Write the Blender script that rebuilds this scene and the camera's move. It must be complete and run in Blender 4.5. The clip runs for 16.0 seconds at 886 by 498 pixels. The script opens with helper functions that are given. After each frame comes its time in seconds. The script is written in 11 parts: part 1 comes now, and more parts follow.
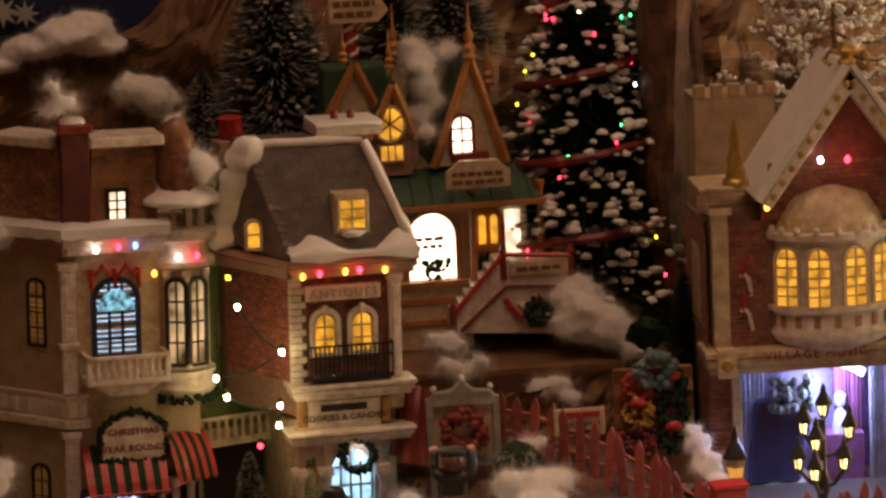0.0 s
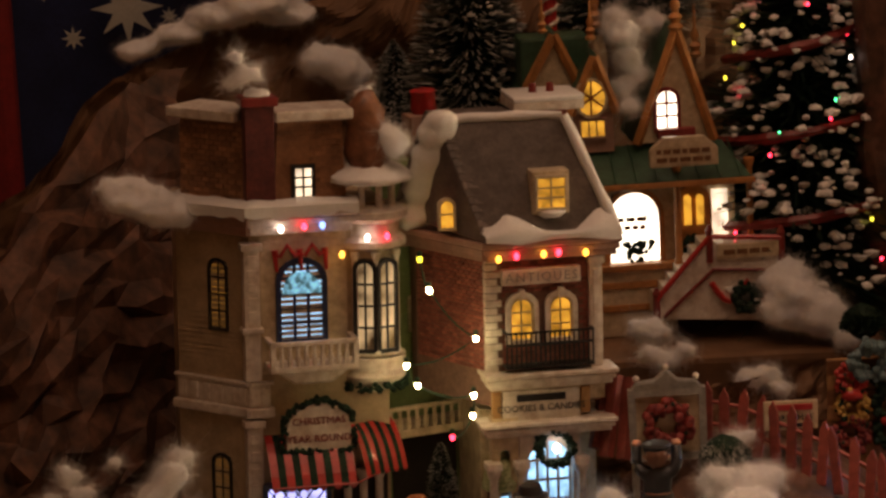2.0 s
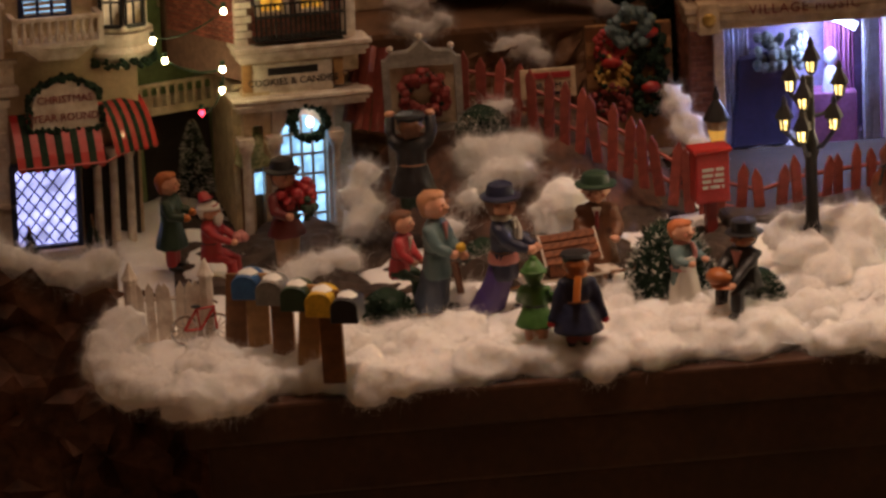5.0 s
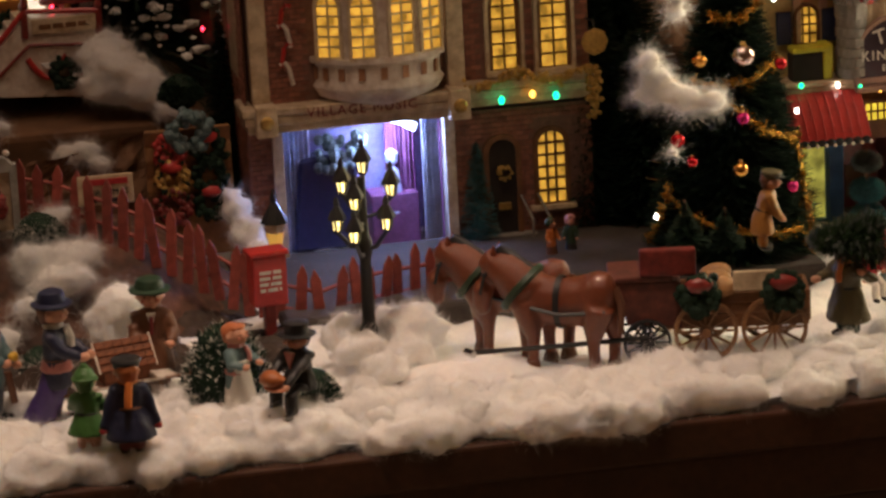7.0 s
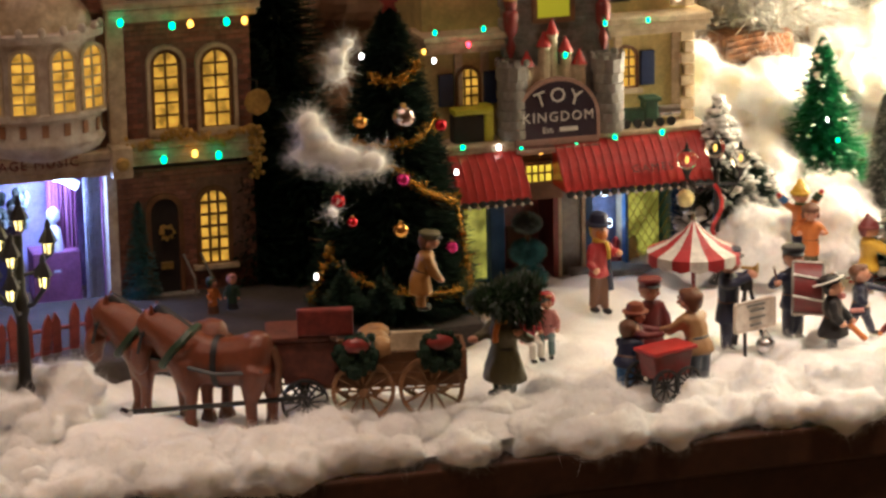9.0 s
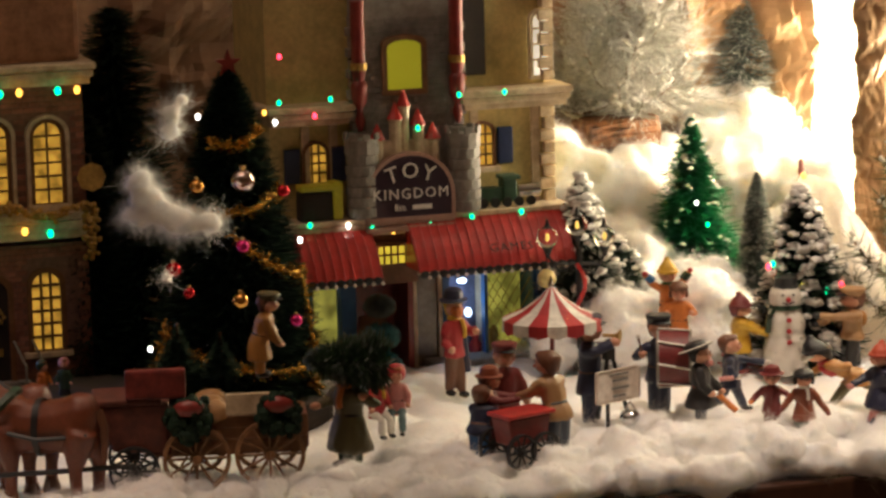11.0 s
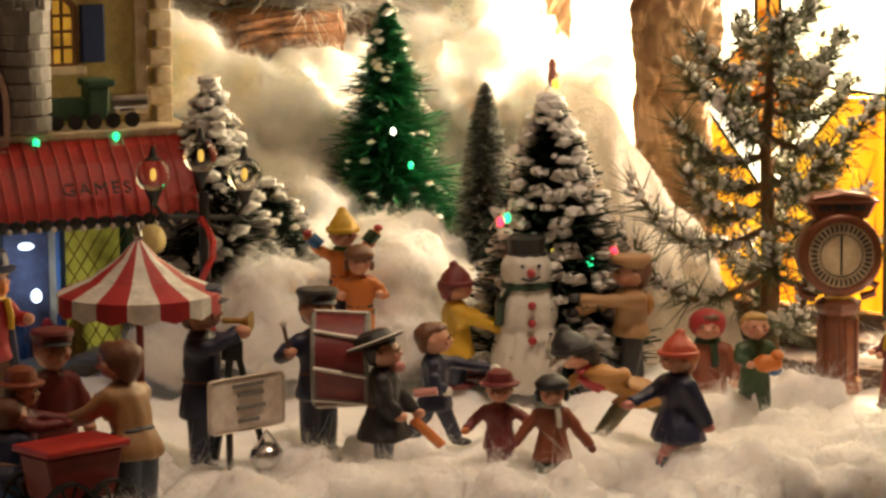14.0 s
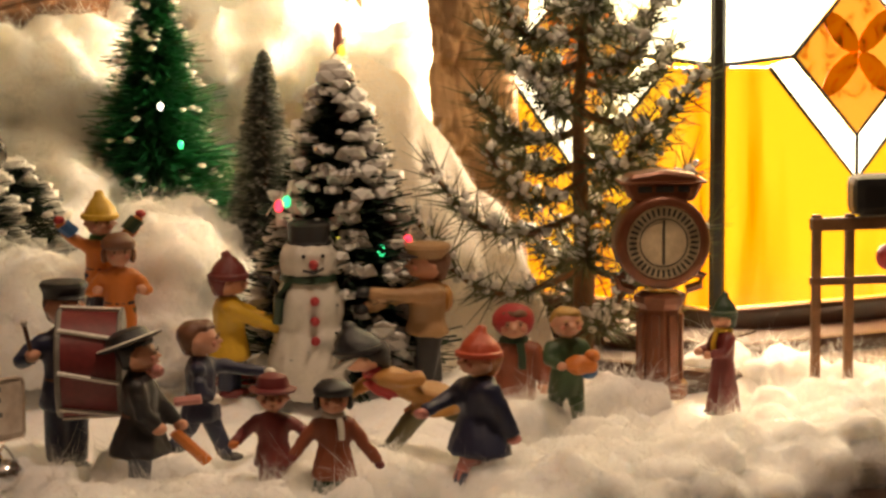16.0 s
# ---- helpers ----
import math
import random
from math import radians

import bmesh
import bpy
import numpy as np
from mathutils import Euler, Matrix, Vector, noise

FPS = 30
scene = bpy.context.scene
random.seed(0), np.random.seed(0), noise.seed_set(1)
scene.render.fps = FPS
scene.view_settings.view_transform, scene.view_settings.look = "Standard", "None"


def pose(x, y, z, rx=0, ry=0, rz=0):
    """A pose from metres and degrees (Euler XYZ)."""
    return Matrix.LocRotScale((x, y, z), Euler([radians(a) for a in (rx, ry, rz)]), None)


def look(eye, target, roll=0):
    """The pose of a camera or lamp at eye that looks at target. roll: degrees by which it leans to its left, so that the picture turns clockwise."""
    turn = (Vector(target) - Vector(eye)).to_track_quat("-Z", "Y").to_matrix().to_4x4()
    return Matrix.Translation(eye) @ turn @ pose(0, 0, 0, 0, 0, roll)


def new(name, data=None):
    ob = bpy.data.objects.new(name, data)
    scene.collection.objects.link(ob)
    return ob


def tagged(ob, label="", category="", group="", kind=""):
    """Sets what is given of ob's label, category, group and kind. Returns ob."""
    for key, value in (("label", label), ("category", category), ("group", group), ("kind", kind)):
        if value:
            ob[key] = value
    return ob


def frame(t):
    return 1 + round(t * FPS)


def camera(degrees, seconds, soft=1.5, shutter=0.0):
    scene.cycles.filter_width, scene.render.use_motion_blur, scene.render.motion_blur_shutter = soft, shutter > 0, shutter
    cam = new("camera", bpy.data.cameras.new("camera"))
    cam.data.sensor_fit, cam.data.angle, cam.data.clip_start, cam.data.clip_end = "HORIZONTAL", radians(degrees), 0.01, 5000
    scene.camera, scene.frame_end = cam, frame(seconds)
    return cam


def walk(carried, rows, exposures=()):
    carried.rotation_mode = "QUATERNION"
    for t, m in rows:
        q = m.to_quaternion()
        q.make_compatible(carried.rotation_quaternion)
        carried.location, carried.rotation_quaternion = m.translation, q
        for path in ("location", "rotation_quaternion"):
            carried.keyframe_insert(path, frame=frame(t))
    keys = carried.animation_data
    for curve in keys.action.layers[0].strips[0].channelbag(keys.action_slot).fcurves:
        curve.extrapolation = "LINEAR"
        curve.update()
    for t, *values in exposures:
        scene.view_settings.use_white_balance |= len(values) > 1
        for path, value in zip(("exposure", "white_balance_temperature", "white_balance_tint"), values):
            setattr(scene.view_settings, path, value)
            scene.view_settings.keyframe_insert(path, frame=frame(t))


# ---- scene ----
# camera: seconds, place, yaw, pitch, roll
cam = camera(15.0, 16.0, soft=2.8)
ROWS = [
    (0.0, -0.2678, -1.6767, 0.5791, -4.864, -11.652, -2.531),
    (0.5, -0.2622, -1.5635, 0.5622, -3.739, -11.606, -2.451),
    (1.0, -0.2616, -1.5621, 0.5607, -2.910, -11.338, -2.725),
    (1.5, -0.2650, -1.5640, 0.5584, -2.044, -11.526, -2.885),
    (2.0, -0.2667, -1.5701, 0.5611, -1.555, -11.933, -2.831),
    (2.5, -0.2664, -1.5759, 0.5510, -1.500, -12.852, -3.132),
    (3.0, -0.2677, -1.5687, 0.5493, -1.078, -14.477, -3.243),
    (3.2, -0.2650, -1.5682, 0.5508, -1.041, -15.223, -3.353),
    (5.3, -0.2195, -1.5331, 0.5332, -5.769, -17.226, -3.078),
    (5.5, -0.2101, -1.5342, 0.5355, -6.681, -17.147, -2.905),
    (6.0, -0.2025, -1.5389, 0.5311, -8.523, -16.516, -3.021),
    (6.5, -0.1976, -1.5371, 0.5265, -9.419, -16.315, -2.943),
    (7.0, -0.1880, -1.5385, 0.5276, -10.987, -15.654, -2.866),
    (7.5, -0.1811, -1.5381, 0.5263, -12.665, -15.173, -2.609),
    (8.0, -0.1770, -1.5408, 0.5242, -14.022, -15.350, -2.347),
    (8.5, -0.1709, -1.5463, 0.5262, -15.660, -15.277, -1.607),
    (9.0, -0.1699, -1.5464, 0.5269, -16.380, -14.790, -1.157),
    (9.2, -0.1680, -1.5464, 0.5252, -16.724, -14.411, -1.101),
    (11.3, -0.0928, -1.4410, 0.3625, -18.695, -9.468, -1.275),
    (11.5, -0.0740, -1.3896, 0.3503, -19.290, -9.387, -1.143),
    (12.0, -0.0186, -1.2726, 0.3240, -20.184, -9.449, -1.201),
    (12.5, 0.0264, -1.1688, 0.3013, -21.079, -9.340, -0.863),
    (13.0, 0.0707, -1.0631, 0.2811, -21.421, -8.944, -0.640),
    (13.5, 0.1147, -0.9760, 0.2539, -21.998, -8.397, -0.571),
    (14.0, 0.1617, -0.8803, 0.2277, -21.931, -8.736, -0.493),
    (14.5, 0.1993, -0.7985, 0.2079, -22.586, -8.972, -0.579),
    (15.0, 0.2230, -0.7532, 0.1995, -23.198, -9.160, -0.646),
    (15.5, 0.2235, -0.7554, 0.1999, -24.008, -8.963, -0.540),
    (16.0, 0.2244, -0.7607, 0.2016, -25.114, -8.671, -0.255),
]
walk(cam, [(t, pose(x, y, z, 90 + pitch, 0, yaw) @ pose(0, 0, 0, 0, 0, roll)) for t, x, y, z, yaw, pitch, roll in ROWS],
     exposures=[(0.0, 0.2, 7100, 23), (1.0, 0.02, 7100, 23), (3.2, -0.02, 7000, 23), (5.5, -0.1, 6500, 17), (9.2, 0.02, 5700, 10), (11.3, -0.62, 6000, 10), (13.0, -0.88, 6300, 11), (16.0, -1.22, 7000, 14)])

# ---- light: a dim warm room, the glowing glass lamp shade stands at the end of the table ----
world = bpy.data.worlds.new("room")
scene.world = world
world.use_nodes = True
world.node_tree.nodes["Background"].inputs["Color"].default_value = (1.0, 0.62, 0.36, 1)
world.node_tree.nodes["Background"].inputs["Strength"].default_value = 0.018


def lamp(name, kind, m, power, colour, size=0.1):
    data = bpy.data.lights.new(name, kind)
    data.energy, data.color = power, colour
    if kind == "AREA":
        data.size = size
    elif kind in ("POINT", "SPOT"):
        data.shadow_soft_size = size
    ob = new(name, data)
    ob.matrix_world = m
    return ob


# room ceiling light, above and in front of the table
lamp("ceiling_lamp", "AREA", look((0.0, -0.06, 1.2), (0.05, 0.04, 0.0)), 3.7, (1.0, 0.66, 0.44), 1.0)
# unseen spot added to brighten the snow along the table's front edge
spot = lamp("fill_spot", "SPOT", look((0.04, -0.16, 1.3), (0.06, -0.04, 0.0)), 39.0, (1.0, 0.70, 0.48), 0.04)
spot.data.spot_size, spot.data.spot_blend = radians(34), 1.0
# second added spot, unseen, to brighten the figures at the lamp's end
spot = lamp("fill_spot", "SPOT", look((0.70, -0.22, 1.3), (0.63, 0.03, 0.0)), 80.0, (1.0, 0.74, 0.52), 0.04)
spot.data.spot_size, spot.data.spot_blend = radians(27), 1.0
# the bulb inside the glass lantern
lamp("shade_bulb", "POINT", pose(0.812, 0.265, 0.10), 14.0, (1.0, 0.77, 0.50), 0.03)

# ---- materials ----
def mat(name, colour, rough=0.6, metal=0.0, vary=0.25, scale=60.0, bump=0.2, grain=400.0, coat=0.0, spec=0.5, tint=None, random_=0.0, island=False):
    """A painted or natural surface: two sizes of colour variation and fine relief. scale, grain: per metre."""
    m = bpy.data.materials.new(name)
    m.use_nodes = True
    n, l = m.node_tree.nodes, m.node_tree.links
    b = n["Principled BSDF"]
    b.inputs["Roughness"].default_value, b.inputs["Metallic"].default_value = rough, metal
    b.inputs["Coat Weight"].default_value, b.inputs["Specular IOR Level"].default_value = coat, spec
    geo = n.new("ShaderNodeTexCoord")
    big, small = n.new("ShaderNodeTexNoise"), n.new("ShaderNodeTexNoise")
    big.inputs["Scale"].default_value, small.inputs["Scale"].default_value = scale, grain
    big.inputs["Detail"].default_value, small.inputs["Detail"].default_value = 4, 3
    l.new(geo.outputs["Object"], big.inputs["Vector"])
    l.new(geo.outputs["Object"], small.inputs["Vector"])
    mix = n.new("ShaderNodeMix")
    mix.data_type = "RGBA"
    ramp = n.new("ShaderNodeMapRange")
    ramp.inputs["From Min"].default_value, ramp.inputs["From Max"].default_value = 0.3, 0.7
    l.new(big.outputs["Fac"], ramp.inputs["Value"])
    l.new(ramp.outputs["Result"], mix.inputs["Factor"])
    dark = tint or [c * (1 - vary) for c in colour]
    light = [min(1, c * (1 + vary * 0.6)) for c in colour]
    mix.inputs["A"].default_value, mix.inputs["B"].default_value = (*dark, 1), (*light, 1)
    last = mix.outputs["Result"]
    hue = n.new("ShaderNodeHueSaturation")
    val = n.new("ShaderNodeMapRange")
    val.inputs["From Min"].default_value, val.inputs["From Max"].default_value = 0.3, 0.7
    val.inputs["To Min"].default_value, val.inputs["To Max"].default_value = 1 - vary * 0.5, 1 + vary * 0.4
    l.new(small.outputs["Fac"], val.inputs["Value"])
    if random_:
        info, add = n.new("ShaderNodeNewGeometry" if island else "ShaderNodeObjectInfo"), n.new("ShaderNodeMath")
        rr = n.new("ShaderNodeMapRange")
        rr.inputs["To Min"].default_value, rr.inputs["To Max"].default_value = 1 - random_, 1 + random_ * 0.6
        l.new(info.outputs["Random Per Island" if island else "Random"], rr.inputs["Value"])
        add.operation = "MULTIPLY"
        l.new(val.outputs["Result"], add.inputs[0])
        l.new(rr.outputs["Result"], add.inputs[1])
        l.new(add.outputs["Value"], hue.inputs["Value"])
    else:
        l.new(val.outputs["Result"], hue.inputs["Value"])
    l.new(last, hue.inputs["Color"])
    l.new(hue.outputs["Color"], b.inputs["Base Color"])
    if bump:
        bp = n.new("ShaderNodeBump")
        bp.inputs["Strength"].default_value, bp.inputs["Distance"].default_value = bump, 0.0006
        l.new(small.outputs["Fac"], bp.inputs["Height"])
        l.new(bp.outputs["Normal"], b.inputs["Normal"])
    return m


def glow(name, colour, strength, base=None, patch=0.0, scale=80.0):
    """A lit pane or bulb."""
    m = bpy.data.materials.new(name)
    m.use_nodes = True
    n, l = m.node_tree.nodes, m.node_tree.links
    b = n["Principled BSDF"]
    b.inputs["Base Color"].default_value = (*(base or colour), 1)
    b.inputs["Roughness"].default_value = 0.3
    b.inputs["Emission Color"].default_value = (*colour, 1)
    b.inputs["Emission Strength"].default_value = strength
    if patch:
        geo, tex, rng = n.new("ShaderNodeTexCoord"), n.new("ShaderNodeTexNoise"), n.new("ShaderNodeMapRange")
        tex.inputs["Scale"].default_value = scale
        rng.inputs["From Min"].default_value, rng.inputs["From Max"].default_value = 0.35, 0.65
        rng.inputs["To Min"].default_value, rng.inputs["To Max"].default_value = strength * (1 - patch), strength * (1 + patch)
        l.new(geo.outputs["Object"], tex.inputs["Vector"])
        l.new(tex.outputs["Fac"], rng.inputs["Value"])
        l.new(rng.outputs["Result"], b.inputs["Emission Strength"])
    return m


def streaked(name, dark, light, strength, sx, sz):
    """Lit art glass: two tints run together in long soft streaks."""
    m = bpy.data.materials.new(name)
    m.use_nodes = True
    n, l = m.node_tree.nodes, m.node_tree.links
    b = n["Principled BSDF"]
    b.inputs["Roughness"].default_value = 0.25
    geo, mp, tex = n.new("ShaderNodeTexCoord"), n.new("ShaderNodeMapping"), n.new("ShaderNodeTexNoise")
    mp.inputs["Scale"].default_value = (sx, sx, sz)
    tex.inputs["Scale"].default_value, tex.inputs["Detail"].default_value, tex.inputs["Distortion"].default_value = 1.0, 3, 0.6
    ramp = n.new("ShaderNodeMapRange")
    ramp.inputs["From Min"].default_value, ramp.inputs["From Max"].default_value = 0.34, 0.52
    mix = n.new("ShaderNodeMix")
    mix.data_type = "RGBA"
    mix.inputs["A"].default_value, mix.inputs["B"].default_value = (*dark, 1), (*light, 1)
    l.new(geo.outputs["Object"], mp.inputs["Vector"])
    l.new(mp.outputs["Vector"], tex.inputs["Vector"])
    l.new(tex.outputs["Fac"], ramp.inputs["Value"])
    l.new(ramp.outputs["Result"], mix.inputs["Factor"])
    l.new(mix.outputs["Result"], b.inputs["Base Color"])
    l.new(mix.outputs["Result"], b.inputs["Emission Color"])
    b.inputs["Emission Strength"].default_value = strength
    return m


def glass(name, colour=(1, 1, 1), rough=0.05):
    m = bpy.data.materials.new(name)
    m.use_nodes = True
    b = m.node_tree.nodes["Principled BSDF"]
    b.inputs["Base Color"].default_value = (*colour, 1)
    b.inputs["Roughness"].default_value, b.inputs["Transmission Weight"].default_value = rough, 1.0
    b.inputs["IOR"].default_value = 1.45
    return m


COTTON = mat("cotton_snow", (0.93, 0.92, 0.90), 0.95, vary=0.06, scale=50, bump=0.5, grain=500, spec=0.05)
cb = COTTON.node_tree.nodes["Principled BSDF"]
cb.inputs["Subsurface Weight"].default_value, cb.inputs["Subsurface Scale"].default_value = 1.0, 0.014
cb.inputs["Subsurface Radius"].default_value = (1.0, 0.9, 0.8)
FIBRE = bpy.data.materials.new("cotton_fibre")
FIBRE.use_nodes = True
fb = FIBRE.node_tree.nodes["Principled BSDF"]
fb.inputs["Base Color"].default_value = (0.9, 0.89, 0.87, 1)
fb.inputs["Roughness"].default_value, fb.inputs["Specular IOR Level"].default_value = 0.9, 0.1
ft = FIBRE.node_tree.nodes.new("ShaderNodeBsdfTranslucent")
ft.inputs["Color"].default_value = (0.9, 0.89, 0.87, 1)
fm = FIBRE.node_tree.nodes.new("ShaderNodeMixShader")
FIBRE.node_tree.links.new(fb.outputs[0], fm.inputs[1])
FIBRE.node_tree.links.new(ft.outputs[0], fm.inputs[2])
FIBRE.node_tree.links.new(fm.outputs[0], FIBRE.node_tree.nodes["Material Output"].inputs["Surface"])
SNOW = mat("painted_snow", (0.82, 0.81, 0.78), 0.45, vary=0.08, scale=60, bump=0.25, grain=500, coat=0.2)
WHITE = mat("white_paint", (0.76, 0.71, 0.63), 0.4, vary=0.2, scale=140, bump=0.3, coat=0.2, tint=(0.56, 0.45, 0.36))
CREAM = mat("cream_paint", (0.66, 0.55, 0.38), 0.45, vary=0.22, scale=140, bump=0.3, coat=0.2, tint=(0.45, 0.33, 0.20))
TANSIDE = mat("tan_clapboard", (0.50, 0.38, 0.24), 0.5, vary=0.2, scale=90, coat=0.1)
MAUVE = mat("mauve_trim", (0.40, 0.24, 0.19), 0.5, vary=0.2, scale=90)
BRICK = mat("red_brick", (0.34, 0.10, 0.07), 0.6, vary=0.35, scale=150, bump=0.4, random_=0.4, island=True)
MORTAR = mat("mortar", (0.24, 0.135, 0.10), 0.8, vary=0.2, scale=200)
PINKBRICK = mat("rose_brick", (0.36, 0.15, 0.10), 0.55, vary=0.3, scale=150, bump=0.4, random_=0.35, island=True)
ROOFTAN = mat("tan_shingle", (0.32, 0.155, 0.075), 0.6, vary=0.3, scale=120, bump=0.4, random_=0.35, island=True)
SLATE = mat("grey_slate", (0.165, 0.13, 0.11), 0.6, vary=0.35, scale=120, bump=0.4, random_=0.5, island=True)
GREENROOF = mat("green_roof", (0.035, 0.09, 0.05), 0.5, vary=0.3, scale=120, bump=0.3)
GREENWALL = mat("green_wall", (0.20, 0.27, 0.11), 0.5, vary=0.2, scale=100)
YELLOW = mat("yellow_wall", (0.62, 0.50, 0.20), 0.5, vary=0.2, scale=100)
LIME = mat("lime_paint", (0.62, 0.62, 0.04), 0.4, vary=0.15, scale=100)
GOLDPAINT = mat("gold_paint", (0.55, 0.36, 0.10), 0.35, metal=0.6, vary=0.25, scale=200)
ORANGEWOOD = mat("orange_wood_trim", (0.50, 0.22, 0.07), 0.5, vary=0.25, scale=120)
RED = mat("red_paint", (0.50, 0.035, 0.03), 0.35, vary=0.2, scale=120, coat=0.3)
DARKRED = mat("dark_red_paint", (0.24, 0.03, 0.025), 0.4, vary=0.25, scale=120, coat=0.2)
REDFENCE = mat("barn_red_wood", (0.33, 0.07, 0.05), 0.6, vary=0.3, scale=150, bump=0.4, random_=0.25)
BLACK = mat("black_iron", (0.018, 0.018, 0.018), 0.4, vary=0.3, scale=150)
# near-black: shade inside entries and openings put into the colour
DARK = mat("inner_shade_black", (0.03, 0.022, 0.018), 0.8, vary=0.3)
STONE = mat("grey_stone", (0.30, 0.28, 0.25), 0.7, vary=0.3, scale=150, bump=0.5, random_=0.2)
NAVY = mat("navy_paint", (0.02, 0.035, 0.10), 0.4, vary=0.2, scale=150, coat=0.2)
BLUE = mat("blue_paint", (0.03, 0.11, 0.28), 0.45, vary=0.2, scale=150)
TEAL = mat("teal_bristle", (0.10, 0.29, 0.31), 0.6, vary=0.4, scale=200)
TABLEWOOD = mat("dark_table_wood", (0.055, 0.022, 0.012), 0.35, vary=0.4, scale=20, bump=0.1, grain=200, coat=0.2)
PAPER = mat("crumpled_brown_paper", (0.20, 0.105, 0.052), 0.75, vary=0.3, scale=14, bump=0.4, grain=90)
# the brown paper again, darker: the slope's shade is put into the colour
PAPER_SHADED = mat("shaded_rock_paper", (0.125, 0.056, 0.032), 0.7, vary=0.7, scale=55, bump=0.7, grain=160)
# the same paper in lighter tan, lamplight put into the colour
PAPERLIT = mat("lit_rock_paper", (0.46, 0.28, 0.15), 0.75, vary=0.25, scale=14, bump=0.4, grain=90)
NEEDLE = mat("dark_green_needles", (0.014, 0.034, 0.019), 0.65, vary=0.4, scale=150, spec=0.2)
NEEDLEG = mat("bright_green_needles", (0.012, 0.19, 0.06), 0.3, vary=0.4, scale=150, spec=0.8)
NEEDLEF = mat("frosted_needles", (0.50, 0.50, 0.46), 0.7, vary=0.4, scale=250)
NEEDLEGREY = mat("grey_green_needles", (0.16, 0.19, 0.17), 0.7, vary=0.4, scale=250)
SKIN = mat("painted_flesh", (0.60, 0.30, 0.19), 0.4, vary=0.1, scale=200, bump=0.1, coat=0.2)
WOOD = mat("brown_wood", (0.20, 0.09, 0.035), 0.55, vary=0.3, scale=120, bump=0.3)
LIGHTWOOD = mat("light_wood", (0.42, 0.23, 0.09), 0.55, vary=0.25, scale=120, bump=0.3)
CHROME = mat("silver_metal", (0.6, 0.6, 0.6), 0.2, metal=1.0, vary=0.1)
TINSEL = mat("gold_tinsel", (0.70, 0.42, 0.08), 0.25, metal=1.0, vary=0.4, scale=600, bump=1.0, grain=1500)
P_AMBER = glow("amber_pane", (1.0, 0.50, 0.05), 0.55, (0.5, 0.3, 0.05), 0.6, 120)
P_BLUE = glow("blue_pane", (0.30, 0.66, 1.0), 1.5, None, 0.5, 150)
P_COOL = glow("cool_pane", (0.45, 0.50, 1.0), 1.5, None, 0.5, 120)
P_WHITE = glow("bright_pane", (1.0, 0.93, 0.72), 2.6, None, 0.35, 60)
P_BAY = glow("bay_pane", (1.0, 0.72, 0.36), 0.30, (0.25, 0.16, 0.07), 1.0, 60)
P_WARM = glow("warm_pane", (1.0, 0.85, 0.6), 1.2, None, 0.4, 100)
SHADE_Y = streaked("amber_shade_glass", (0.85, 0.22, 0.0), (1.0, 0.50, 0.015), 3.3, 42, 5)
SHADE_W = streaked("pale_shade_glass", (1.0, 0.70, 0.22), (1.0, 0.90, 0.62), 12.0, 30, 8)
SHADE_R = streaked("red_amber_shade_glass", (0.16, 0.03, 0.0), (0.75, 0.16, 0.0), 1.3, 150, 150)
SHADE_O = streaked("orange_shade_glass", (0.45, 0.10, 0.0), (1.0, 0.42, 0.04), 2.5, 110, 110)
BULBS = {k: glow(k + "_bulb", c, s) for k, c, s in (("red", (1, 0.03, 0.06), 9), ("green", (0.02, 1, 0.35), 4), ("white", (1, 0.92, 0.8), 9),
                                                    ("string", (1, 0.86, 0.42), 65), ("orange", (1, 0.45, 0.05), 5), ("yellow", (0.9, 0.8, 0.05), 4), ("blue", (0.2, 0.4, 1), 3))}
LANTERN = glow("lantern_glow", (1.0, 0.76, 0.24), 4.0, None, 0.6, 400)

# ---- mesh tools ----
IDENT = Matrix.Identity(4)


def link(name, bm, material, parent=None, label="", smooth=False):
    me = bpy.data.meshes.new(name)
    bm.normal_update()
    bm.to_mesh(me)
    bm.free()
    me.materials.append(material)
    if smooth:
        me.polygons.foreach_set("use_smooth", [True] * len(me.polygons))
        me.set_sharp_from_angle(angle=0.9)
    ob = new(name, me)
    if parent:
        ob.parent = parent
    if label:
        ob["label"] = label
    return ob


def part(name, bm, material, parent, label="", smooth=False):
    return link(name, bm, material, parent, label, smooth)


def thing(name, m, label, category, group="", kind=""):
    ob = new(name)
    ob.empty_display_size = 0.01
    ob.matrix_basis = m
    return tagged(ob, label, category, group, kind)


def share(name, src, m, parent):
    """Another object on the mesh of src."""
    ob = new(name, src.data)
    ob.parent, ob.matrix_basis = parent, m
    return ob


def box(x0, x1, y0, y1, z0, z1, bevel=0.0, bm=None, m=IDENT):
    out = bm or bmesh.new()
    t = bmesh.new()
    bmesh.ops.create_cube(t, size=1, matrix=Matrix.Translation(((x0 + x1) / 2, (y0 + y1) / 2, (z0 + z1) / 2)) @ Matrix.Diagonal((abs(x1 - x0), abs(y1 - y0), abs(z1 - z0), 1)))
    if bevel:
        bmesh.ops.bevel(t, geom=t.edges[:], offset=bevel, segments=2, affect="EDGES", profile=0.6)
    return merge(out, t, m)


def merge(out, t, m=IDENT):
    me = bpy.data.meshes.new("tmp")
    bmesh.ops.transform(t, matrix=m, verts=t.verts[:])
    t.to_mesh(me)
    t.free()
    out.from_mesh(me)
    bpy.data.meshes.remove(me)
    return out


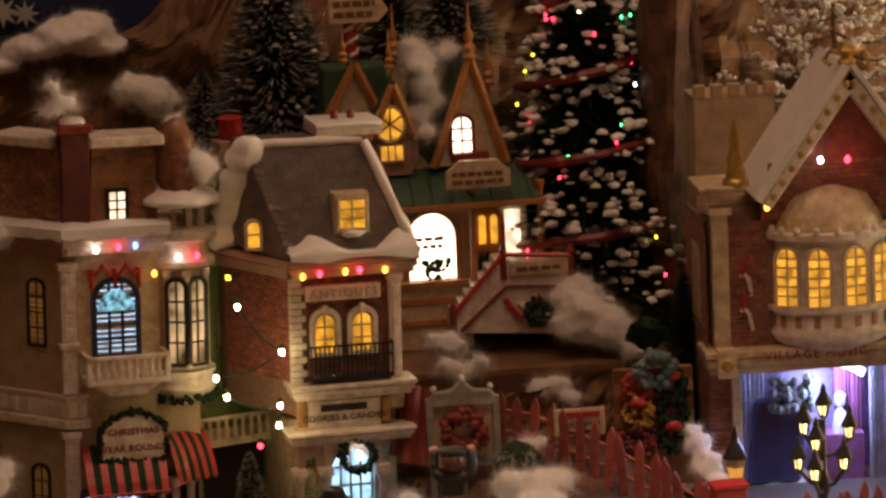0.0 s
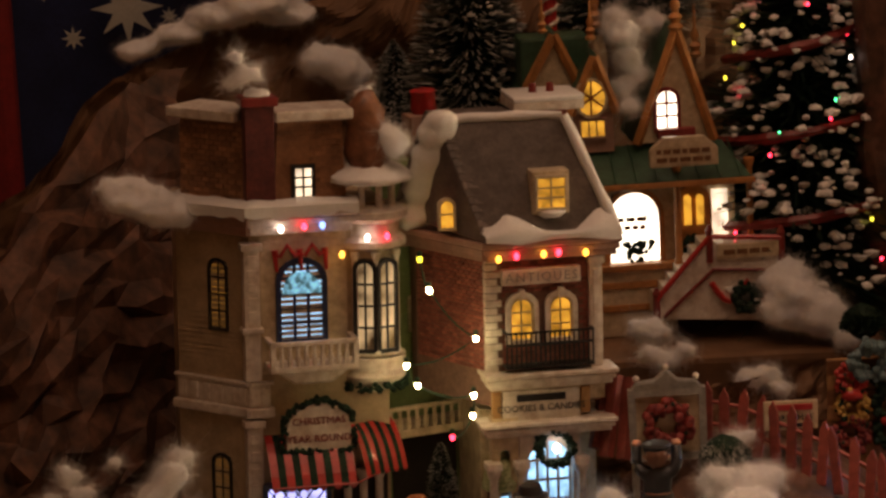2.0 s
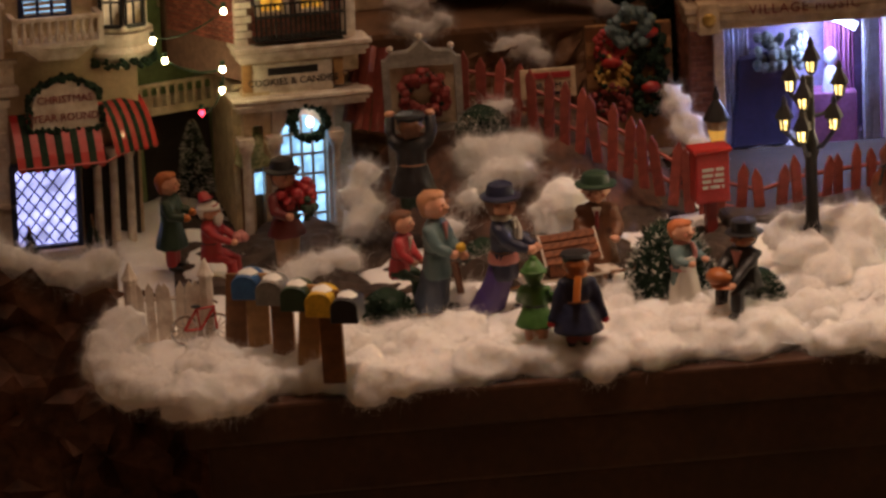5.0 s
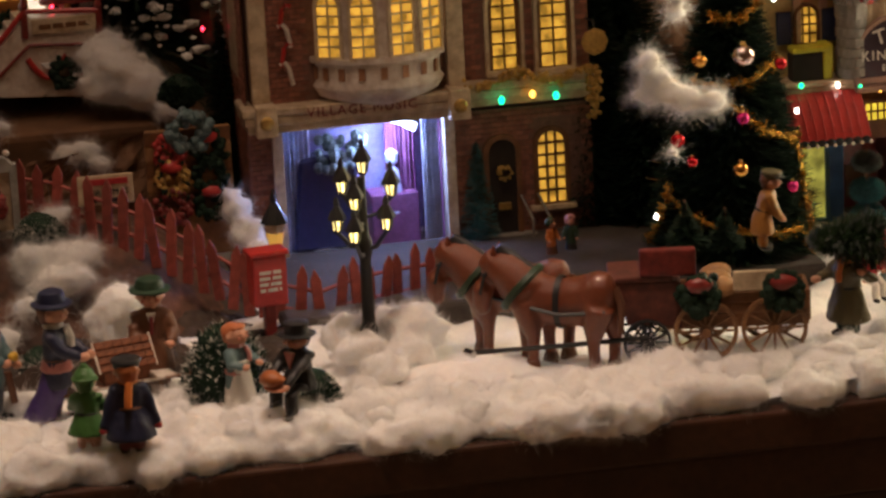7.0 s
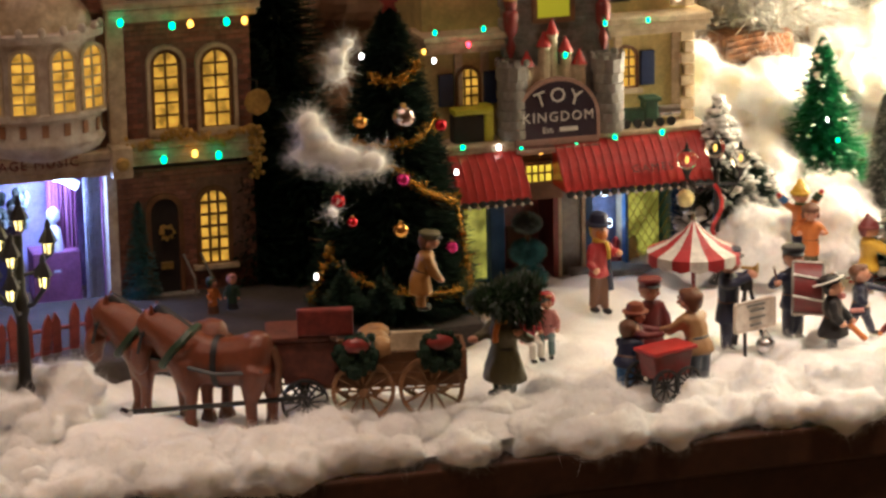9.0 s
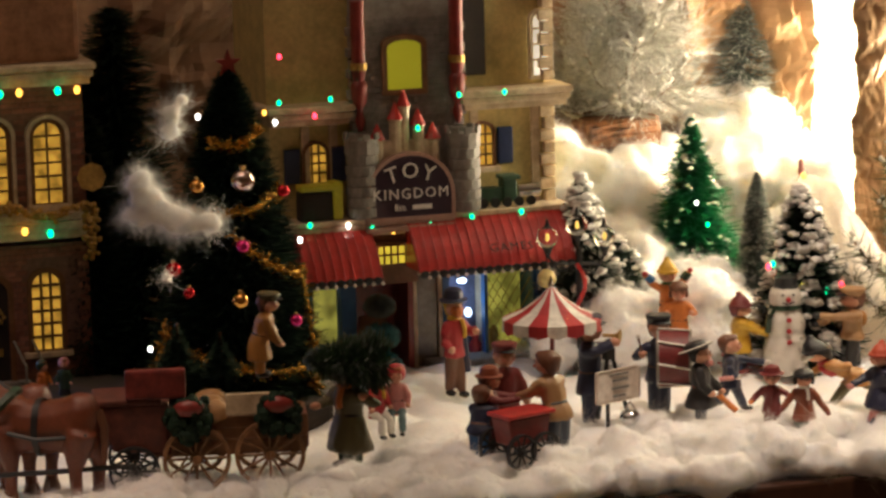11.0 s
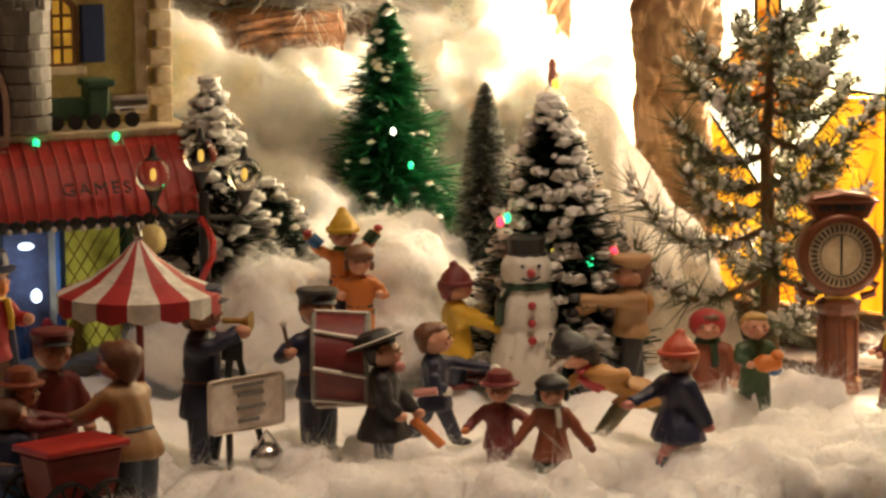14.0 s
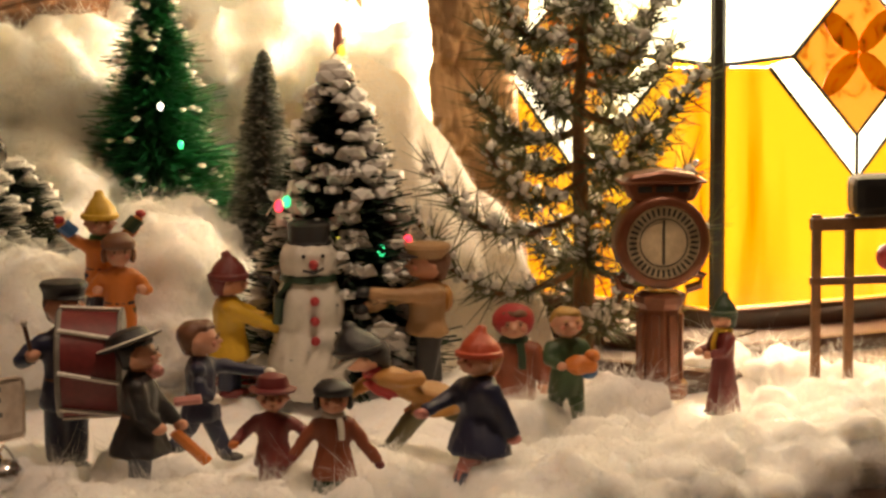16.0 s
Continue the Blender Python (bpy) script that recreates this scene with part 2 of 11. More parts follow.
def lathe(profile, n=16, bm=None, m=IDENT, sx=1.0, sy=1.0):
    """A turned body from (radius, height) pairs."""
    t = bmesh.new()
    rings = []
    for r, z in profile:
        rings.append([t.verts.new((sx * max(r, 1e-5) * math.cos(2 * math.pi * i / n), sy * max(r, 1e-5) * math.sin(2 * math.pi * i / n), z)) for i in range(n)])
    for a, b in zip(rings, rings[1:]):
        for i in range(n):
            t.faces.new((a[i], a[(i + 1) % n], b[(i + 1) % n], b[i]))
    t.faces.new(rings[0][::-1])
    t.faces.new(rings[-1])
    return merge(bm or bmesh.new(), t, m)


def ball(x, y, z, r, sx=1, sy=1, sz=1, n=10, bm=None, m=IDENT):
    t = bmesh.new()
    bmesh.ops.create_uvsphere(t, u_segments=n, v_segments=max(5, n * 2 // 3), radius=r, matrix=Matrix.Translation((x, y, z)) @ Matrix.Diagonal((sx, sy, sz, 1)))
    return merge(bm or bmesh.new(), t, m)


def slab(points, y0, y1, bm=None, m=IDENT, bevel=0.0):
    """A plate: an outline of (x, z) pushed from y0 to y1."""
    t = bmesh.new()
    a = [t.verts.new((x, y0, z)) for x, z in points]
    b = [t.verts.new((x, y1, z)) for x, z in points]
    t.faces.new(a)
    t.faces.new(b[::-1])
    k = len(points)
    for i in range(k):
        t.faces.new((a[i], b[i], b[(i + 1) % k], a[(i + 1) % k]))
    bmesh.ops.recalc_face_normals(t, faces=t.faces[:])
    if bevel:
        bmesh.ops.bevel(t, geom=t.edges[:], offset=bevel, segments=1, affect="EDGES")
    return merge(bm or bmesh.new(), t, m)


def tube(points, r, n=6, bm=None, m=IDENT, r1=None):
    """A round bar along points, tapering from r to r1."""
    t = bmesh.new()
    pts = [Vector(p) for p in points]
    rings = []
    for i, p in enumerate(pts):
        d = (pts[min(i + 1, len(pts) - 1)] - pts[max(i - 1, 0)]).normalized()
        u = d.cross(Vector((0.13, 0.21, 0.97)) if abs(d.z) < 0.9 else Vector((1, 0.1, 0))).normalized()
        w = d.cross(u)
        rr = r if r1 is None else r + (r1 - r) * i / max(1, len(pts) - 1)
        rings.append([t.verts.new(p + rr * (u * math.cos(2 * math.pi * k / n) + w * math.sin(2 * math.pi * k / n))) for k in range(n)])
    for a, b in zip(rings, rings[1:]):
        for k in range(n):
            t.faces.new((a[k], a[(k + 1) % n], b[(k + 1) % n], b[k]))
    t.faces.new(rings[0][::-1])
    t.faces.new(rings[-1])
    bmesh.ops.recalc_face_normals(t, faces=t.faces[:])
    return merge(bm or bmesh.new(), t, m)


def arch(w, h, rise=None, n=10):
    """Outline of an opening with a round head, centred on x, from z 0 to h."""
    r = rise if rise is not None else w / 2
    pts = [(-w / 2, 0), (w / 2, 0)]
    return pts + [(w / 2 * math.cos(math.pi * i / n), h - r + r * math.sin(math.pi * i / n)) for i in range(n + 1)]


def ring(outline, d, y0, y1, bm=None, m=IDENT):
    """A frame of width d round an outline about its middle."""
    cx = sum(p[0] for p in outline) / len(outline)
    cz = (min(p[1] for p in outline) + max(p[1] for p in outline)) / 2
    hw = max(abs(p[0] - cx) for p in outline)
    hh = max(abs(p[1] - cz) for p in outline)
    outer = [(cx + (x - cx) * (hw + d) / hw, cz + (z - cz) * (hh + d) / hh) for x, z in outline]
    t = bmesh.new()
    k = len(outline)
    v = [[t.verts.new((x, y, z)) for x, z in o] for o, y in ((outline, y0), (outer, y0), (outer, y1), (outline, y1))]
    for a, b in ((0, 1), (1, 2), (2, 3), (3, 0)):
        for i in range(k):
            t.faces.new((v[a][i], v[a][(i + 1) % k], v[b][(i + 1) % k], v[b][i]))
    bmesh.ops.recalc_face_normals(t, faces=t.faces[:])
    return merge(bm or bmesh.new(), t, m)


def noisy(bm, amount, scale, seed=0.0):
    for v in bm.verts:
        q = v.co * scale + Vector((seed, seed * 1.7, -seed))
        v.co += Vector((noise.noise(q), noise.noise(q + Vector((31, 7, 3))), noise.noise(q + Vector((5, 91, 13))))) * amount
    return bm

def crest(x, line):
    """Height of a skyline between its corners."""
    for (a, h), (b, k) in zip(line, line[1:]):
        if x <= b:
            return h + (k - h) * max(0.0, (x - a) / (b - a)) + 0.006 * noise.noise(Vector((x * 40, 3, 1)))
    return line[-1][1]


def smooth01(t):
    t = min(1.0, max(0.0, t))
    return t * t * (3 - 2 * t)


def meld(bms, voxel=0.02, fold=0.010):
    """Several bodies melted into one smooth modelled skin with soft folds running down it."""
    out = bmesh.new()
    for b in bms:
        merge(out, b)
    raw = bpy.data.meshes.new("tmp")
    out.to_mesh(raw)
    out.free()
    bench = bpy.data.scenes.new("bench")
    ob = bpy.data.objects.new("tmp", raw)
    bench.collection.objects.link(ob)
    md = ob.modifiers.new("melt", "REMESH")
    md.mode, md.voxel_size = "VOXEL", voxel
    md = ob.modifiers.new("soft", "SMOOTH")
    md.factor, md.iterations = 0.5, 3
    layer = bench.view_layers[0]
    layer.update()
    me = bpy.data.meshes.new_from_object(ob.evaluated_get(layer.depsgraph))
    bpy.data.objects.remove(ob)
    bpy.data.meshes.remove(raw)
    bpy.data.scenes.remove(bench)
    bm = bmesh.new()
    bm.from_mesh(me)
    bpy.data.meshes.remove(me)
    bm.normal_update()
    for v in bm.verts:
        q = Vector((v.co.x * 17, v.co.y * 17, v.co.z * 5))
        v.co += v.normal * fold * (noise.noise(q) + 0.5 * noise.noise(q * 2.3))
    return bm


# ---- pieces of little ceramic houses: x along the front, y inwards, z up ----
def fuse(name, pieces, smooth=True, parent=None):
    """One mesh with several paints: (bmesh, material) pairs."""
    out = bmesh.new()
    mats = []
    for bm, mt in pieces:
        if mt not in mats:
            mats.append(mt)
        for f in bm.faces:
            f.material_index = mats.index(mt)
        me = bpy.data.meshes.new("tmp")
        bm.to_mesh(me)
        bm.free()
        out.from_mesh(me)
        bpy.data.meshes.remove(me)
    me = bpy.data.meshes.new(name)
    out.to_mesh(me)
    out.free()
    for mt in mats:
        me.materials.append(mt)
    if smooth:
        me.polygons.foreach_set("use_smooth", [True] * len(me.polygons))
        me.set_sharp_from_angle(angle=0.7)
    ob = new(name, me)
    ob.parent = parent
    return ob


def wbox(h, name, u0, u1, z0, z1, v0, v1, material, bevel=0.0006, label=""):
    return part(name, box(u0, u1, v0, v1, z0, z1, bevel), material, h, label)


def window(h, u0, u1, z0, z1, pane, frame_mat, v=0.0, round_head=True, cols=2, rows=3, trim=0.0018, sill=None, name="window"):
    w, hh = u1 - u0, z1 - z0
    out = arch(w, hh) if round_head else [(-w / 2, 0), (w / 2, 0), (w / 2, hh), (-w / 2, hh)]
    m = Matrix.Translation(((u0 + u1) / 2, v, z0))
    bm = ring(out, trim, -0.0022, 0.0015, m=m)
    b = trim * 0.28
    bars_ = []
    for i in range(1, cols):
        x = -w / 2 + w * i / cols
        top = hh if not round_head else hh - w / 2 + math.sqrt(max(0, (w / 2) ** 2 - x * x))
        bars_.append(box(x - b, x + b, -0.0013, 0.0004, 0, top, m=m))
    for j in range(1, rows):
        z = hh * j / rows
        half = w / 2
        if round_head and z > hh - w / 2:
            half = math.sqrt(max(0, (w / 2) ** 2 - (z - hh + w / 2) ** 2))
        bars_.append(box(-half, half, -0.0011, 0.0002, z - b, z + b, m=m))
    ob = part(name, bm, frame_mat, h)
    for bb in bars_:
        part("glazing_bar", bb, frame_mat, ob)
    part("pane", slab(out, -0.0006, 0.0006, m=m), pane, ob)
    if sill:
        part("sill", box(u0 - trim * 2, u1 + trim * 2, v - 0.005, v + 0.001, z0 - 0.004, z0 - 0.001, 0.0005), sill, ob)
    return ob


def cornice(h, u0, u1, z0, z1, v0, v1, material, name="cornice", label=""):
    """A stepped moulding along the front and round the ends."""
    k = z1 - z0
    bm = bmesh.new()
    rings = []
    for d, s in ((0.0034, 0), (0.003, 0.04), (0.003, 0.30), (0.0015, 0.34), (0.0013, 0.40), (0.0013, 0.60), (0.0018, 0.64), (0.0003, 0.70), (0, 0.76), (0, 0.94), (0.0005, 1)):
        z = z0 + k * s
        rings.append([bm.verts.new(p) for p in ((u0 + d, v1, z), (u0 + d, v0 + d, z), (u1 - d, v0 + d, z), (u1 - d, v1, z))])
    for a, b in zip(rings, rings[1:]):
        for i in range(4):
            bm.faces.new((a[i], a[(i + 1) % 4], b[(i + 1) % 4], b[i]))
    bm.faces.new(rings[0][::-1])
    bm.faces.new(rings[-1])
    bmesh.ops.recalc_face_normals(bm, faces=bm.faces[:])
    return part(name, bm, material, h, label)


def islands(bm):
    """Splits a bmesh into its separate pieces."""
    seen, out = set(), []
    for f0 in bm.faces:
        if f0 in seen:
            continue
        stack, faces = [f0], []
        seen.add(f0)
        while stack:
            f = stack.pop()
            faces.append(f)
            for v in f.verts:
                for g in v.link_faces:
                    if g not in seen:
                        seen.add(g)
                        stack.append(g)
        t = bmesh.new()
        idx = {}
        for f in faces:
            for v in f.verts:
                if v not in idx:
                    idx[v] = t.verts.new(v.co)
            t.faces.new([idx[v] for v in f.verts])
        out.append(t)
    bm.free()
    return out


def column(h, u, v, z0, z1, r, material, name="column"):
    k = z1 - z0
    prof = [(r * 1.5, 0), (r * 1.5, k * 0.03), (r * 1.1, k * 0.05), (r, k * 0.08), (r * 0.88, k * 0.9), (r * 1.1, k * 0.92), (r * 1.5, k * 0.96), (r * 1.5, k)]
    return part(name, lathe(prof, 10, m=Matrix.Translation((u, v, z0))), material, h, smooth=True)


def brickwork(h, u0, u1, z0, z1, v, material, bw=0.0042, bh=0.0019, gap=0.0004, holes=(), name="brickwork", m=IDENT):
    """Rows of bricks standing proud of a wall, left out where a hole is."""
    verts, faces = [], []
    j, z = 0, z0
    while z + bh <= z1:
        x = u0 - (bw / 2 if j % 2 else 0)
        while x < u1:
            a, b = max(x, u0), min(x + bw - gap, u1)
            if b - a > bw * 0.2 and not any(b > q[0] and a < q[1] and z + bh > q[2] and z < q[3] for q in holes):
                d = random.uniform(0.0003, 0.0008)
                k = len(verts)
                e = 0.0002
                for y, s in ((v, 0), (v - d, e)):
                    verts += [m @ Vector(p) for p in ((a + s, y, z + s), (b - s, y, z + s), (b - s, y, z + bh - gap - s), (a + s, y, z + bh - gap - s))]
                faces += [(k + 4, k + 5, k + 6, k + 7)] + [(k + i, k + (i + 1) % 4, k + 4 + (i + 1) % 4, k + 4 + i) for i in range(4)]
            x += bw
        z += bh
        j += 1
    me = bpy.data.meshes.new(name)
    me.from_pydata([tuple(p) for p in verts], [], faces)
    me.materials.append(material)
    ob = new(name, me)
    ob.parent = h
    ob["kind"] = "stuff"
    return ob


def boards(h, u0, u1, z0, z1, v, material, step=0.003, name="siding", m=IDENT):
    """Overlapping boards: each leans out at its foot."""
    bm = bmesh.new()
    z = z0
    while z < z1:
        t = min(z + step, z1)
        q = [bm.verts.new(m @ Vector(p)) for p in ((u0, v - 0.0009, z), (u1, v - 0.0009, z), (u1, v - 0.0001, t), (u0, v - 0.0001, t), (u0, v, z), (u1, v, z))]
        bm.faces.new((q[0], q[1], q[2], q[3]))
        bm.faces.new((q[4], q[5], q[1], q[0]))
        z = t
    return part(name, bm, material, h)


def bulb(h, u, v, z, colour, r=0.0018, m=IDENT, name="fairy_light"):
    ob = part(name, ball(u, v, z, r, 0.9, 0.9, 1.2, 8, m=m), BULBS[colour], h, smooth=True)
    return ob


def words(text, size, m, material, parent, name="lettering", spread=1.0):
    """Raised letters from the built-in font, turned into a mesh."""
    cu = bpy.data.curves.new(name, "FONT")
    cu.body, cu.size, cu.align_x, cu.align_y = text, size, "CENTER", "CENTER"
    cu.extrude, cu.space_character = 0.0003, spread
    cu.resolution_u = 2
    ob = bpy.data.objects.new("tmp", cu)
    scene.collection.objects.link(ob)
    me = bpy.data.meshes.new_from_object(ob.evaluated_get(bpy.context.evaluated_depsgraph_get()))
    bpy.data.objects.remove(ob)
    bpy.data.curves.remove(cu)
    me.materials.append(material)
    out = new(name, me)
    out.parent, out.matrix_basis = parent, m @ pose(0, 0, 0, 90, 0, 0)
    return out


def snow_cap(h, u0, u1, v0, v1, z, thick, m=IDENT, drip=0.004, seed=1.0, name="snow_cap", n=24):
    """Painted snow lying on a ledge, with a wavy lower edge that hangs over the front."""
    bm = bmesh.new()
    rows = 8
    g = []
    for j in range(rows):
        s = j / (rows - 1)
        row = []
        for i in range(n):
            x = u0 + (u1 - u0) * i / (n - 1)
            wave = noise.noise(Vector((x * 90, seed * 7, 0)))
            if s < 0.45:
                k = s / 0.45
                y, zz = v0 - thick * 0.4, z - drip * (1 + wave) * (1 - k) + thick * 0.5 * k
            else:
                k = (s - 0.45) / 0.55
                y, zz = v0 + (v1 - v0) * k, z + thick * (0.6 + 0.4 * math.sin(math.pi * min(1, k * 1.2 + 0.25)) + 0.4 * noise.noise(Vector((x * 70, k * 4, seed))))
            row.append(bm.verts.new(m @ Vector((x, y, zz))))
        g.append(row)
    for a, b in zip(g, g[1:]):
        for i in range(n - 1):
            bm.faces.new((a[i], a[i + 1], b[i + 1], b[i]))
    return part(name, bm, SNOW, h, smooth=True)


def plane_m(p, q, r):
    """A matrix whose x runs from p towards q, whose z runs towards r, with y inwards."""
    p, q, r = Vector(p), Vector(q), Vector(r)
    x = (q - p).normalized()
    y = (r - p).cross(x).normalized()
    z = x.cross(y)
    return Matrix(((x.x, y.x, z.x, p.x), (x.y, y.y, z.y, p.y), (x.z, y.z, z.z, p.z), (0, 0, 0, 1)))

# ---- cotton wool ----
def fibres(me, density, length, width, seed, ymax=9.0):
    """Loose fibres standing off a cotton skin, as thin bent strips in the same mesh."""
    n, k = len(me.vertices), len(me.polygons)
    co = np.empty(n * 3)
    me.vertices.foreach_get("co", co)
    co = co.reshape(-1, 3)
    me.calc_loop_triangles()
    tri = np.empty(len(me.loop_triangles) * 3, dtype=np.int64)
    me.loop_triangles.foreach_get("vertices", tri)
    tri = tri.reshape(-1, 3)
    a, b, c = co[tri[:, 0]], co[tri[:, 1]], co[tri[:, 2]]
    cr = np.cross(b - a, c - a)
    ar = np.linalg.norm(cr, axis=1) / 2
    keep = (a[:, 1] < ymax) & (ar > 1e-12)
    w = ar * keep
    rnd = np.random.default_rng(seed)
    m = int(min(26000, w.sum() * density))
    if m < 3:
        return co, []
    f = rnd.choice(len(w), m, p=w / w.sum())
    u, v = rnd.random(m), rnd.random(m)
    flip = u + v > 1
    u[flip], v[flip] = 1 - u[flip], 1 - v[flip]
    p = a[f] + (b - a)[f] * u[:, None] + (c - a)[f] * v[:, None]
    nor = cr[f] / (2 * ar[f, None])
    d = rnd.normal(size=(m, 3))
    d -= nor * (d * nor).sum(1)[:, None]
    d /= np.linalg.norm(d, axis=1)[:, None]
    ln = length * (0.4 + 0.9 * rnd.random(m))[:, None]
    up = (0.15 + 0.45 * rnd.random(m))[:, None]
    bend = rnd.normal(size=(m, 3)) * 0.35
    side = np.cross(d, nor) * 0.6 + rnd.normal(size=(m, 3)) * 0.4
    side *= width / np.linalg.norm(side, axis=1)[:, None]
    p0 = p - nor * width
    p1 = p + (d + nor * up + bend * 0.3) * ln * 0.5
    p2 = p + (d + nor * up * 0.7 + bend) * ln
    verts = np.stack([p0 - side, p0 + side, p1 - side * 0.8, p1 + side * 0.8, p2], 1).reshape(-1, 3)
    i = n + 5 * np.arange(m)
    faces = [q for s in i.tolist() for q in ((s, s + 1, s + 3, s + 2), (s + 2, s + 3, s + 4))]
    return np.concatenate([co, verts]), faces


def fuzzy(name, me, density, length, width, seed, ymax=9.0):
    """The skin and its fibres as one object."""
    k = len(me.polygons)
    skin = [tuple(p.vertices) for p in me.polygons]
    co, hair = fibres(me, density, length, width, seed, ymax)
    out = bpy.data.meshes.new(name)
    out.from_pydata(co.tolist(), [], skin + hair)
    bpy.data.meshes.remove(me)
    out.materials.append(COTTON)
    out.materials.append(FIBRE)
    out.polygons.foreach_set("use_smooth", [True] * k + [False] * len(hair))
    out.polygons.foreach_set("material_index", [0] * k + [1] * len(hair))
    return new(name, out)


def cotton(label, blobs, name="cotton_heap", seed=0.0, fuzz=1.0, core=1.0, size=0.0022, flat=0.88, lump=0.0):
    """Cotton: balls melted into one billowy skin, with loose fibres."""
    out = bmesh.new()
    for x, y, z, r in blobs:
        t = bmesh.new()
        bmesh.ops.create_icosphere(t, subdivisions=3, radius=r * core * 1.06)
        for v in t.verts:
            q = v.co.normalized() * 1.3 + Vector((x, y, z)) * 60 + Vector((seed, 0, 0))
            v.co = v.co * (0.94 + 0.42 * noise.noise(q) + 0.16 * noise.noise(q * 2.7))
        merge(out, t, Matrix.Translation((x, y, z)) @ Matrix.Diagonal((1.18, 0.95, flat, 1)))
    ob = link("tmp", out, COTTON)
    md = ob.modifiers.new("melt", "REMESH")
    md.mode, md.voxel_size = "VOXEL", size
    md = ob.modifiers.new("soft", "SMOOTH")
    md.factor, md.iterations = 0.5, 5
    dg = bpy.context.evaluated_depsgraph_get()
    me = bpy.data.meshes.new_from_object(ob.evaluated_get(dg))
    old = ob.data
    bpy.data.objects.remove(ob)
    bpy.data.meshes.remove(old)
    nv = len(me.vertices)
    co, no = np.empty(nv * 3), np.empty(nv * 3)
    me.vertices.foreach_get("co", co)
    me.vertex_normals.foreach_get("vector", no)
    lift = []
    for x, y, z in (co.reshape(-1, 3) * 160).tolist():
        lift.append(0.0021 * noise.noise((x, y, z)) + 0.0012 * noise.noise((x * 2.6, y * 2.6, z * 2.6)) + lump * noise.noise((x * 0.38, y * 0.38, z * 0.38)))
    co = co.reshape(-1, 3) + no.reshape(-1, 3) * np.array(lift)[:, None]
    me.vertices.foreach_set("co", co.ravel())
    ob = fuzzy(name, me, 750000 * fuzz, 0.0065 * math.sqrt(fuzz), 0.00007, int(seed * 10) + 1)
    return tagged(ob, label, "cotton snow", kind="stuff")

# ---- table, floor, room ----
def table():
    t = thing("display_table", pose(0, 0, 0), "dark brown stained wooden table with a stepped front edge", "table", kind="structure")
    part("table_top", box(-0.24, 1.15, 0.0, 0.95, -0.034, -0.014, 0.002), TABLEWOOD, t)
    part("front_board", box(-0.23, 1.15, 0.004, 0.03, -0.064, -0.0345, 0.002), TABLEWOOD, t)
    part("lower_board", box(-0.23, 1.15, 0.012, 0.04, -0.40, -0.0655, 0.002), TABLEWOOD, t)


table()


def bare(x):
    """How far the snow draws back from the table's front towards the lamp."""
    return max(0.0, x - 0.635) * 0.46


def snow_height(x, y):
    y0, y = y, y - bare(x)
    p = Vector((x * 16, y * 16, 0.3))
    h = 0.008 * noise.noise(p) + 0.0065 * noise.noise(p * 2.7) + 0.002 * noise.noise(p * 7)
    edge = min(1.0, max(0.0, (y - 0.004 + 0.008 * noise.noise(Vector((x * 14, 0, 5)))) / 0.03))
    return -0.014 - 0.003 * (edge <= 0) + (0.013 + max(h, -0.004)) * math.sqrt(edge) + max(0, y0 - 0.2) * 0.03


def snow_field():
    bm = bmesh.new()
    xs = [-0.27 + i * 0.0028 for i in range(500)]
    ys = [0.011 + j * 0.0032 for j in range(150)]
    g = [[bm.verts.new((x, y, snow_height(x, y))) for x in xs] for y in ys]
    for a, b in zip(g, g[1:]):
        for i in range(len(xs) - 1):
            bm.faces.new((a[i], a[i + 1], b[i + 1], b[i]))
    me = bpy.data.meshes.new("snow_ground")
    bm.to_mesh(me)
    bm.free()
    ob = fuzzy("snow_ground", me, 260000, 0.006, 0.00007, 77, 0.16)
    tagged(ob, "fluffy white cotton wool snow covering the table", "snow", kind="structure")


snow_field()

# ---- crumpled paper mountain behind the village, cloth sky, room ----
def crumple(p, seed=0.0):
    q = p + Vector((seed, seed * 0.7, seed * 1.3))
    d = noise.voronoi(q)[0]
    e = noise.voronoi(q * 2.3 + Vector((3, 1, 7)))[0]
    return (d[1] - d[0]) * 0.9 + (e[1] - e[0]) * 0.4 + 0.8 * noise.noise(q * 0.6)


def sheet(name, label, x0, x1, z0, z1, nx, nz, fy, amp, freq, material, seed=0.0, top=None, facet=0.0):
    rnd = random.Random(int(seed))
    bm = bmesh.new()
    g = []
    for j in range(nz):
        row = []
        for i in range(nx):
            x, z = x0 + (x1 - x0) * i / (nx - 1), z0 + (z1 - z0) * j / (nz - 1)
            if top:
                z = z0 + (top(x) - z0) * j / (nz - 1)
            y = fy(x, z)
            c = crumple(Vector((x, y, z)) * freq, seed) + 0.30 * crumple(Vector((x, y, z)) * freq * 2.2, seed + 9)
            if facet:
                x, z = x + rnd.gauss(0, 0.28) * (x1 - x0) / nx, z + rnd.gauss(0, 0.28) * (z1 - z0) / nz
                y += rnd.gauss(0, facet)
            row.append(bm.verts.new((x + 0.006 * noise.noise(Vector((x, z, seed)) * 30), y - amp * c, z + 0.006 * noise.noise(Vector((z, x, seed + 5)) * 30))))
        g.append(row)
    for a, b in zip(g, g[1:]):
        for i in range(nx - 1):
            bm.faces.new((a[i], a[i + 1], b[i + 1], b[i]))
    if facet:
        bmesh.ops.triangulate(bm, faces=bm.faces[:])
    ob = link(name, bm, material)
    return tagged(ob, label, "rock", kind="structure")


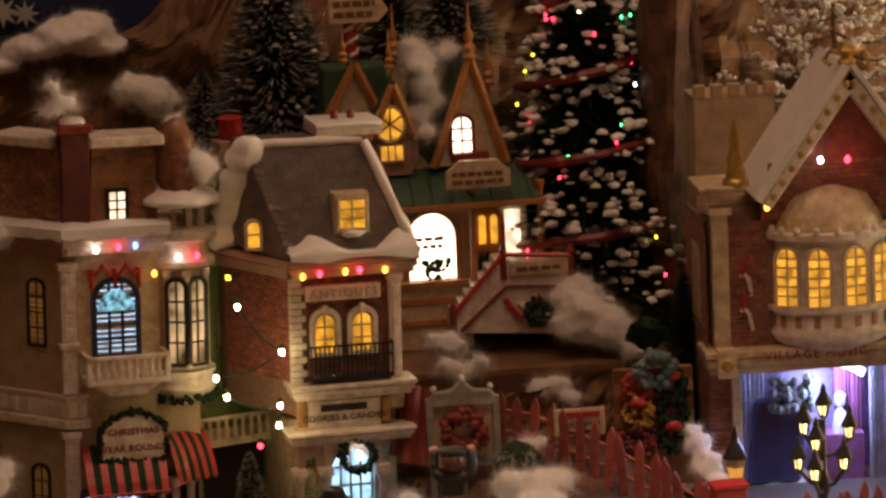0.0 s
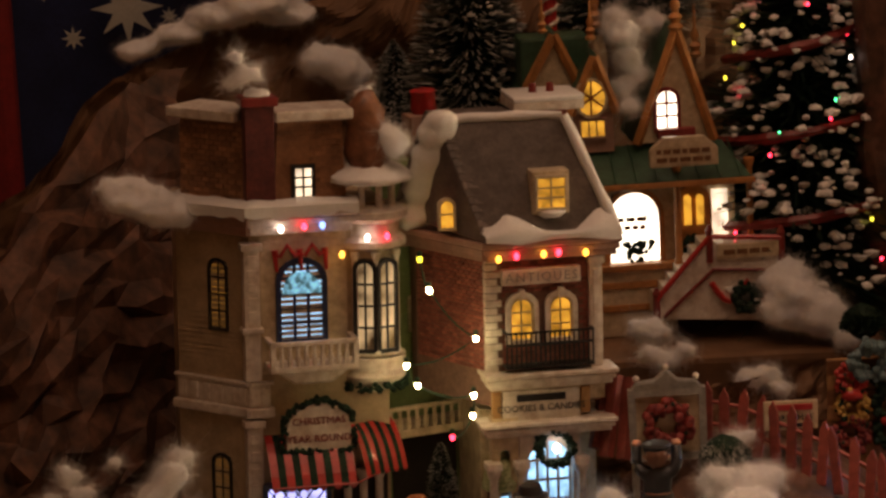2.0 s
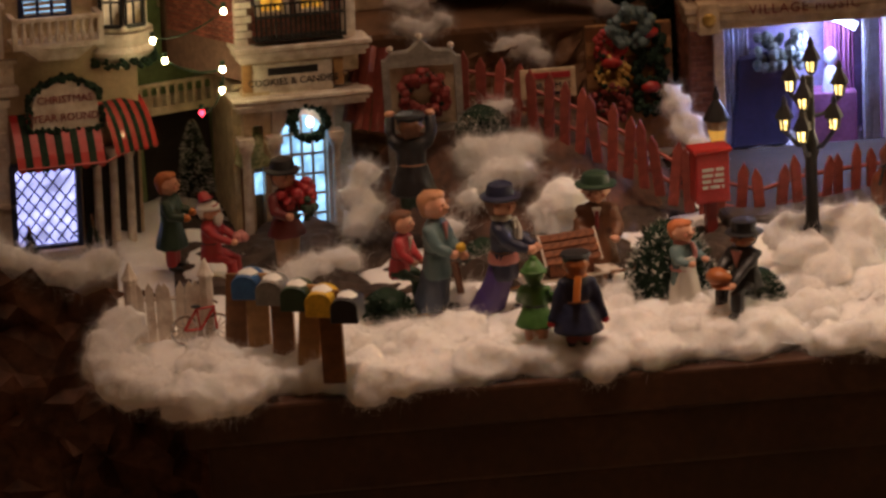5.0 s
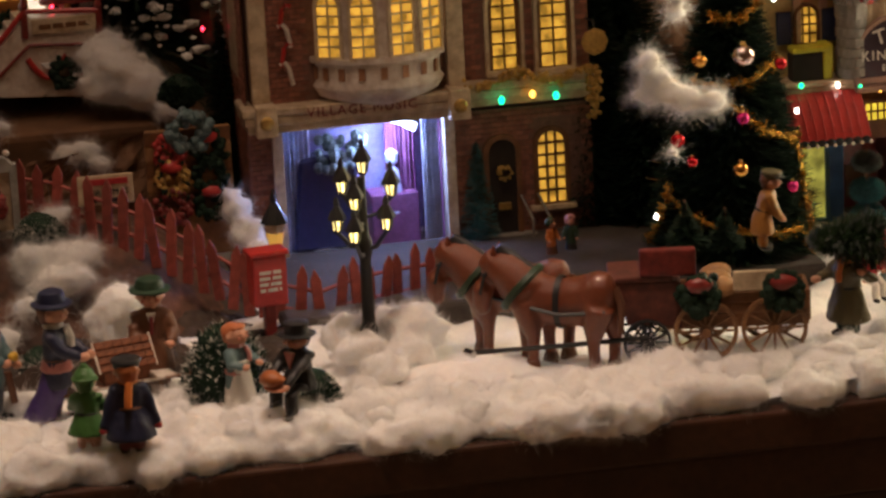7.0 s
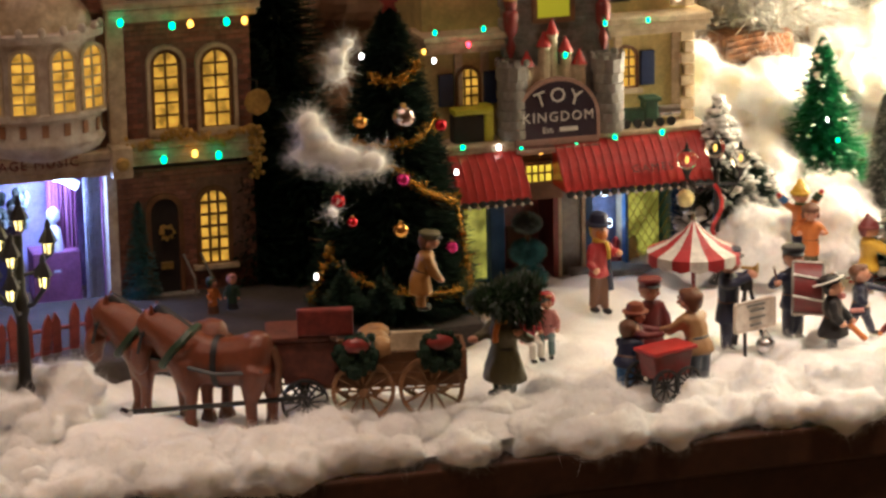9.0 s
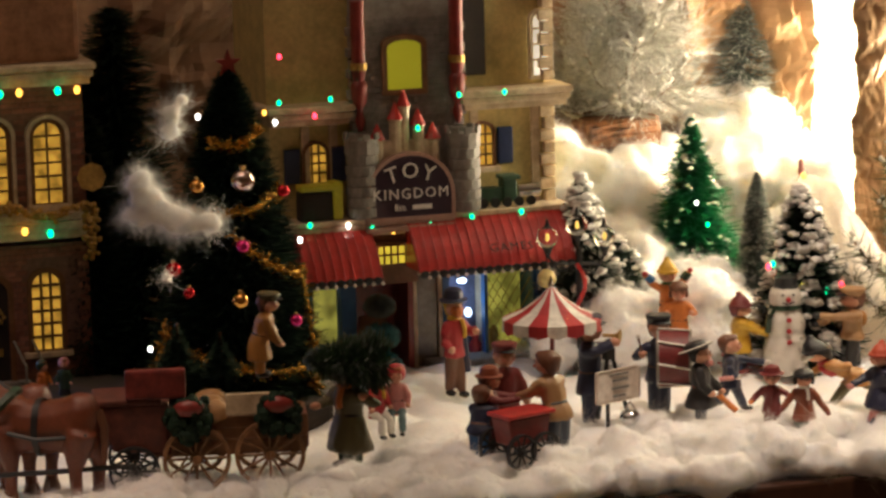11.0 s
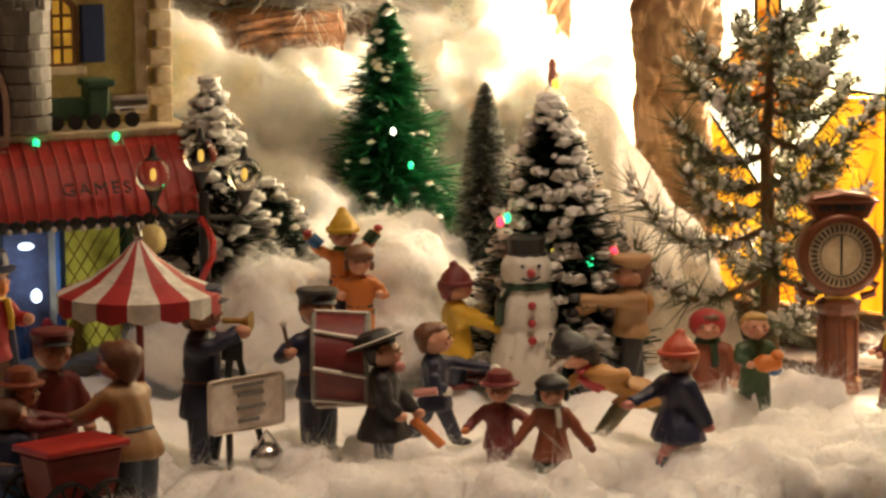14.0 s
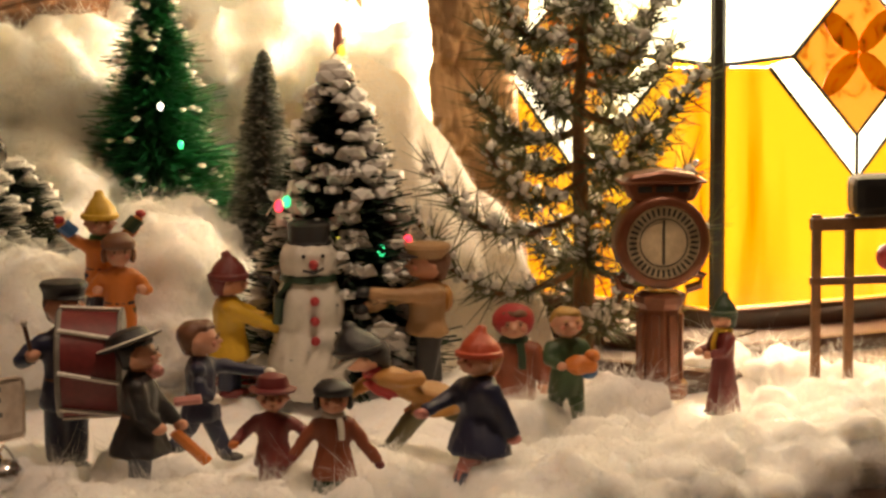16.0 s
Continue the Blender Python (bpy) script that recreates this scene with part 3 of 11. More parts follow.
sheet("backdrop_mountain", "brown crumpled paper mountain behind the village", -0.62, 1.30, -0.05, 0.50, 330, 100, lambda x, z: 0.60 - 0.10 * smooth01((x - 0.72) / 0.3), 0.035, 14, PAPER, 2.0,
      top=lambda x: crest(x, ((-0.62, 0.04), (-0.472, 0.165), (-0.416, 0.232), (-0.346, 0.255), (-0.287, 0.272), (-0.22, 0.32), (-0.1, 0.50), (1.4, 0.50))))
sheet("rock_slope", "brown crumpled paper slope beside the tan house, coloured in shade", -0.80, -0.365, -0.34, 0.36, 46, 60,
      lambda x, z: 0.19 + 0.62 * max(0.0, z + 0.02) - 0.25 * min(0.0, z + 0.02) * 0.6 + 0.10 * smooth01((x + 0.45) / 0.09), 0.030, 10, PAPER_SHADED, 7.0, facet=0.0035,
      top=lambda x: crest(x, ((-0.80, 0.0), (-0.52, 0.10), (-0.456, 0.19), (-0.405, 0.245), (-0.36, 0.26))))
sheet("rock_foot", "brown crumpled paper below the tan house, coloured in shade", -0.42, -0.125, -0.36, -0.006, 34, 40, lambda x, z: 0.15 - 0.10 * z - 0.05 * smooth01((x + 0.24) / 0.1), 0.016, 14, PAPER_SHADED, 4.0, facet=0.003,
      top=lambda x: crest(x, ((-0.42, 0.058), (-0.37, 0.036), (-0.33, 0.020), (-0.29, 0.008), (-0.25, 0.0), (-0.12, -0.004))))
sheet("rock_ledge", "brown crumpled paper cliff under the inn", -0.28, 0.085, -0.03, 0.075, 120, 44,
      lambda x, z: 0.352 + 0.05 * smooth01(-z / 0.05 + 0.4) * 0.5 + 0.03 * math.sin(x * 25), 0.022, 26, PAPER, 11.0)
ob = link("ledge_shelf", noisy(box(-0.29, 0.10, 0.36, 0.60, 0.055, 0.080, 0.004), 0.004, 40), PAPER)
tagged(ob, "brown paper shelf that carries the inn", "rock", kind="structure")


def cloth():
    bm = bmesh.new()
    n = 60
    g = [[bm.verts.new((-1.0 + 1.3 * i / n, 0.66 + 0.012 * math.sin(i * 0.55 + j * 0.15), 0.10 + 0.8 * j / 20)) for i in range(n + 1)] for j in range(21)]
    for a, b in zip(g, g[1:]):
        for i in range(n):
            bm.faces.new((a[i], a[i + 1], b[i + 1], b[i]))
    ob = link("sky_cloth", bm, mat("navy_cloth", (0.012, 0.02, 0.075), 0.85, vary=0.3, scale=30), smooth=True)
    tagged(ob, "dark blue cloth with pale stars behind the mountain", "cloth", kind="structure")
    STAR = mat("star_print", (0.42, 0.42, 0.38), 0.8, vary=0.15)
    for (x, y, z), r in (((-0.4070, 0.6400, 0.2680), 0.024), ((-0.4614, 0.6400, 0.2842), 0.010), ((-0.3669, 0.6400, 0.2845), 0.012), ((-0.4436, 0.6400, 0.2495), 0.008), ((-0.3797, 0.6400, 0.2609), 0.006), ((-0.3514, 0.6400, 0.2824), 0.010)):
        pts = [(x + (r if k % 2 == 0 else r * 0.42) * math.sin(math.pi * k / 8), z + (r if k % 2 == 0 else r * 0.42) * math.cos(math.pi * k / 8)) for k in range(16)]
        part("star", slab(pts, 0.6395, 0.6405), STAR, ob)
    cl = link("red_curtain", noisy(box(-0.80, -0.482, 0.63, 0.65, -0.4, 0.6, 0.01), 0.01, 30), mat("red_fabric", (0.22, 0.012, 0.01), 0.8, vary=0.3, scale=40))
    tagged(cl, "plain red curtain hanging beside the mountain", "curtain", kind="structure")


cloth()


def mound():
    """The paper rock that carries the fence and the cotton between the shops."""
    bm = bmesh.new()
    n = 60
    g = []
    for j in range(n):
        row = []
        for i in range(n):
            x, y = -0.17 + 0.26 * i / (n - 1), 0.155 + 0.20 * j / (n - 1)
            d = ((x + 0.05) / 0.075) ** 2 + ((y - 0.275) / 0.072) ** 2
            z = 0.052 * math.exp(-d * d * 0.7) - 0.006 + 0.010 * math.exp(-d) * crumple(Vector((x, y, 0)) * 26, 3)
            row.append(bm.verts.new((x, y, z)))
        g.append(row)
    for a, b in zip(g, g[1:]):
        for i in range(n - 1):
            bm.faces.new((a[i], a[i + 1], b[i + 1], b[i]))
    ob = link("rock_mound", bm, PAPER_SHADED)
    tagged(ob, "low brown paper rock between the shops under cotton snow", "rock", kind="structure")


mound()
sheet("paper_fold", "crumpled paper rock beside the glass lantern, coloured a lit tan", 0.692, 0.726, -0.010, 0.34, 60, 130, lambda x, z: 0.255 + 0.010 * math.sin(x * 60), 0.009, 46, PAPERLIT, 17.0)


def room():
    """The unseen room round the table, its walls coloured pale to bounce light."""
    WALL = mat("room_wall", (0.60, 0.45, 0.33), 0.8, vary=0.15, scale=4)
    for name, b in (("wall_north", (-3, 3, 1.4, 1.5, -0.8, 1.9)), ("wall_south", (-3, 3, -3.6, -3.5, -0.8, 1.9)), ("wall_west", (-3.1, -3, -3.5, 1.4, -0.8, 1.9)), ("wall_east", (3, 3.1, -3.5, 1.4, -0.8, 1.9)), ("ceiling", (-3, 3, -3.5, 1.4, 1.9, 2.0)), ("floor", (-3, 3, -3.5, 1.4, -0.9, -0.8))):
        tagged(link(name, box(*b), WALL), "unseen pale brown room " + name.split("_")[0], name.split("_")[0], kind="structure")


room()
# dark board added over the snow in place of the shade there
tagged(link("snow_dimming_board", noisy(box(0.055, 0.36, 0.172, 0.305, -0.012, 0.009, 0.003), 0.0015, 60), mat("grey_brown_board", (0.06, 0.048, 0.04), 0.8, vary=0.35, scale=40, bump=0.4)), "grey brown board added over the dim snow by the music shop", "ground", kind="structure")


def rock_ground():
    """Bare paper rock between the houses and the front drifts."""
    bm = bmesh.new()
    nx, ny = 110, 90
    g = []
    for j in range(ny):
        row = []
        for i in range(nx):
            x, y = -0.24 + 0.30 * i / (nx - 1), 0.118 + 0.23 * j / (ny - 1) + 0.010 * math.sin(i * 0.16)
            row.append(bm.verts.new((x, y, 0.001 + 0.011 * crumple(Vector((x, y, 0.2)) * 38, 5) - 0.012 * (j == 0))))
        g.append(row)
    for a, b in zip(g, g[1:]):
        for i in range(nx - 1):
            bm.faces.new((a[i], a[i + 1], b[i + 1], b[i]))
    tagged(link("rock_ground", bm, mat("dark_grey_rock_paper", (0.055, 0.036, 0.026), 0.8, vary=0.5, scale=40, bump=0.5, grain=120)), "brown crumpled paper ground in front of the shops", "ground", kind="structure")


rock_ground()


def rock_pillar():
    """The dark fold of paper rock between the lit tree and the music shop."""
    bm = bmesh.new()
    n, k = 40, 18
    x0, y0 = 0.0734, 0.44
    rings = []
    for j in range(n + 1):
        z = 0.34 * j / n
        cx = x0 - 0.012 * math.sin(z * 9) - 0.02 * z
        rings.append([bm.verts.new((cx + (0.0155 + 0.006 * noise.noise(Vector((math.cos(a), math.sin(a), z * 20)))) * math.cos(a), y0 + (0.03 + 0.010 * noise.noise(Vector((math.cos(a), math.sin(a), z * 25 + 9)))) * math.sin(a), z)) for a in (2 * math.pi * i / k for i in range(k))])
    for a, b in zip(rings, rings[1:]):
        for i in range(k):
            bm.faces.new((a[i], a[(i + 1) % k], b[(i + 1) % k], b[i]))
    bm.faces.new(rings[-1])
    tagged(link("rock_pillar", bm, PAPER_SHADED), "dark brown paper rock fold beside the music shop", "rock", kind="structure")


rock_pillar()


def spray(n, x0, x1, y0, y1, z, r0, r1, seed):
    rnd = random.Random(seed)
    return [(rnd.uniform(x0, x1), rnd.uniform(y0, y1), z + rnd.uniform(-0.002, 0.003), rnd.uniform(r0, r1)) for _ in range(n)]


def edge_cotton():
    rnd = random.Random(5)
    for s, (a, b) in enumerate(((-0.235, -0.10), (-0.10, 0.04), (0.04, 0.18), (0.18, 0.32), (0.32, 0.46), (0.46, 0.60), (0.60, 0.74), (0.74, 0.9))):
        bl = []
        for k in range(20):
            x = rnd.uniform(a - 0.004, b + 0.004)
            bl.append((x, bare(x) + rnd.uniform(0.006, 0.018) + 0.006 * math.sin(x * 60), rnd.uniform(-0.010, -0.005), rnd.uniform(0.008, 0.013)))
        for k in range(14):
            x = rnd.uniform(a, b)
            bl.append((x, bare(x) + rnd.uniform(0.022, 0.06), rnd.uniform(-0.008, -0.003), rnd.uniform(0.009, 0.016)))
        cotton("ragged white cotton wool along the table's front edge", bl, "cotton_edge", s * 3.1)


edge_cotton()
# snow round the tan house and on the slope, patches high on the mountain, drifts under the inn
cotton("grey white cotton drift beside the tan house", [(-0.3730, 0.2000, 0.0690, 0.0120), (-0.3670, 0.2100, 0.0760, 0.0090), (-0.3800, 0.1950, 0.0610, 0.0110), (-0.3890, 0.1900, 0.0520, 0.0120), (-0.3960, 0.1850, 0.0460, 0.0090), (-0.4280, 0.2000, 0.0710, 0.0080), (-0.4370, 0.1950, 0.0600, 0.0080), (-0.4200, 0.1900, 0.0640, 0.0080), (-0.4100, 0.1850, 0.0530, 0.0080), (-0.4310, 0.2050, 0.0740, 0.0060), (-0.3600, 0.1800, 0.0480, 0.0150), (-0.3720, 0.1750, 0.0420, 0.0140), (-0.3530, 0.1700, 0.0360, 0.0130), (-0.3690, 0.1650, 0.0310, 0.0130), (-0.3810, 0.1700, 0.0320, 0.0090), (-0.3380, 0.1650, 0.0270, 0.0120), (-0.3230, 0.1600, 0.0210, 0.0110), (-0.3100, 0.1550, 0.0160, 0.0110), (-0.2930, 0.1500, 0.0140, 0.0120), (-0.2770, 0.1550, 0.0170, 0.0120), (-0.4030, 0.2100, 0.0750, 0.0060), (-0.4490, 0.2000, 0.0540, 0.0050)], seed=1, core=0.74, fuzz=1.8)
cotton("thin cotton patch on the dark slope", [(-0.3980, 0.2700, 0.2150, 0.0090), (-0.3890, 0.2650, 0.2120, 0.0110), (-0.3800, 0.2600, 0.2090, 0.0110), (-0.3700, 0.2550, 0.2050, 0.0100), (-0.3620, 0.2500, 0.2040, 0.0090), (-0.3860, 0.2700, 0.2170, 0.0070)], seed=2)
cotton("cotton snow on the mountain's crest", [(-0.3978, 0.5800, 0.2483, 0.020), (-0.3720, 0.5800, 0.2560, 0.022), (-0.3459, 0.5800, 0.2673, 0.026), (-0.3201, 0.5800, 0.2750, 0.034), (-0.3007, 0.5800, 0.2666, 0.022), (-0.3087, 0.5800, 0.2835, 0.02)], seed=3, core=0.66, flat=0.48, fuzz=0.9)
cotton("small cotton cloud on the brown mountain", [(-0.2825, 0.5600, 0.2375, 0.018), (-0.2684, 0.5600, 0.2330, 0.020), (-0.2578, 0.5600, 0.2288, 0.012)], seed=4, core=0.66, fuzz=1.2)
cotton("wisp of cotton smoke above the tan house's chimney", [(-0.3254, 0.2400, 0.2915, 0.008), (-0.3215, 0.2400, 0.2804, 0.010), (-0.3294, 0.2400, 0.2762, 0.007), (-0.3138, 0.2400, 0.2815, 0.006)], "cotton_smoke", 5, fuzz=2.0, core=0.55)
cotton("cotton smoke behind the bay roof", [(-0.2562, 0.2800, 0.2610, 0.008), (-0.2459, 0.2520, 0.2430, 0.010), (-0.2378, 0.2520, 0.2378, 0.009), (-0.2427, 0.2500, 0.2337, 0.009)], "cotton_smoke", 6, fuzz=2.0, core=0.62)
cotton("cotton smoke between the inn's gables", [(-0.0973, 0.4300, 0.2649, 0.016), (-0.0961, 0.4300, 0.2503, 0.014), (-0.0987, 0.4300, 0.2323, 0.012), (-0.0894, 0.4300, 0.2390, 0.010), (-0.1015, 0.4400, 0.2709, 0.014), (-0.0782, 0.4600, 0.2650, 0.014), (-0.0965, 0.4200, 0.2210, 0.010)], "cotton_smoke", 7, fuzz=2.0, core=0.55)
cotton("cotton drift beside the inn's stair", [(-0.0031, 0.3800, 0.1045, 0.024), (-0.0086, 0.3900, 0.1136, 0.020), (0.0097, 0.3700, 0.0986, 0.018), (-0.0906, 0.3700, 0.0934, 0.012), (-0.0994, 0.3700, 0.0962, 0.010), (0.0222, 0.3600, 0.0855, 0.010)], seed=8, core=0.75, fuzz=1.4)
cotton("cotton tufts caught on the cliff", [(-0.0878, 0.3300, 0.0853, 0.010), (-0.0982, 0.3300, 0.0896, 0.009), (-0.0771, 0.3300, 0.0918, 0.008), (-0.0393, 0.3300, 0.0713, 0.011), (-0.0286, 0.3300, 0.0742, 0.009), (-0.0231, 0.3200, 0.0673, 0.008)], seed=9, core=0.7, fuzz=1.6)
cotton("grey cotton drifts among the figurines", [(-0.1340, 0.2000, 0.0420, 0.0090), (-0.1400, 0.1950, 0.0310, 0.0100), (-0.1330, 0.1900, 0.0250, 0.0090), (-0.1400, 0.1850, 0.0180, 0.0100), (-0.1520, 0.1600, 0.0050, 0.0120), (-0.1640, 0.1550, 0.0030, 0.0120), (-0.1760, 0.1500, 0.0010, 0.0120), (-0.0940, 0.1600, 0.0180, 0.0080), (-0.0380, 0.0850, 0.0010, 0.0100), (-0.0170, 0.0750, 0.0010, 0.0100), (-0.0930, 0.0900, 0.0020, 0.0100), (-0.0710, 0.1300, 0.0060, 0.0080)], seed=30, core=0.8, fuzz=1.8)
cotton("grey cotton bank behind the picket fence", [(-0.0714, 0.2200, 0.0418, 0.016), (-0.0561, 0.2200, 0.0405, 0.018), (-0.0436, 0.2200, 0.0426, 0.014), (-0.0647, 0.2000, 0.0341, 0.016), (-0.0523, 0.2000, 0.0362, 0.014), (-0.0599, 0.2500, 0.0568, 0.010), (-0.0519, 0.2500, 0.0594, 0.008), (-0.0806, 0.1800, 0.0285, 0.010)], seed=10, core=0.62, fuzz=2.0)
cotton("cotton bank with a pointed top behind the couple", [(-0.0333, 0.1400, 0.0391, 0.012), (-0.0368, 0.1400, 0.0301, 0.015), (-0.0294, 0.1400, 0.0295, 0.012), (-0.0422, 0.1350, 0.0228, 0.010)], seed=11, core=0.85)
cotton("pale cotton drift beside the wreath board", [(0.0480, 0.2750, 0.0440, 0.010), (0.0520, 0.2650, 0.0340, 0.012), (0.0450, 0.2800, 0.0530, 0.007), (0.0570, 0.2500, 0.0250, 0.012)], seed=12, core=0.75)
cotton("white cotton heap round the street lamp", [(0.0806, 0.1200, 0.0165, 0.0102), (0.1095, 0.1300, 0.0141, 0.0119), (0.1194, 0.1200, 0.0100, 0.0119), (0.0826, 0.1000, 0.0101, 0.0119), (0.1092, 0.1000, 0.0046, 0.0136), (0.0933, 0.0800, 0.0031, 0.0119), (0.1130, 0.1200, 0.0168, 0.0136), (0.1220, 0.1200, 0.0120, 0.0102), (0.0770, 0.1200, 0.0110, 0.0085)], seed=13, flat=0.75)
cotton("white cotton caught on the big tree's branches", [(0.2553, 0.1500, 0.1372, 0.009), (0.2597, 0.1500, 0.1292, 0.011), (0.2667, 0.1480, 0.1197, 0.011), (0.2767, 0.1450, 0.1149, 0.011), (0.2887, 0.1430, 0.1143, 0.010), (0.2532, 0.1500, 0.1189, 0.009), (0.2768, 0.1700, 0.1577, 0.008), (0.2786, 0.1700, 0.1669, 0.007), (0.2835, 0.1700, 0.1742, 0.006), (0.2666, 0.1450, 0.0878, 0.005)], "cotton_wisp", 14, fuzz=1.8, core=0.62)
VEIL = bpy.data.materials.new("cotton_veil")
VEIL.use_nodes = True
vn = VEIL.node_tree.nodes
vb, vo = vn["Principled BSDF"], vn["Material Output"]
vb.inputs["Base Color"].default_value, vb.inputs["Roughness"].default_value = (0.90, 0.86, 0.80, 1), 0.95
vt, vm, vx = vn.new("ShaderNodeBsdfTranslucent"), vn.new("ShaderNodeMixShader"), vn.new("ShaderNodeTexNoise")
vt.inputs["Color"].default_value = (0.88, 0.80, 0.68, 1)
vx.inputs["Scale"].default_value, vx.inputs["Detail"].default_value = 90.0, 5.0
vu = vn.new("ShaderNodeBump")
vu.inputs["Strength"].default_value, vu.inputs["Distance"].default_value = 0.35, 0.002
for a_, b_ in ((vx.outputs["Fac"], vu.inputs["Height"]), (vu.outputs["Normal"], vb.inputs["Normal"]), (vb.outputs["BSDF"], vm.inputs[1]), (vt.outputs["BSDF"], vm.inputs[2]), (vm.outputs["Shader"], vo.inputs["Surface"])):
    VEIL.node_tree.links.new(a_, b_)
vm.inputs["Fac"].default_value = 0.5


def veil():
    """Thin combed cotton hung in soft folds from the bank down to the snow."""
    nx, nz = 60, 40
    bm = bmesh.new()
    g = []
    for j in range(nz + 1):
        row = []
        for i in range(nx + 1):
            u, w = i / nx, j / nz
            x = 0.655 + 0.058 * u
            top = 0.098 - 0.052 * smooth01((u - 0.25) / 0.75) + 0.006 * noise.noise(Vector((u * 5, 3.1, 0)))
            z = -0.004 + (top + 0.004) * w
            y = 0.205 + 0.040 * w ** 1.4 - 0.012 * u + 0.006 * noise.noise(Vector((x * 60, z * 14, 2.0))) + 0.003 * noise.noise(Vector((x * 130, z * 60, 7.0)))
            row.append(bm.verts.new((x, y, z)))
        g.append(row)
    for p, q in zip(g, g[1:]):
        for i in range(nx):
            bm.faces.new((p[i], p[i + 1], q[i + 1], q[i]))
    me = bpy.data.meshes.new("cotton_veil")
    bm.to_mesh(me)
    bm.free()
    ob = fuzzy("cotton_veil", me, 900000, 0.004, 0.00009, 33)
    ob.data.materials[0] = VEIL
    tagged(ob, "thin cream cotton hung in folds beside the glass lantern", "cotton", "", "stuff")


veil()
# the great cotton bank at the lamp's end
cotton("great bank of cotton clouds lit by the lamp", [(0.7364, 0.4200, 0.1065, 0.045), (0.7680, 0.4500, 0.1700, 0.034), (0.7400, 0.4350, 0.1480, 0.034), (0.7920, 0.4600, 0.1760, 0.030), (0.7180, 0.4150, 0.1250, 0.030), (0.7496, 0.4000, 0.0932, 0.045), (0.7139, 0.4200, 0.0931, 0.040), (0.7354, 0.3900, 0.0805, 0.045), (0.7010, 0.4200, 0.0791, 0.035), (0.7748, 0.4400, 0.1235, 0.035), (0.7643, 0.4600, 0.1222, 0.030), (0.6860, 0.4000, 0.0591, 0.034), (0.7280, 0.3400, 0.0583, 0.040), (0.7247, 0.3200, 0.0357, 0.040), (0.7305, 0.3000, 0.0214, 0.034), (0.7144, 0.4000, 0.0601, 0.04), (0.7623, 0.3400, 0.0359, 0.03), (0.7861, 0.4500, 0.1371, 0.036), (0.7723, 0.4700, 0.1452, 0.036), (0.7801, 0.4200, 0.1071, 0.030), (0.7673, 0.4000, 0.0833, 0.032), (0.7491, 0.4700, 0.1372, 0.026), (0.6935, 0.4000, 0.1148, 0.028), (0.6819, 0.3900, 0.0976, 0.028), (0.6834, 0.3700, 0.0890, 0.026), (0.6831, 0.4100, 0.1089, 0.022)], "cotton_bank", 15, size=0.0032, lump=0.007)
cotton("cotton clouds beside the toy shop", [(0.5513, 0.3600, 0.1088, 0.016), (0.5454, 0.3600, 0.1050, 0.012), (0.5525, 0.3400, 0.0918, 0.020), (0.5697, 0.3400, 0.0852, 0.024), (0.5898, 0.3400, 0.0757, 0.028), (0.5798, 0.3300, 0.0529, 0.026), (0.6123, 0.3600, 0.0829, 0.024), (0.5403, 0.3300, 0.0829, 0.014), (0.5799, 0.3000, 0.0436, 0.022), (0.6307, 0.3800, 0.0936, 0.016)], "cotton_bank", 16, size=0.0028, lump=0.005)
cotton("cotton heaps behind the band", [(0.5432, 0.2400, 0.0292, 0.018), (0.5322, 0.2400, 0.0249, 0.014), (0.6039, 0.2600, 0.0398, 0.016), (0.5873, 0.2400, 0.0310, 0.022), (0.6012, 0.2400, 0.0246, 0.020), (0.5873, 0.2200, 0.0134, 0.016), (0.6183, 0.2500, 0.0402, 0.006), (0.5436, 0.2200, 0.0170, 0.016), (0.5076, 0.2400, 0.0114, 0.012)], seed=17)
cotton("loose cotton tufts among the children", [(x, y + bare(x), z, r) for x, y, z, r in spray(60, 0.44, 0.80, 0.012, 0.11, -0.002, 0.006, 0.012, 3)], seed=18, fuzz=2.2)
cotton("loose cotton tufts among the carollers", [(x, y, z, r) for x, y, z, r in spray(40, -0.16, 0.42, 0.014, 0.07, -0.003, 0.005, 0.010, 4)], seed=19, fuzz=2.0)
cotton("rounded cotton edge of the snow beside the picket fence", [(-0.2664, 0.0550, 0.0147, 0.011), (-0.2736, 0.0450, 0.0079, 0.012), (-0.2753, 0.0350, 0.0009, 0.012), (-0.2696, 0.0250, -0.0050, 0.012), (-0.2649, 0.0350, -0.0007, 0.011), (-0.2570, 0.0220, -0.0057, 0.011), (-0.2629, 0.0200, -0.0097, 0.011), (-0.2502, 0.0180, -0.0083, 0.011)], seed=21, fuzz=1.0, core=0.9)

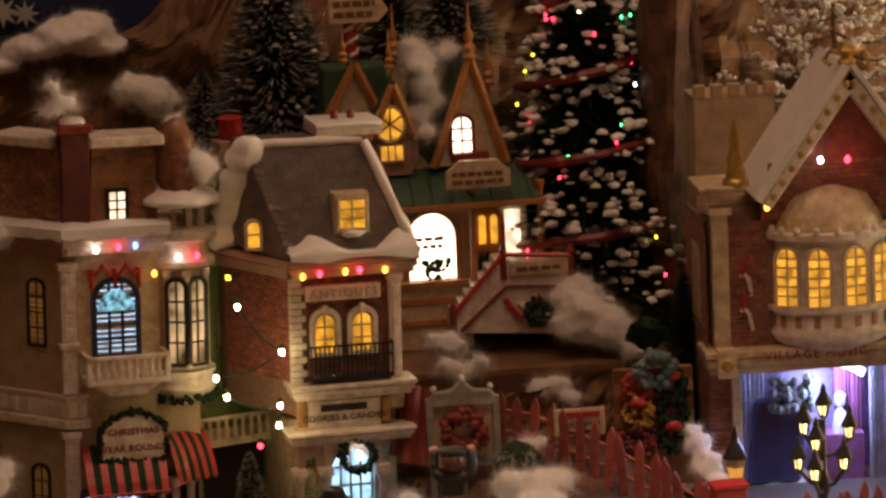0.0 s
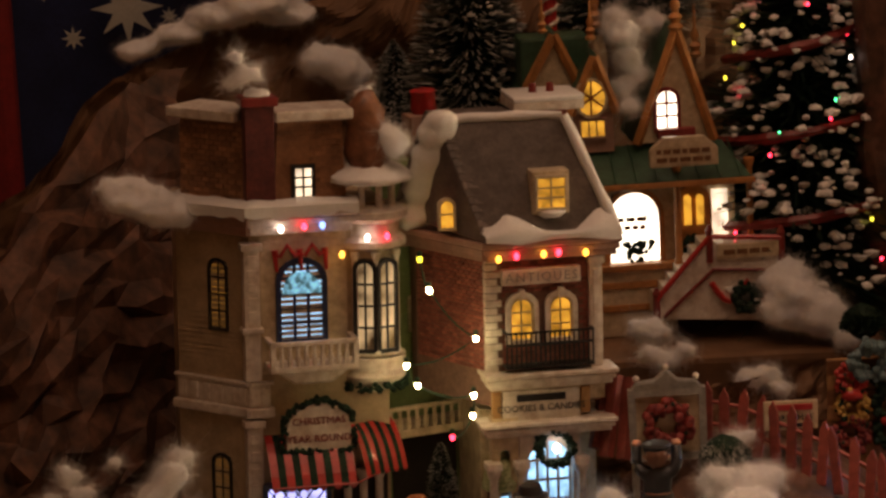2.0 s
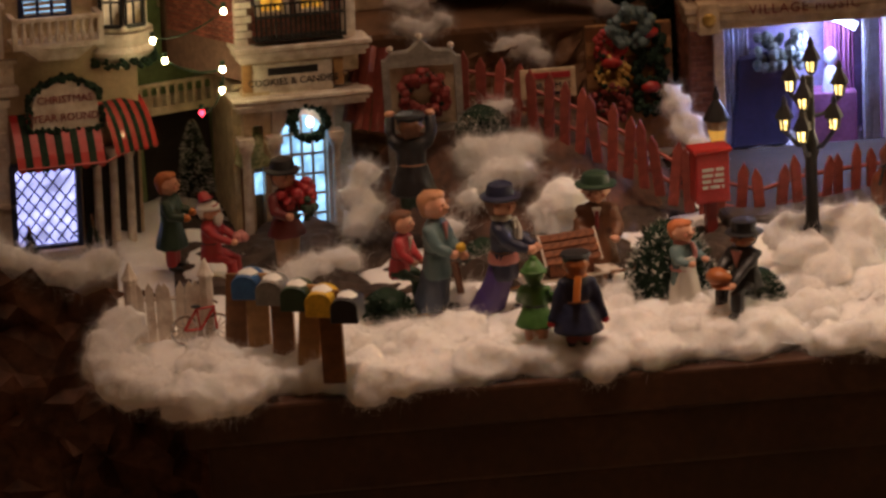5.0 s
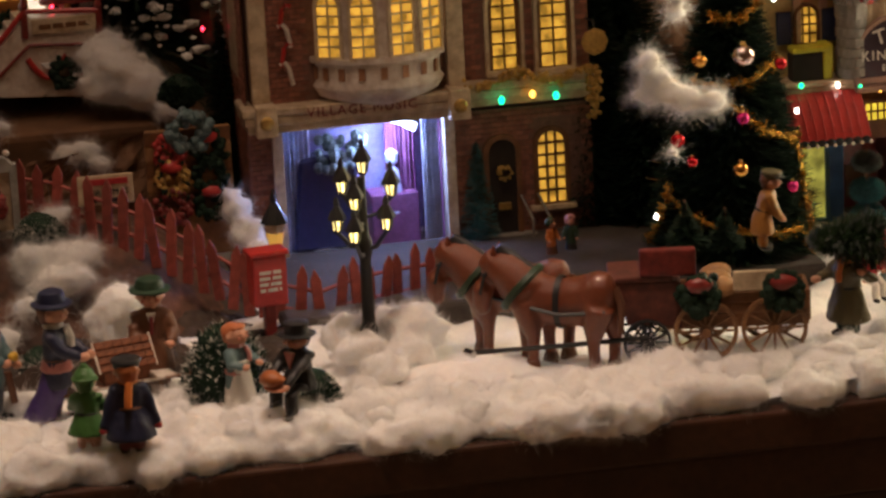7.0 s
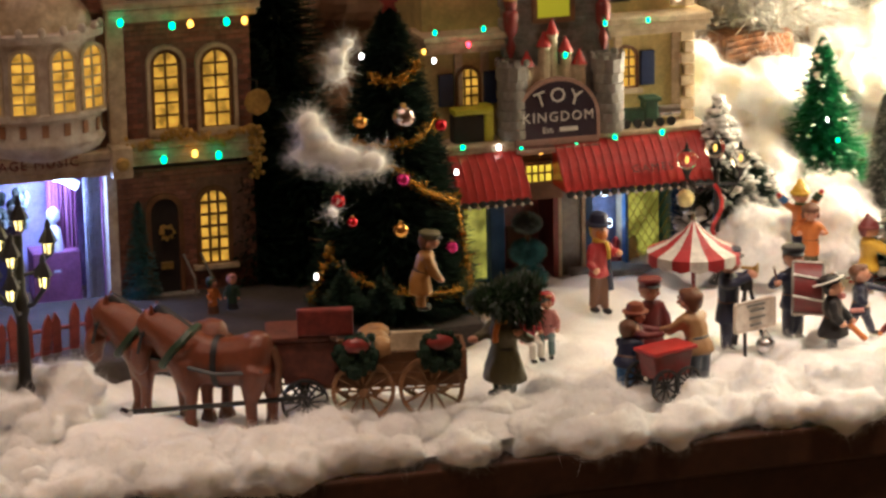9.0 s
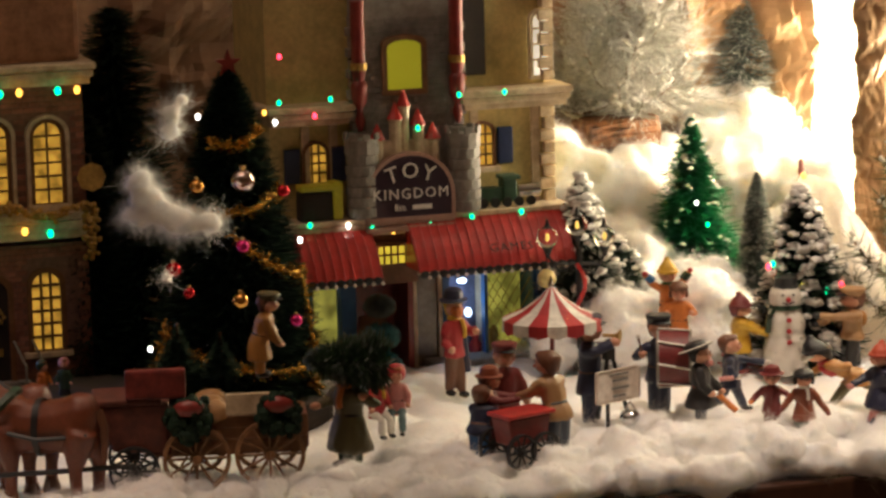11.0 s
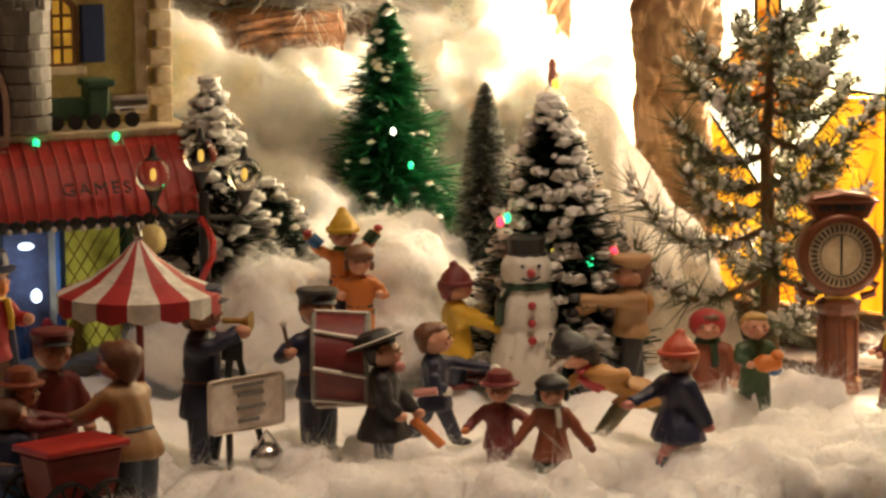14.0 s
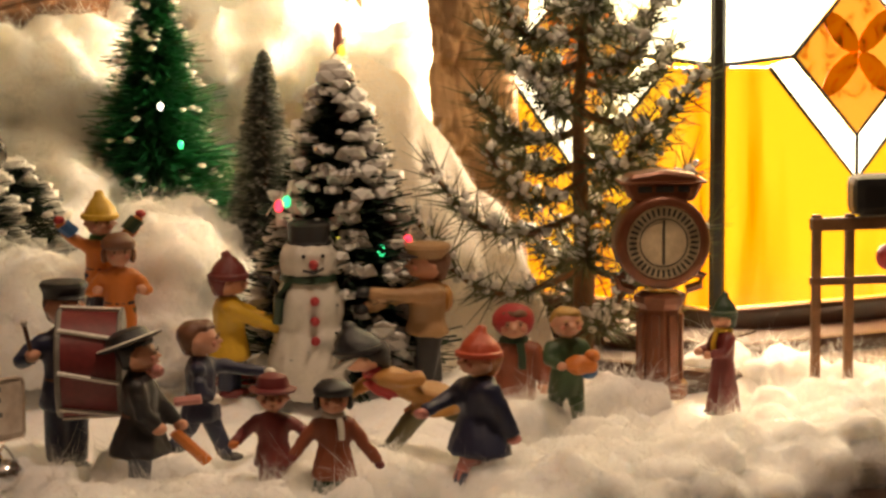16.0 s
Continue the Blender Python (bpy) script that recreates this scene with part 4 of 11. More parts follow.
# ---- tan shop house with striped awning ----
def striped(u0, u1, z0, z1, v0, v1, n, scallop=0.0):
    """An awning's stripes: two bmeshes, every other stripe each."""
    out = (bmesh.new(), bmesh.new())
    for i in range(n):
        a, b = u0 + (u1 - u0) * i / n, u0 + (u1 - u0) * (i + 1) / n
        bm = out[i % 2]
        pts = []
        for k in range(6):
            s = k / 5
            bulge = 0.0018 * math.sin(math.pi * s)
            pts.append((v1 + (v0 - v1) * s - bulge, z1 + (z0 - z1) * s ** 1.25))
        lo = [bm.verts.new((a, y, z)) for y, z in pts]
        hi = [bm.verts.new((b, y, z)) for y, z in pts]
        for k in range(5):
            bm.faces.new((lo[k], lo[k + 1], hi[k + 1], hi[k]))
        y, z = pts[-1]
        m0 = bm.verts.new(((a + b) / 2, y, z - scallop * 1.2))
        e0, e1 = bm.verts.new((a, y, z - scallop * 0.5)), bm.verts.new((b, y, z - scallop * 0.5))
        bm.faces.new((lo[-1], e0, m0, e1, hi[-1]))
    return out


def pz(u, z, y=0.0):
    return Vector((u, y, z))


def tan_house():
    h = thing("tan_shop_house", pose(-0.3310, 0.2350, 0, 0, 2.2, 12.0), "tan ceramic shop house with snowy ledges and red striped awning", "house")
    g0 = -0.004
    lw = Matrix.Translation((0, 0, 0)) @ pose(0, 0, 0, 0, 0, -48)
    zc, zm, zt = 0.2075, 0.1085, 0.270
    W = 0.078
    # body: front wall and the slanting side wall
    t = bmesh.new()
    plan = [(0, 0), (W, 0), (W, 0.06), (-0.03, 0.075), (-0.0335, 0.0372)]
    for a, b in ((g0, zc),):
        lo, hi = [t.verts.new((x, y, a)) for x, y in plan], [t.verts.new((x, y, b)) for x, y in plan]
        t.faces.new(lo[::-1])
        t.faces.new(hi)
        for i in range(5):
            t.faces.new((lo[i], lo[(i + 1) % 5], hi[(i + 1) % 5], hi[i]))
    part("wall", t, TANSIDE, h)
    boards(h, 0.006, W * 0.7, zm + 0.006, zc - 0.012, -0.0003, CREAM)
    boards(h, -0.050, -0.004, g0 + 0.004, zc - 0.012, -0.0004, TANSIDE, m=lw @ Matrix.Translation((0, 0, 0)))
    lwm = lw
    for z0, z1 in ((0.139, 0.177), (0.0286, 0.066)):
        w = window(h, -0.026, -0.0155, z0, z1, P_AMBER, BLACK, cols=2, rows=4, trim=0.0015)
        w.matrix_basis = lwm
    # corner pilaster in two storeys
    for a, b in ((g0, 0.089), (zm + 0.003, 0.189)):
        bm = box(-0.004, 0.005, -0.0045, 0.003, a, b, 0.0006)
        box(-0.0055, 0.0065, -0.006, 0.003, b - 0.004, b, 0.0006, bm)
        box(-0.0055, 0.0065, -0.006, 0.003, a + (b - a) * 0.35, a + (b - a) * 0.35 + 0.003, 0.0006, bm)
        for k in range(5):
            z = a + (b - a) * (0.45 + 0.1 * k)
            box(-0.002, 0.003, -0.0052, 0, z, z + (b - a) * 0.06, 0.0004, bm)
        part("pilaster", bm, WHITE, h)
    # panelled band and ledge between the storeys
    for mm, u0, u1 in ((IDENT, -0.004, 0.012), (lwm, -0.052, 0.003)):
        bm = box(u0, u1, -0.005, 0.002, 0.0905, 0.096, 0.001)
        box(u0 + 0.002, u1 - 0.002, -0.0025, 0.002, 0.096, zm, 0.0006, bm)
        n = max(1, int((u1 - u0) / 0.008))
        for k in range(n):
            x = u0 + 0.003 + (u1 - u0 - 0.004) * k / n
            box(x, x + 0.005, -0.0034, 0, 0.098, zm - 0.002, 0.0005, bm)
        box(u0, u1, -0.0035, 0.002, zm, zm + 0.002, 0.0006, bm)
        ob = part("ledge", bm, WHITE, h)
        ob.matrix_basis = mm
    # eaves
    for mm, u0, u1 in ((IDENT, -0.003, 0.060), (lwm, -0.058, 0.006)):
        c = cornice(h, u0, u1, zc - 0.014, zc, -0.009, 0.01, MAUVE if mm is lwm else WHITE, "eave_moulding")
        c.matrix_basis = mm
        s = snow_cap(h, u0 - 0.001, u1, -0.0095, 0.016, zc + 0.0005, 0.0045, seed=u0 * 50 + 3)
        s.matrix_basis = mm
    # attic with shingled skirts and a flat rim
    zr = 0.2555
    bm = bmesh.new()
    for mm, u0, u1 in ((lwm, -0.050, 0.0), (IDENT, 0.016, 0.056)):
        at0 = slab([(u0, zc), (u1, zc), (u1 - 0.002, zr), (u0 + 0.002, zr)], 0.004, 0.03)
        merge(bm, at0, mm)
    part("attic", bm, ROOFTAN, h)
    brickwork(h, -0.049, -0.001, zc + 0.003, zr - 0.002, 0.004, ROOFTAN, 0.006, 0.003, name="shingles", m=lwm)
    brickwork(h, 0.018, 0.054, zc + 0.006, zr - 0.002, 0.004, ROOFTAN, 0.006, 0.003, name="shingles", holes=((0.019, 0.036, 0.2, 0.242),))
    for mm, u0, u1 in ((lwm, -0.055, -0.008), (IDENT, 0.016, 0.060)):
        c = part("roof_rim", box(u0, u1, -0.001, 0.03, zr - 0.001, zr + 0.005, 0.0012), WHITE, h)
        c.matrix_basis = mm
    window(h, 0.0272, 0.0363, 0.2125, 0.2282, P_WARM, BLACK, v=0.003, round_head=False, cols=2, rows=3, trim=0.002, sill=WHITE)
    ch = part("chimney", box(-0.001, 0.0155, -0.002, 0.012, zc + 0.002, zt - 0.006, 0.0006), mat("maroon_chimney", (0.12, 0.026, 0.022), 0.55, vary=0.4, scale=180, bump=0.4), h)
    part("cap", box(-0.003, 0.0175, -0.004, 0.014, zt - 0.006, zt - 0.001, 0.001), DARKRED, ch)
    part("snow", noisy(ball(0.007, 0.005, zt, 0.008, 1, 1, 0.4, 10), 0.002, 200), SNOW, ch, smooth=True)
    # red swag over the blue window, balcony
    bm = bmesh.new()
    for k in range(2):
        c = 0.014 + 0.014 * k + 0.007
        tube([(c - 0.007, -0.002, 0.182), (c - 0.004, -0.003, 0.1805), (c, -0.003, 0.1865), (c + 0.004, -0.003, 0.1805), (c + 0.007, -0.002, 0.182)], 0.0014, 6, bm)
    for x in (0.014, 0.028, 0.042):
        tube([(x, -0.002, 0.184), (x + 0.001, -0.002, 0.172)], 0.0018, 6, bm, r1=0.001)
    part("swag", bm, RED, h, smooth=True)
    a = window(h, 0.0172, 0.0403, 0.1335, 0.1763, P_BLUE, NAVY, cols=3, rows=5, trim=0.003)
    part("stained_head", slab(arch(0.0215, 0.0125, 0.0115), -0.0019, -0.0007, m=Matrix.Translation(pz(0.0290, 0.1589))), glow("stained_glass", (0.15, 0.45, 0.6), 0.8, (0.1, 0.3, 0.4), 0.9, 300), a)
    bx0, bx1, bz = 0.0074, 0.0570, 0.0095
    bal = part("balcony", box(bx0, bx1, -0.018, 0.0, 0.1085 + bz, 0.112 + bz, 0.0008), WHITE, h)
    bm = slab([(bx0 + 0.004, 0.1085 + bz), (bx1 - 0.004, 0.1085 + bz), (bx1 - 0.014, 0.101 + bz), (bx0 + 0.014, 0.101 + bz)], -0.014, 0, bevel=0.001)
    part("corbel", bm, WHITE, bal)
    part("rail", box(bx0, bx1, -0.0185, -0.0155, 0.1235 + bz, 0.126 + bz, 0.0006), WHITE, bal)
    for k in range(11):
        x = bx0 + 0.002 + (bx1 - bx0 - 0.004) * k / 10
        part("baluster", lathe([(0.0011, 0), (0.0017, 0.004), (0.0009, 0.008), (0.0013, 0.0115)], 6, m=Matrix.Translation((x, -0.017, 0.112 + bz))), WHITE, bal, smooth=True)
    for x in (bx0, bx1 - 0.003):
        part("rail", box(x, x + 0.003, -0.0185, 0, 0.1235 + bz, 0.126 + bz, 0.0006), WHITE, bal)
        part("post", box(x, x + 0.003, -0.0185, -0.0155, 0.111 + bz, 0.1265 + bz, 0.0005), WHITE, bal)
    # round bay beside the balcony, with tall dark windows and white columns
    bc = (0.0703, 0.010)
    bay = part("bay", lathe([(0.0165, 0.1210), (0.0165, 0.1810), (0.0205, 0.1830), (0.0205, 0.1860), (0.0165, 0.1890), (0.0165, 0.1960), (0.0215, 0.1990), (0.0215, 0.2030), (0.012, 0.2060)], 16, m=Matrix.Translation((*bc, 0))), WHITE, h, smooth=True)
    for ang in (-62, -22):
        m = Matrix.Translation((*bc, 0)) @ pose(0, 0, 0, 0, 0, ang + 40) @ Matrix.Translation((0, -0.0171, 0))
        w = window(h, -0.0045, 0.0045, 0.1260, 0.1750, P_BAY, BLACK, cols=2, rows=4, trim=0.0022)
        w.matrix_basis = m
    for ang in (-80, -42, 0):
        m = pose(0, 0, 0, 0, 0, ang + 40)
        q = m @ Vector((0, -0.018, 0))
        column(h, bc[0] + q.x, bc[1] + q.y, 0.1230, 0.1810, 0.0018, WHITE)
    part("bay_foot", lathe([(0.004, 0.0970), (0.012, 0.1010), (0.019, 0.1070), (0.020, 0.1100), (0.017, 0.1125), (0.0195, 0.1160), (0.0195, 0.1205)], 16, m=Matrix.Translation((*bc, 0))), WHITE, h, smooth=True)
    bm = bmesh.new()
    for k in range(90):
        an = random.uniform(-2.9, 0.3)
        ball(bc[0] + 0.0195 * math.cos(an), bc[1] + 0.0195 * math.sin(an), 0.104 + random.uniform(-0.002, 0.0025), random.uniform(0.001, 0.0018), n=6, bm=bm)
    part("garland", bm, NEEDLE, h)
    part("bay_roof", meld([noisy(lathe([(0.020, 0.2180), (0.0245, 0.2190), (0.0245, 0.2215), (0.020, 0.2250), (0.012, 0.2290), (0.004, 0.2310)], 18, m=Matrix.Translation((*bc, 0))), 0.0015, 120), noisy(tube([(0.046, 0.016, 0.216), (0.055, 0.017, 0.224), (0.064, 0.018, 0.2275)], 0.011, 10), 0.002, 120)], 0.0016, 0.0), SNOW, h, smooth=True)
    for k in range(3):
        q = pose(0, 0, 0, 0, 0, (-60, -20, 20)[k] + 30) @ Vector((0, -0.014, 0))
        column(h, bc[0] + q.x, bc[1] + q.y, 0.2030, 0.2185, 0.0022, WHITE, "colonnette")
    # lights under the eaves
    for (u, z), c in zip(((0.0160, 0.1975), (0.0291, 0.1983), (0.0392, 0.1983), (0.0643, 0.1898), (0.0754, 0.1901), (0.0499, 0.1813)), ("white", "red", "blue", "white", "red", "orange")):
        bulb(h, u, -0.011, z, c)
    # arched sign in a wreath
    u, z = 0.0351, 0.0720
    sg = part("sign_board", slab(arch(0.036, 0.026, 0.014, 14), -0.0115, -0.008, m=Matrix.Translation((u, 0, z))), WHITE, h, "white arched sign in a green wreath")
    bm = bmesh.new()
    for k in range(260):
        s = random.random()
        if s < 0.3:
            x, zz = random.uniform(-0.020, 0.020), -0.0005
        else:
            an = math.pi * random.random()
            x, zz = 0.0205 * math.cos(an), 0.0115 + 0.0165 * math.sin(an) - (0.012 * (random.random()) if abs(math.cos(an)) > 0.97 else 0)
        ball(u + x + random.gauss(0, 0.0008), -0.0115 + random.gauss(0, 0.0008), z + zz + random.gauss(0, 0.0008), random.uniform(0.0009, 0.0016), n=5, bm=bm)
    part("wreath", bm, NEEDLE, sg)
    words("CHRISTMAS", 0.0058, Matrix.Translation((u, -0.0118, z + 0.0165)), DARKRED, sg)
    words("YEAR ROUND", 0.0058, Matrix.Translation((u, -0.0118, z + 0.0065)), DARKRED, sg)
    # awning
    u0, u1, z0, z1 = 0.0059, 0.0536, 0.0544, 0.0756
    aw = part("awning", tube([(u0, -0.024, z0 + 0.0004), (u1, -0.024, z0 + 0.0004), (u1 + 0.02, -0.014, z0 + 0.005)], 0.0006, 5), RED, h)
    A, B = striped(u0, u1, z0, z1 + 0.004, -0.024, -0.001, 11, 0.002)
    r = part("stripe", A, RED, aw)
    part("stripe", B, NEEDLE, aw)
    A, B = striped(0, 0.028, z0 + 0.004, z1 + 0.008, -0.016, 0.0, 9, 0.0015)
    for bm, mt in ((A, RED), (B, NEEDLE)):
        part("stripe", bm, mt, aw).matrix_basis = Matrix.Translation((u1, -0.006, 0)) @ pose(0, 0, 0, 0, 0, 22)
    # lattice shop window, sill planter, porch columns
    u0, u1, z0, z1 = 0.0070, 0.0398, 0.0062, 0.0494
    fr = part("shop_window", ring([(u0, z0), (u1, z0), (u1, z1), (u0, z1)], 0.003, -0.006, 0.0), NAVY, h)
    part("pane", box(u0, u1, -0.0025, -0.001, z0, z1), P_COOL, fr)
    bm = bmesh.new()
    nl = 5
    w, hh = u1 - u0, z1 - z0
    for k in range(-nl, nl + 2):
        for sgn in (1, -1):
            pts = []
            for s in range(0, 25):
                x = s / 24 * w
                zz = sgn * x * 1.25 + k * hh / nl + (0 if sgn > 0 else hh * 0.2)
                if 0 <= zz <= hh:
                    pts.append((u0 + x, -0.0032, z0 + zz))
            if len(pts) > 1:
                tube([pts[0], pts[-1]], 0.0005, 4, bm)
    part("lattice", bm, BLACK, fr)
    part("sill", box(u0 - 0.006, u1 + 0.012, -0.010, 0.0, z0 - 0.006, z0 - 0.002, 0.001), WHITE, h)
    for x in (0.052, 0.061, 0.070):
        column(h, x, -0.006, g0, 0.058, 0.0026, WHITE)
    # flat dark plate painted as the shade of the porch entry
    part("door_shade_plate", box(0.045, 0.076, -0.0015, 0.001, g0, 0.058), DARK, h)
    part("step", box(-0.006, 0.082, -0.016, 0.0, g0 - 0.006, g0 + 0.003, 0.0015), STONE, h)
    return h


tan_house()


def roof_dome():
    """The brown acorn-shaped chimney on the bay's roof."""
    h = 0.0390
    d = thing("roof_chimney", Matrix.Translation((-0.2559, 0.2580, 0.2277)), "brown rounded ceramic chimney on the tan house's bay roof", "chimney")
    part("body", noisy(lathe([(0.0115, -0.006), (0.0118, 0.0), (0.0128, h * 0.12), (0.0122, h * 0.28), (0.0112, h * 0.42), (0.0104, h * 0.56), (0.0095, h * 0.70), (0.0078, h * 0.84), (0.0045, h * 0.95), (0.001, h)], 20), 0.0022, 160), mat("brown_chimney_glaze", (0.26, 0.11, 0.055), 0.45, vary=0.35, scale=150, bump=0.3, coat=0.2), d, smooth=True)


roof_dome()

# ---- brick sweet shop with a slate mansard roof ----
def brick_shop():
    h = thing("brick_sweet_shop", pose(-0.1974, 0.2350, 0, 0, 1.5, 10.0), "red brick ceramic sweet shop with slate mansard roof and white cornices", "house")
    W, zf, zs, ze, zt = 0.0625, 0.090, 0.1085, 0.180, 0.247
    lw = pose(0, 0, 0, 0, 0, -62)
    t = bmesh.new()
    plan = [(0, 0), (W, 0), (W, 0.07), (-0.03, 0.07), (-0.030, 0.0564)]
    lo, hi = [t.verts.new((x, y, zs - 0.02)) for x, y in plan], [t.verts.new((x, y, ze)) for x, y in plan]
    t.faces.new(lo[::-1]), t.faces.new(hi)
    for i in range(5):
        t.faces.new((lo[i], lo[(i + 1) % 5], hi[(i + 1) % 5], hi[i]))
    part("wall", t, MORTAR, h)
    wins = [(0.0119, 0.0234, 0.1263, 0.1486), (0.0343, 0.0455, 0.1263, 0.1486)]
    holes = [(a - 0.003, b + 0.003, c - 0.002, d + 0.003) for a, b, c, d in wins]
    brickwork(h, 0.007, W - 0.006, zs, ze - 0.004, 0.0, BRICK, 0.0046, 0.0022, holes=holes)
    brickwork(h, -0.062, -0.002, zs, ze - 0.004, 0.0, BRICK, 0.0046, 0.0022, m=lw)
    for a, b, c, d in wins:
        w = window(h, a, b, c, d, P_AMBER, CREAM, cols=2, rows=3, trim=0.0016)
        part("hood", ring(arch(b - a + 0.002, d - c + 0.002), 0.0026, -0.0042, -0.0015, m=Matrix.Translation(((a + b) / 2, 0, c))), WHITE, w)
        part("keystone", box((a + b) / 2 - 0.0016, (a + b) / 2 + 0.0016, -0.005, -0.001, d + 0.0005, d + 0.006, 0.0004), WHITE, w)
    # quoins and pilaster
    z, k = zs, 0
    while z < ze - 0.008:
        w = 0.0085 if k % 2 else 0.006
        part("quoin", box(-0.003, w - 0.002, -0.0025, 0.003, z, z + 0.0036, 0.0006), WHITE, h)
        z += 0.0041
        k += 1
    bm = box(W - 0.0065, W + 0.001, -0.0035, 0.004, zs, ze - 0.004, 0.0006)
    box(W - 0.0045, W - 0.001, -0.0045, 0, zs + 0.006, ze - 0.016, 0.0005, bm)
    box(W - 0.0075, W + 0.002, -0.005, 0.004, ze - 0.013, ze - 0.009, 0.0006, bm)
    part("pilaster", bm, WHITE, h)
    # name boards
    u0, u1, z0, z1 = 0.0061, 0.0507, 0.1576, 0.1665
    sb = part("sign_board", box(u0, u1, -0.0055, -0.001, z0, z1, 0.0006), WHITE, h)
    words("ANTIQUES", 0.0072, Matrix.Translation(((u0 + u1) / 2, -0.0057, (z0 + z1) / 2 - 0.0004)), STONE, sb, spread=1.25)
    cornice(h, -0.0055, W + 0.008, zs - 0.009, zs, -0.011, 0.01, WHITE)
    part("frieze", box(0.0, W + 0.002, -0.0025, 0.01, zf, zs - 0.008, 0.0004), CREAM, h)
    u0, u1, z0, z1 = 0.0054, 0.0491, 0.0816, 0.0976
    sb = part("sign_board", box(u0, u1, -0.0048, -0.001, z0 + 0.001, z1, 0.0006), WHITE, h)
    part("name_bar", box(u0 + 0.008, u1 - 0.008, -0.0052, -0.004, z1 - 0.0062, z1 - 0.0022), BLACK, sb)
    words("COOKIES & CANDIES", 0.0053, Matrix.Translation(((u0 + u1) / 2, -0.005, z0 + 0.0058)), BLACK, sb)
    for x in (u0 - 0.006, u1 + 0.001):
        part("panel", box(x, x + 0.0055, -0.0045, -0.001, z0 + 0.001, z1, 0.0006), LIGHTWOOD, h)
    cornice(h, -0.008, W + 0.007, z0 - 0.009, z0 - 0.001, -0.012, 0.01, WHITE)
    # iron balcony
    u0, u1, z0, z1 = 0.0068, 0.0570, 0.1111, 0.1318
    bl = part("iron_balcony", box(u0, u1, -0.0095, 0.0, z0, z0 + 0.0012), BLACK, h, "black wrought iron balcony")
    for y0 in (-0.009,):
        part("rail", box(u0, u1, y0 - 0.0004, y0 + 0.0006, z1 - 0.0012, z1), BLACK, bl)
        for k in range(19):
            x = u0 + 0.0006 + (u1 - u0 - 0.0012) * k / 18
            part("bar", tube([(x, y0, z0), (x, y0, z1)], 0.00055, 4), BLACK, bl)
            if k < 18:
                c = x + (u1 - u0) / 36
                part("knob", lathe([(0.0004, 0), (0.0012, 0.001), (0.0004, 0.002)], 6, m=Matrix.Translation((c, y0, z0 + (z1 - z0) * 0.6))), BLACK, bl)
    for x in (u0, u1 - 0.001):
        part("side_rail", box(x, x + 0.001, -0.009, 0, z1 - 0.0012, z1), BLACK, bl)
    # eaves and mansard
    cornice(h, -0.006, W + 0.011, ze - 0.008, ze + 0.003, -0.011, 0.02, MAUVE, "eave_moulding")
    c = cornice(h, -0.066, 0.006, ze - 0.008, ze + 0.003, -0.010, 0.02, MAUVE, "eave_moulding")
    c.matrix_basis = lw
    A0, A1 = (-0.004, -0.009, ze + 0.003), (W + 0.009, -0.009, ze + 0.003)
    B0, B1 = (-0.0215, 0.030, zt), (0.0468, 0.018, zt)
    C0 = (-0.034, 0.052, ze + 0.008)
    t = bmesh.new()
    v = {k: t.verts.new(p) for k, p in dict(A0=A0, A1=A1, B0=B0, B1=B1, C0=C0, D1=(W + 0.009, 0.07, ze + 0.003), E1=(0.0468, 0.06, zt), E0=(-0.0215, 0.06, zt), D0=(-0.04, 0.07, ze + 0.008)).items()}
    for q in (("A0", "A1", "B1", "B0"), ("A1", "D1", "E1", "B1"), ("C0", "A0", "B0"), ("D0", "C0", "B0", "E0"), ("B0", "B1", "E1", "E0"), ("D1", "D0", "E0", "E1"), ("A0", "C0", "D0", "D1", "A1")):
        t.faces.new([v[k] for k in q])
    bmesh.ops.recalc_face_normals(t, faces=t.faces[:])
    part("roof", t, SLATE, h)
    m = plane_m(A0, A1, B0)
    inv = m.inverted()
    ln = (Vector(B0) - Vector(A0)).length
    b0, b1, a1 = inv @ Vector(B0), inv @ Vector(B1), inv @ Vector(A1)
    u0, u1, z0, z1 = 0.0271, 0.0424, 0.2000, 0.2164
    verts = bmesh.new()
    zz, k = 0.0, 0
    while zz < b0.z - 0.002:
        s = zz / b0.z
        lo, hi = b0.x * s, a1.x + (b1.x - a1.x) * s
        x = lo - (0.003 if k % 2 else 0)
        while x < hi:
            p, q = max(x, lo), min(x + 0.0054, hi)
            if q - p > 0.001:
                d = random.uniform(0.0004, 0.001)
                f = [verts.verts.new(m @ Vector(c)) for c in ((p, -d - 0.0004, zz), (q, -d - 0.0004, zz), (q, -0.0003, zz + 0.0052), (p, -0.0003, zz + 0.0052), (p, 0, zz), (q, 0, zz))]
                verts.faces.new(f[:4]), verts.faces.new((f[4], f[5], f[1], f[0]))
            x += 0.006
        zz += 0.0046
        k += 1
    ob = part("slating", verts, SLATE, h)
    ob["kind"] = "stuff"
    # snow lying along the eaves, down the hips and over the left shoulder
    def drift(p, q, w, seed, thick=0.004):
        n, rows = 30, 7
        p, q = Vector(p), Vector(q)
        bm = bmesh.new()
        g = []
        for i in range(n):
            s = i / (n - 1)
            base = p.lerp(q, s)
            hgt = w * crest(s, ((0.0, 0.30), (0.10, 0.55), (0.22, 1.0), (0.32, 0.80), (0.42, 0.42), (0.55, 0.20), (0.70, 0.20), (0.80, 0.55), (0.90, 1.0), (1.01, 1.15))) + 0.002 * noise.noise(Vector((s * 9, seed, 0)))
            row = []
            for j in range(rows):
                r = j / (rows - 1)
                up = (Vector(B0) - Vector(A0)).normalized()
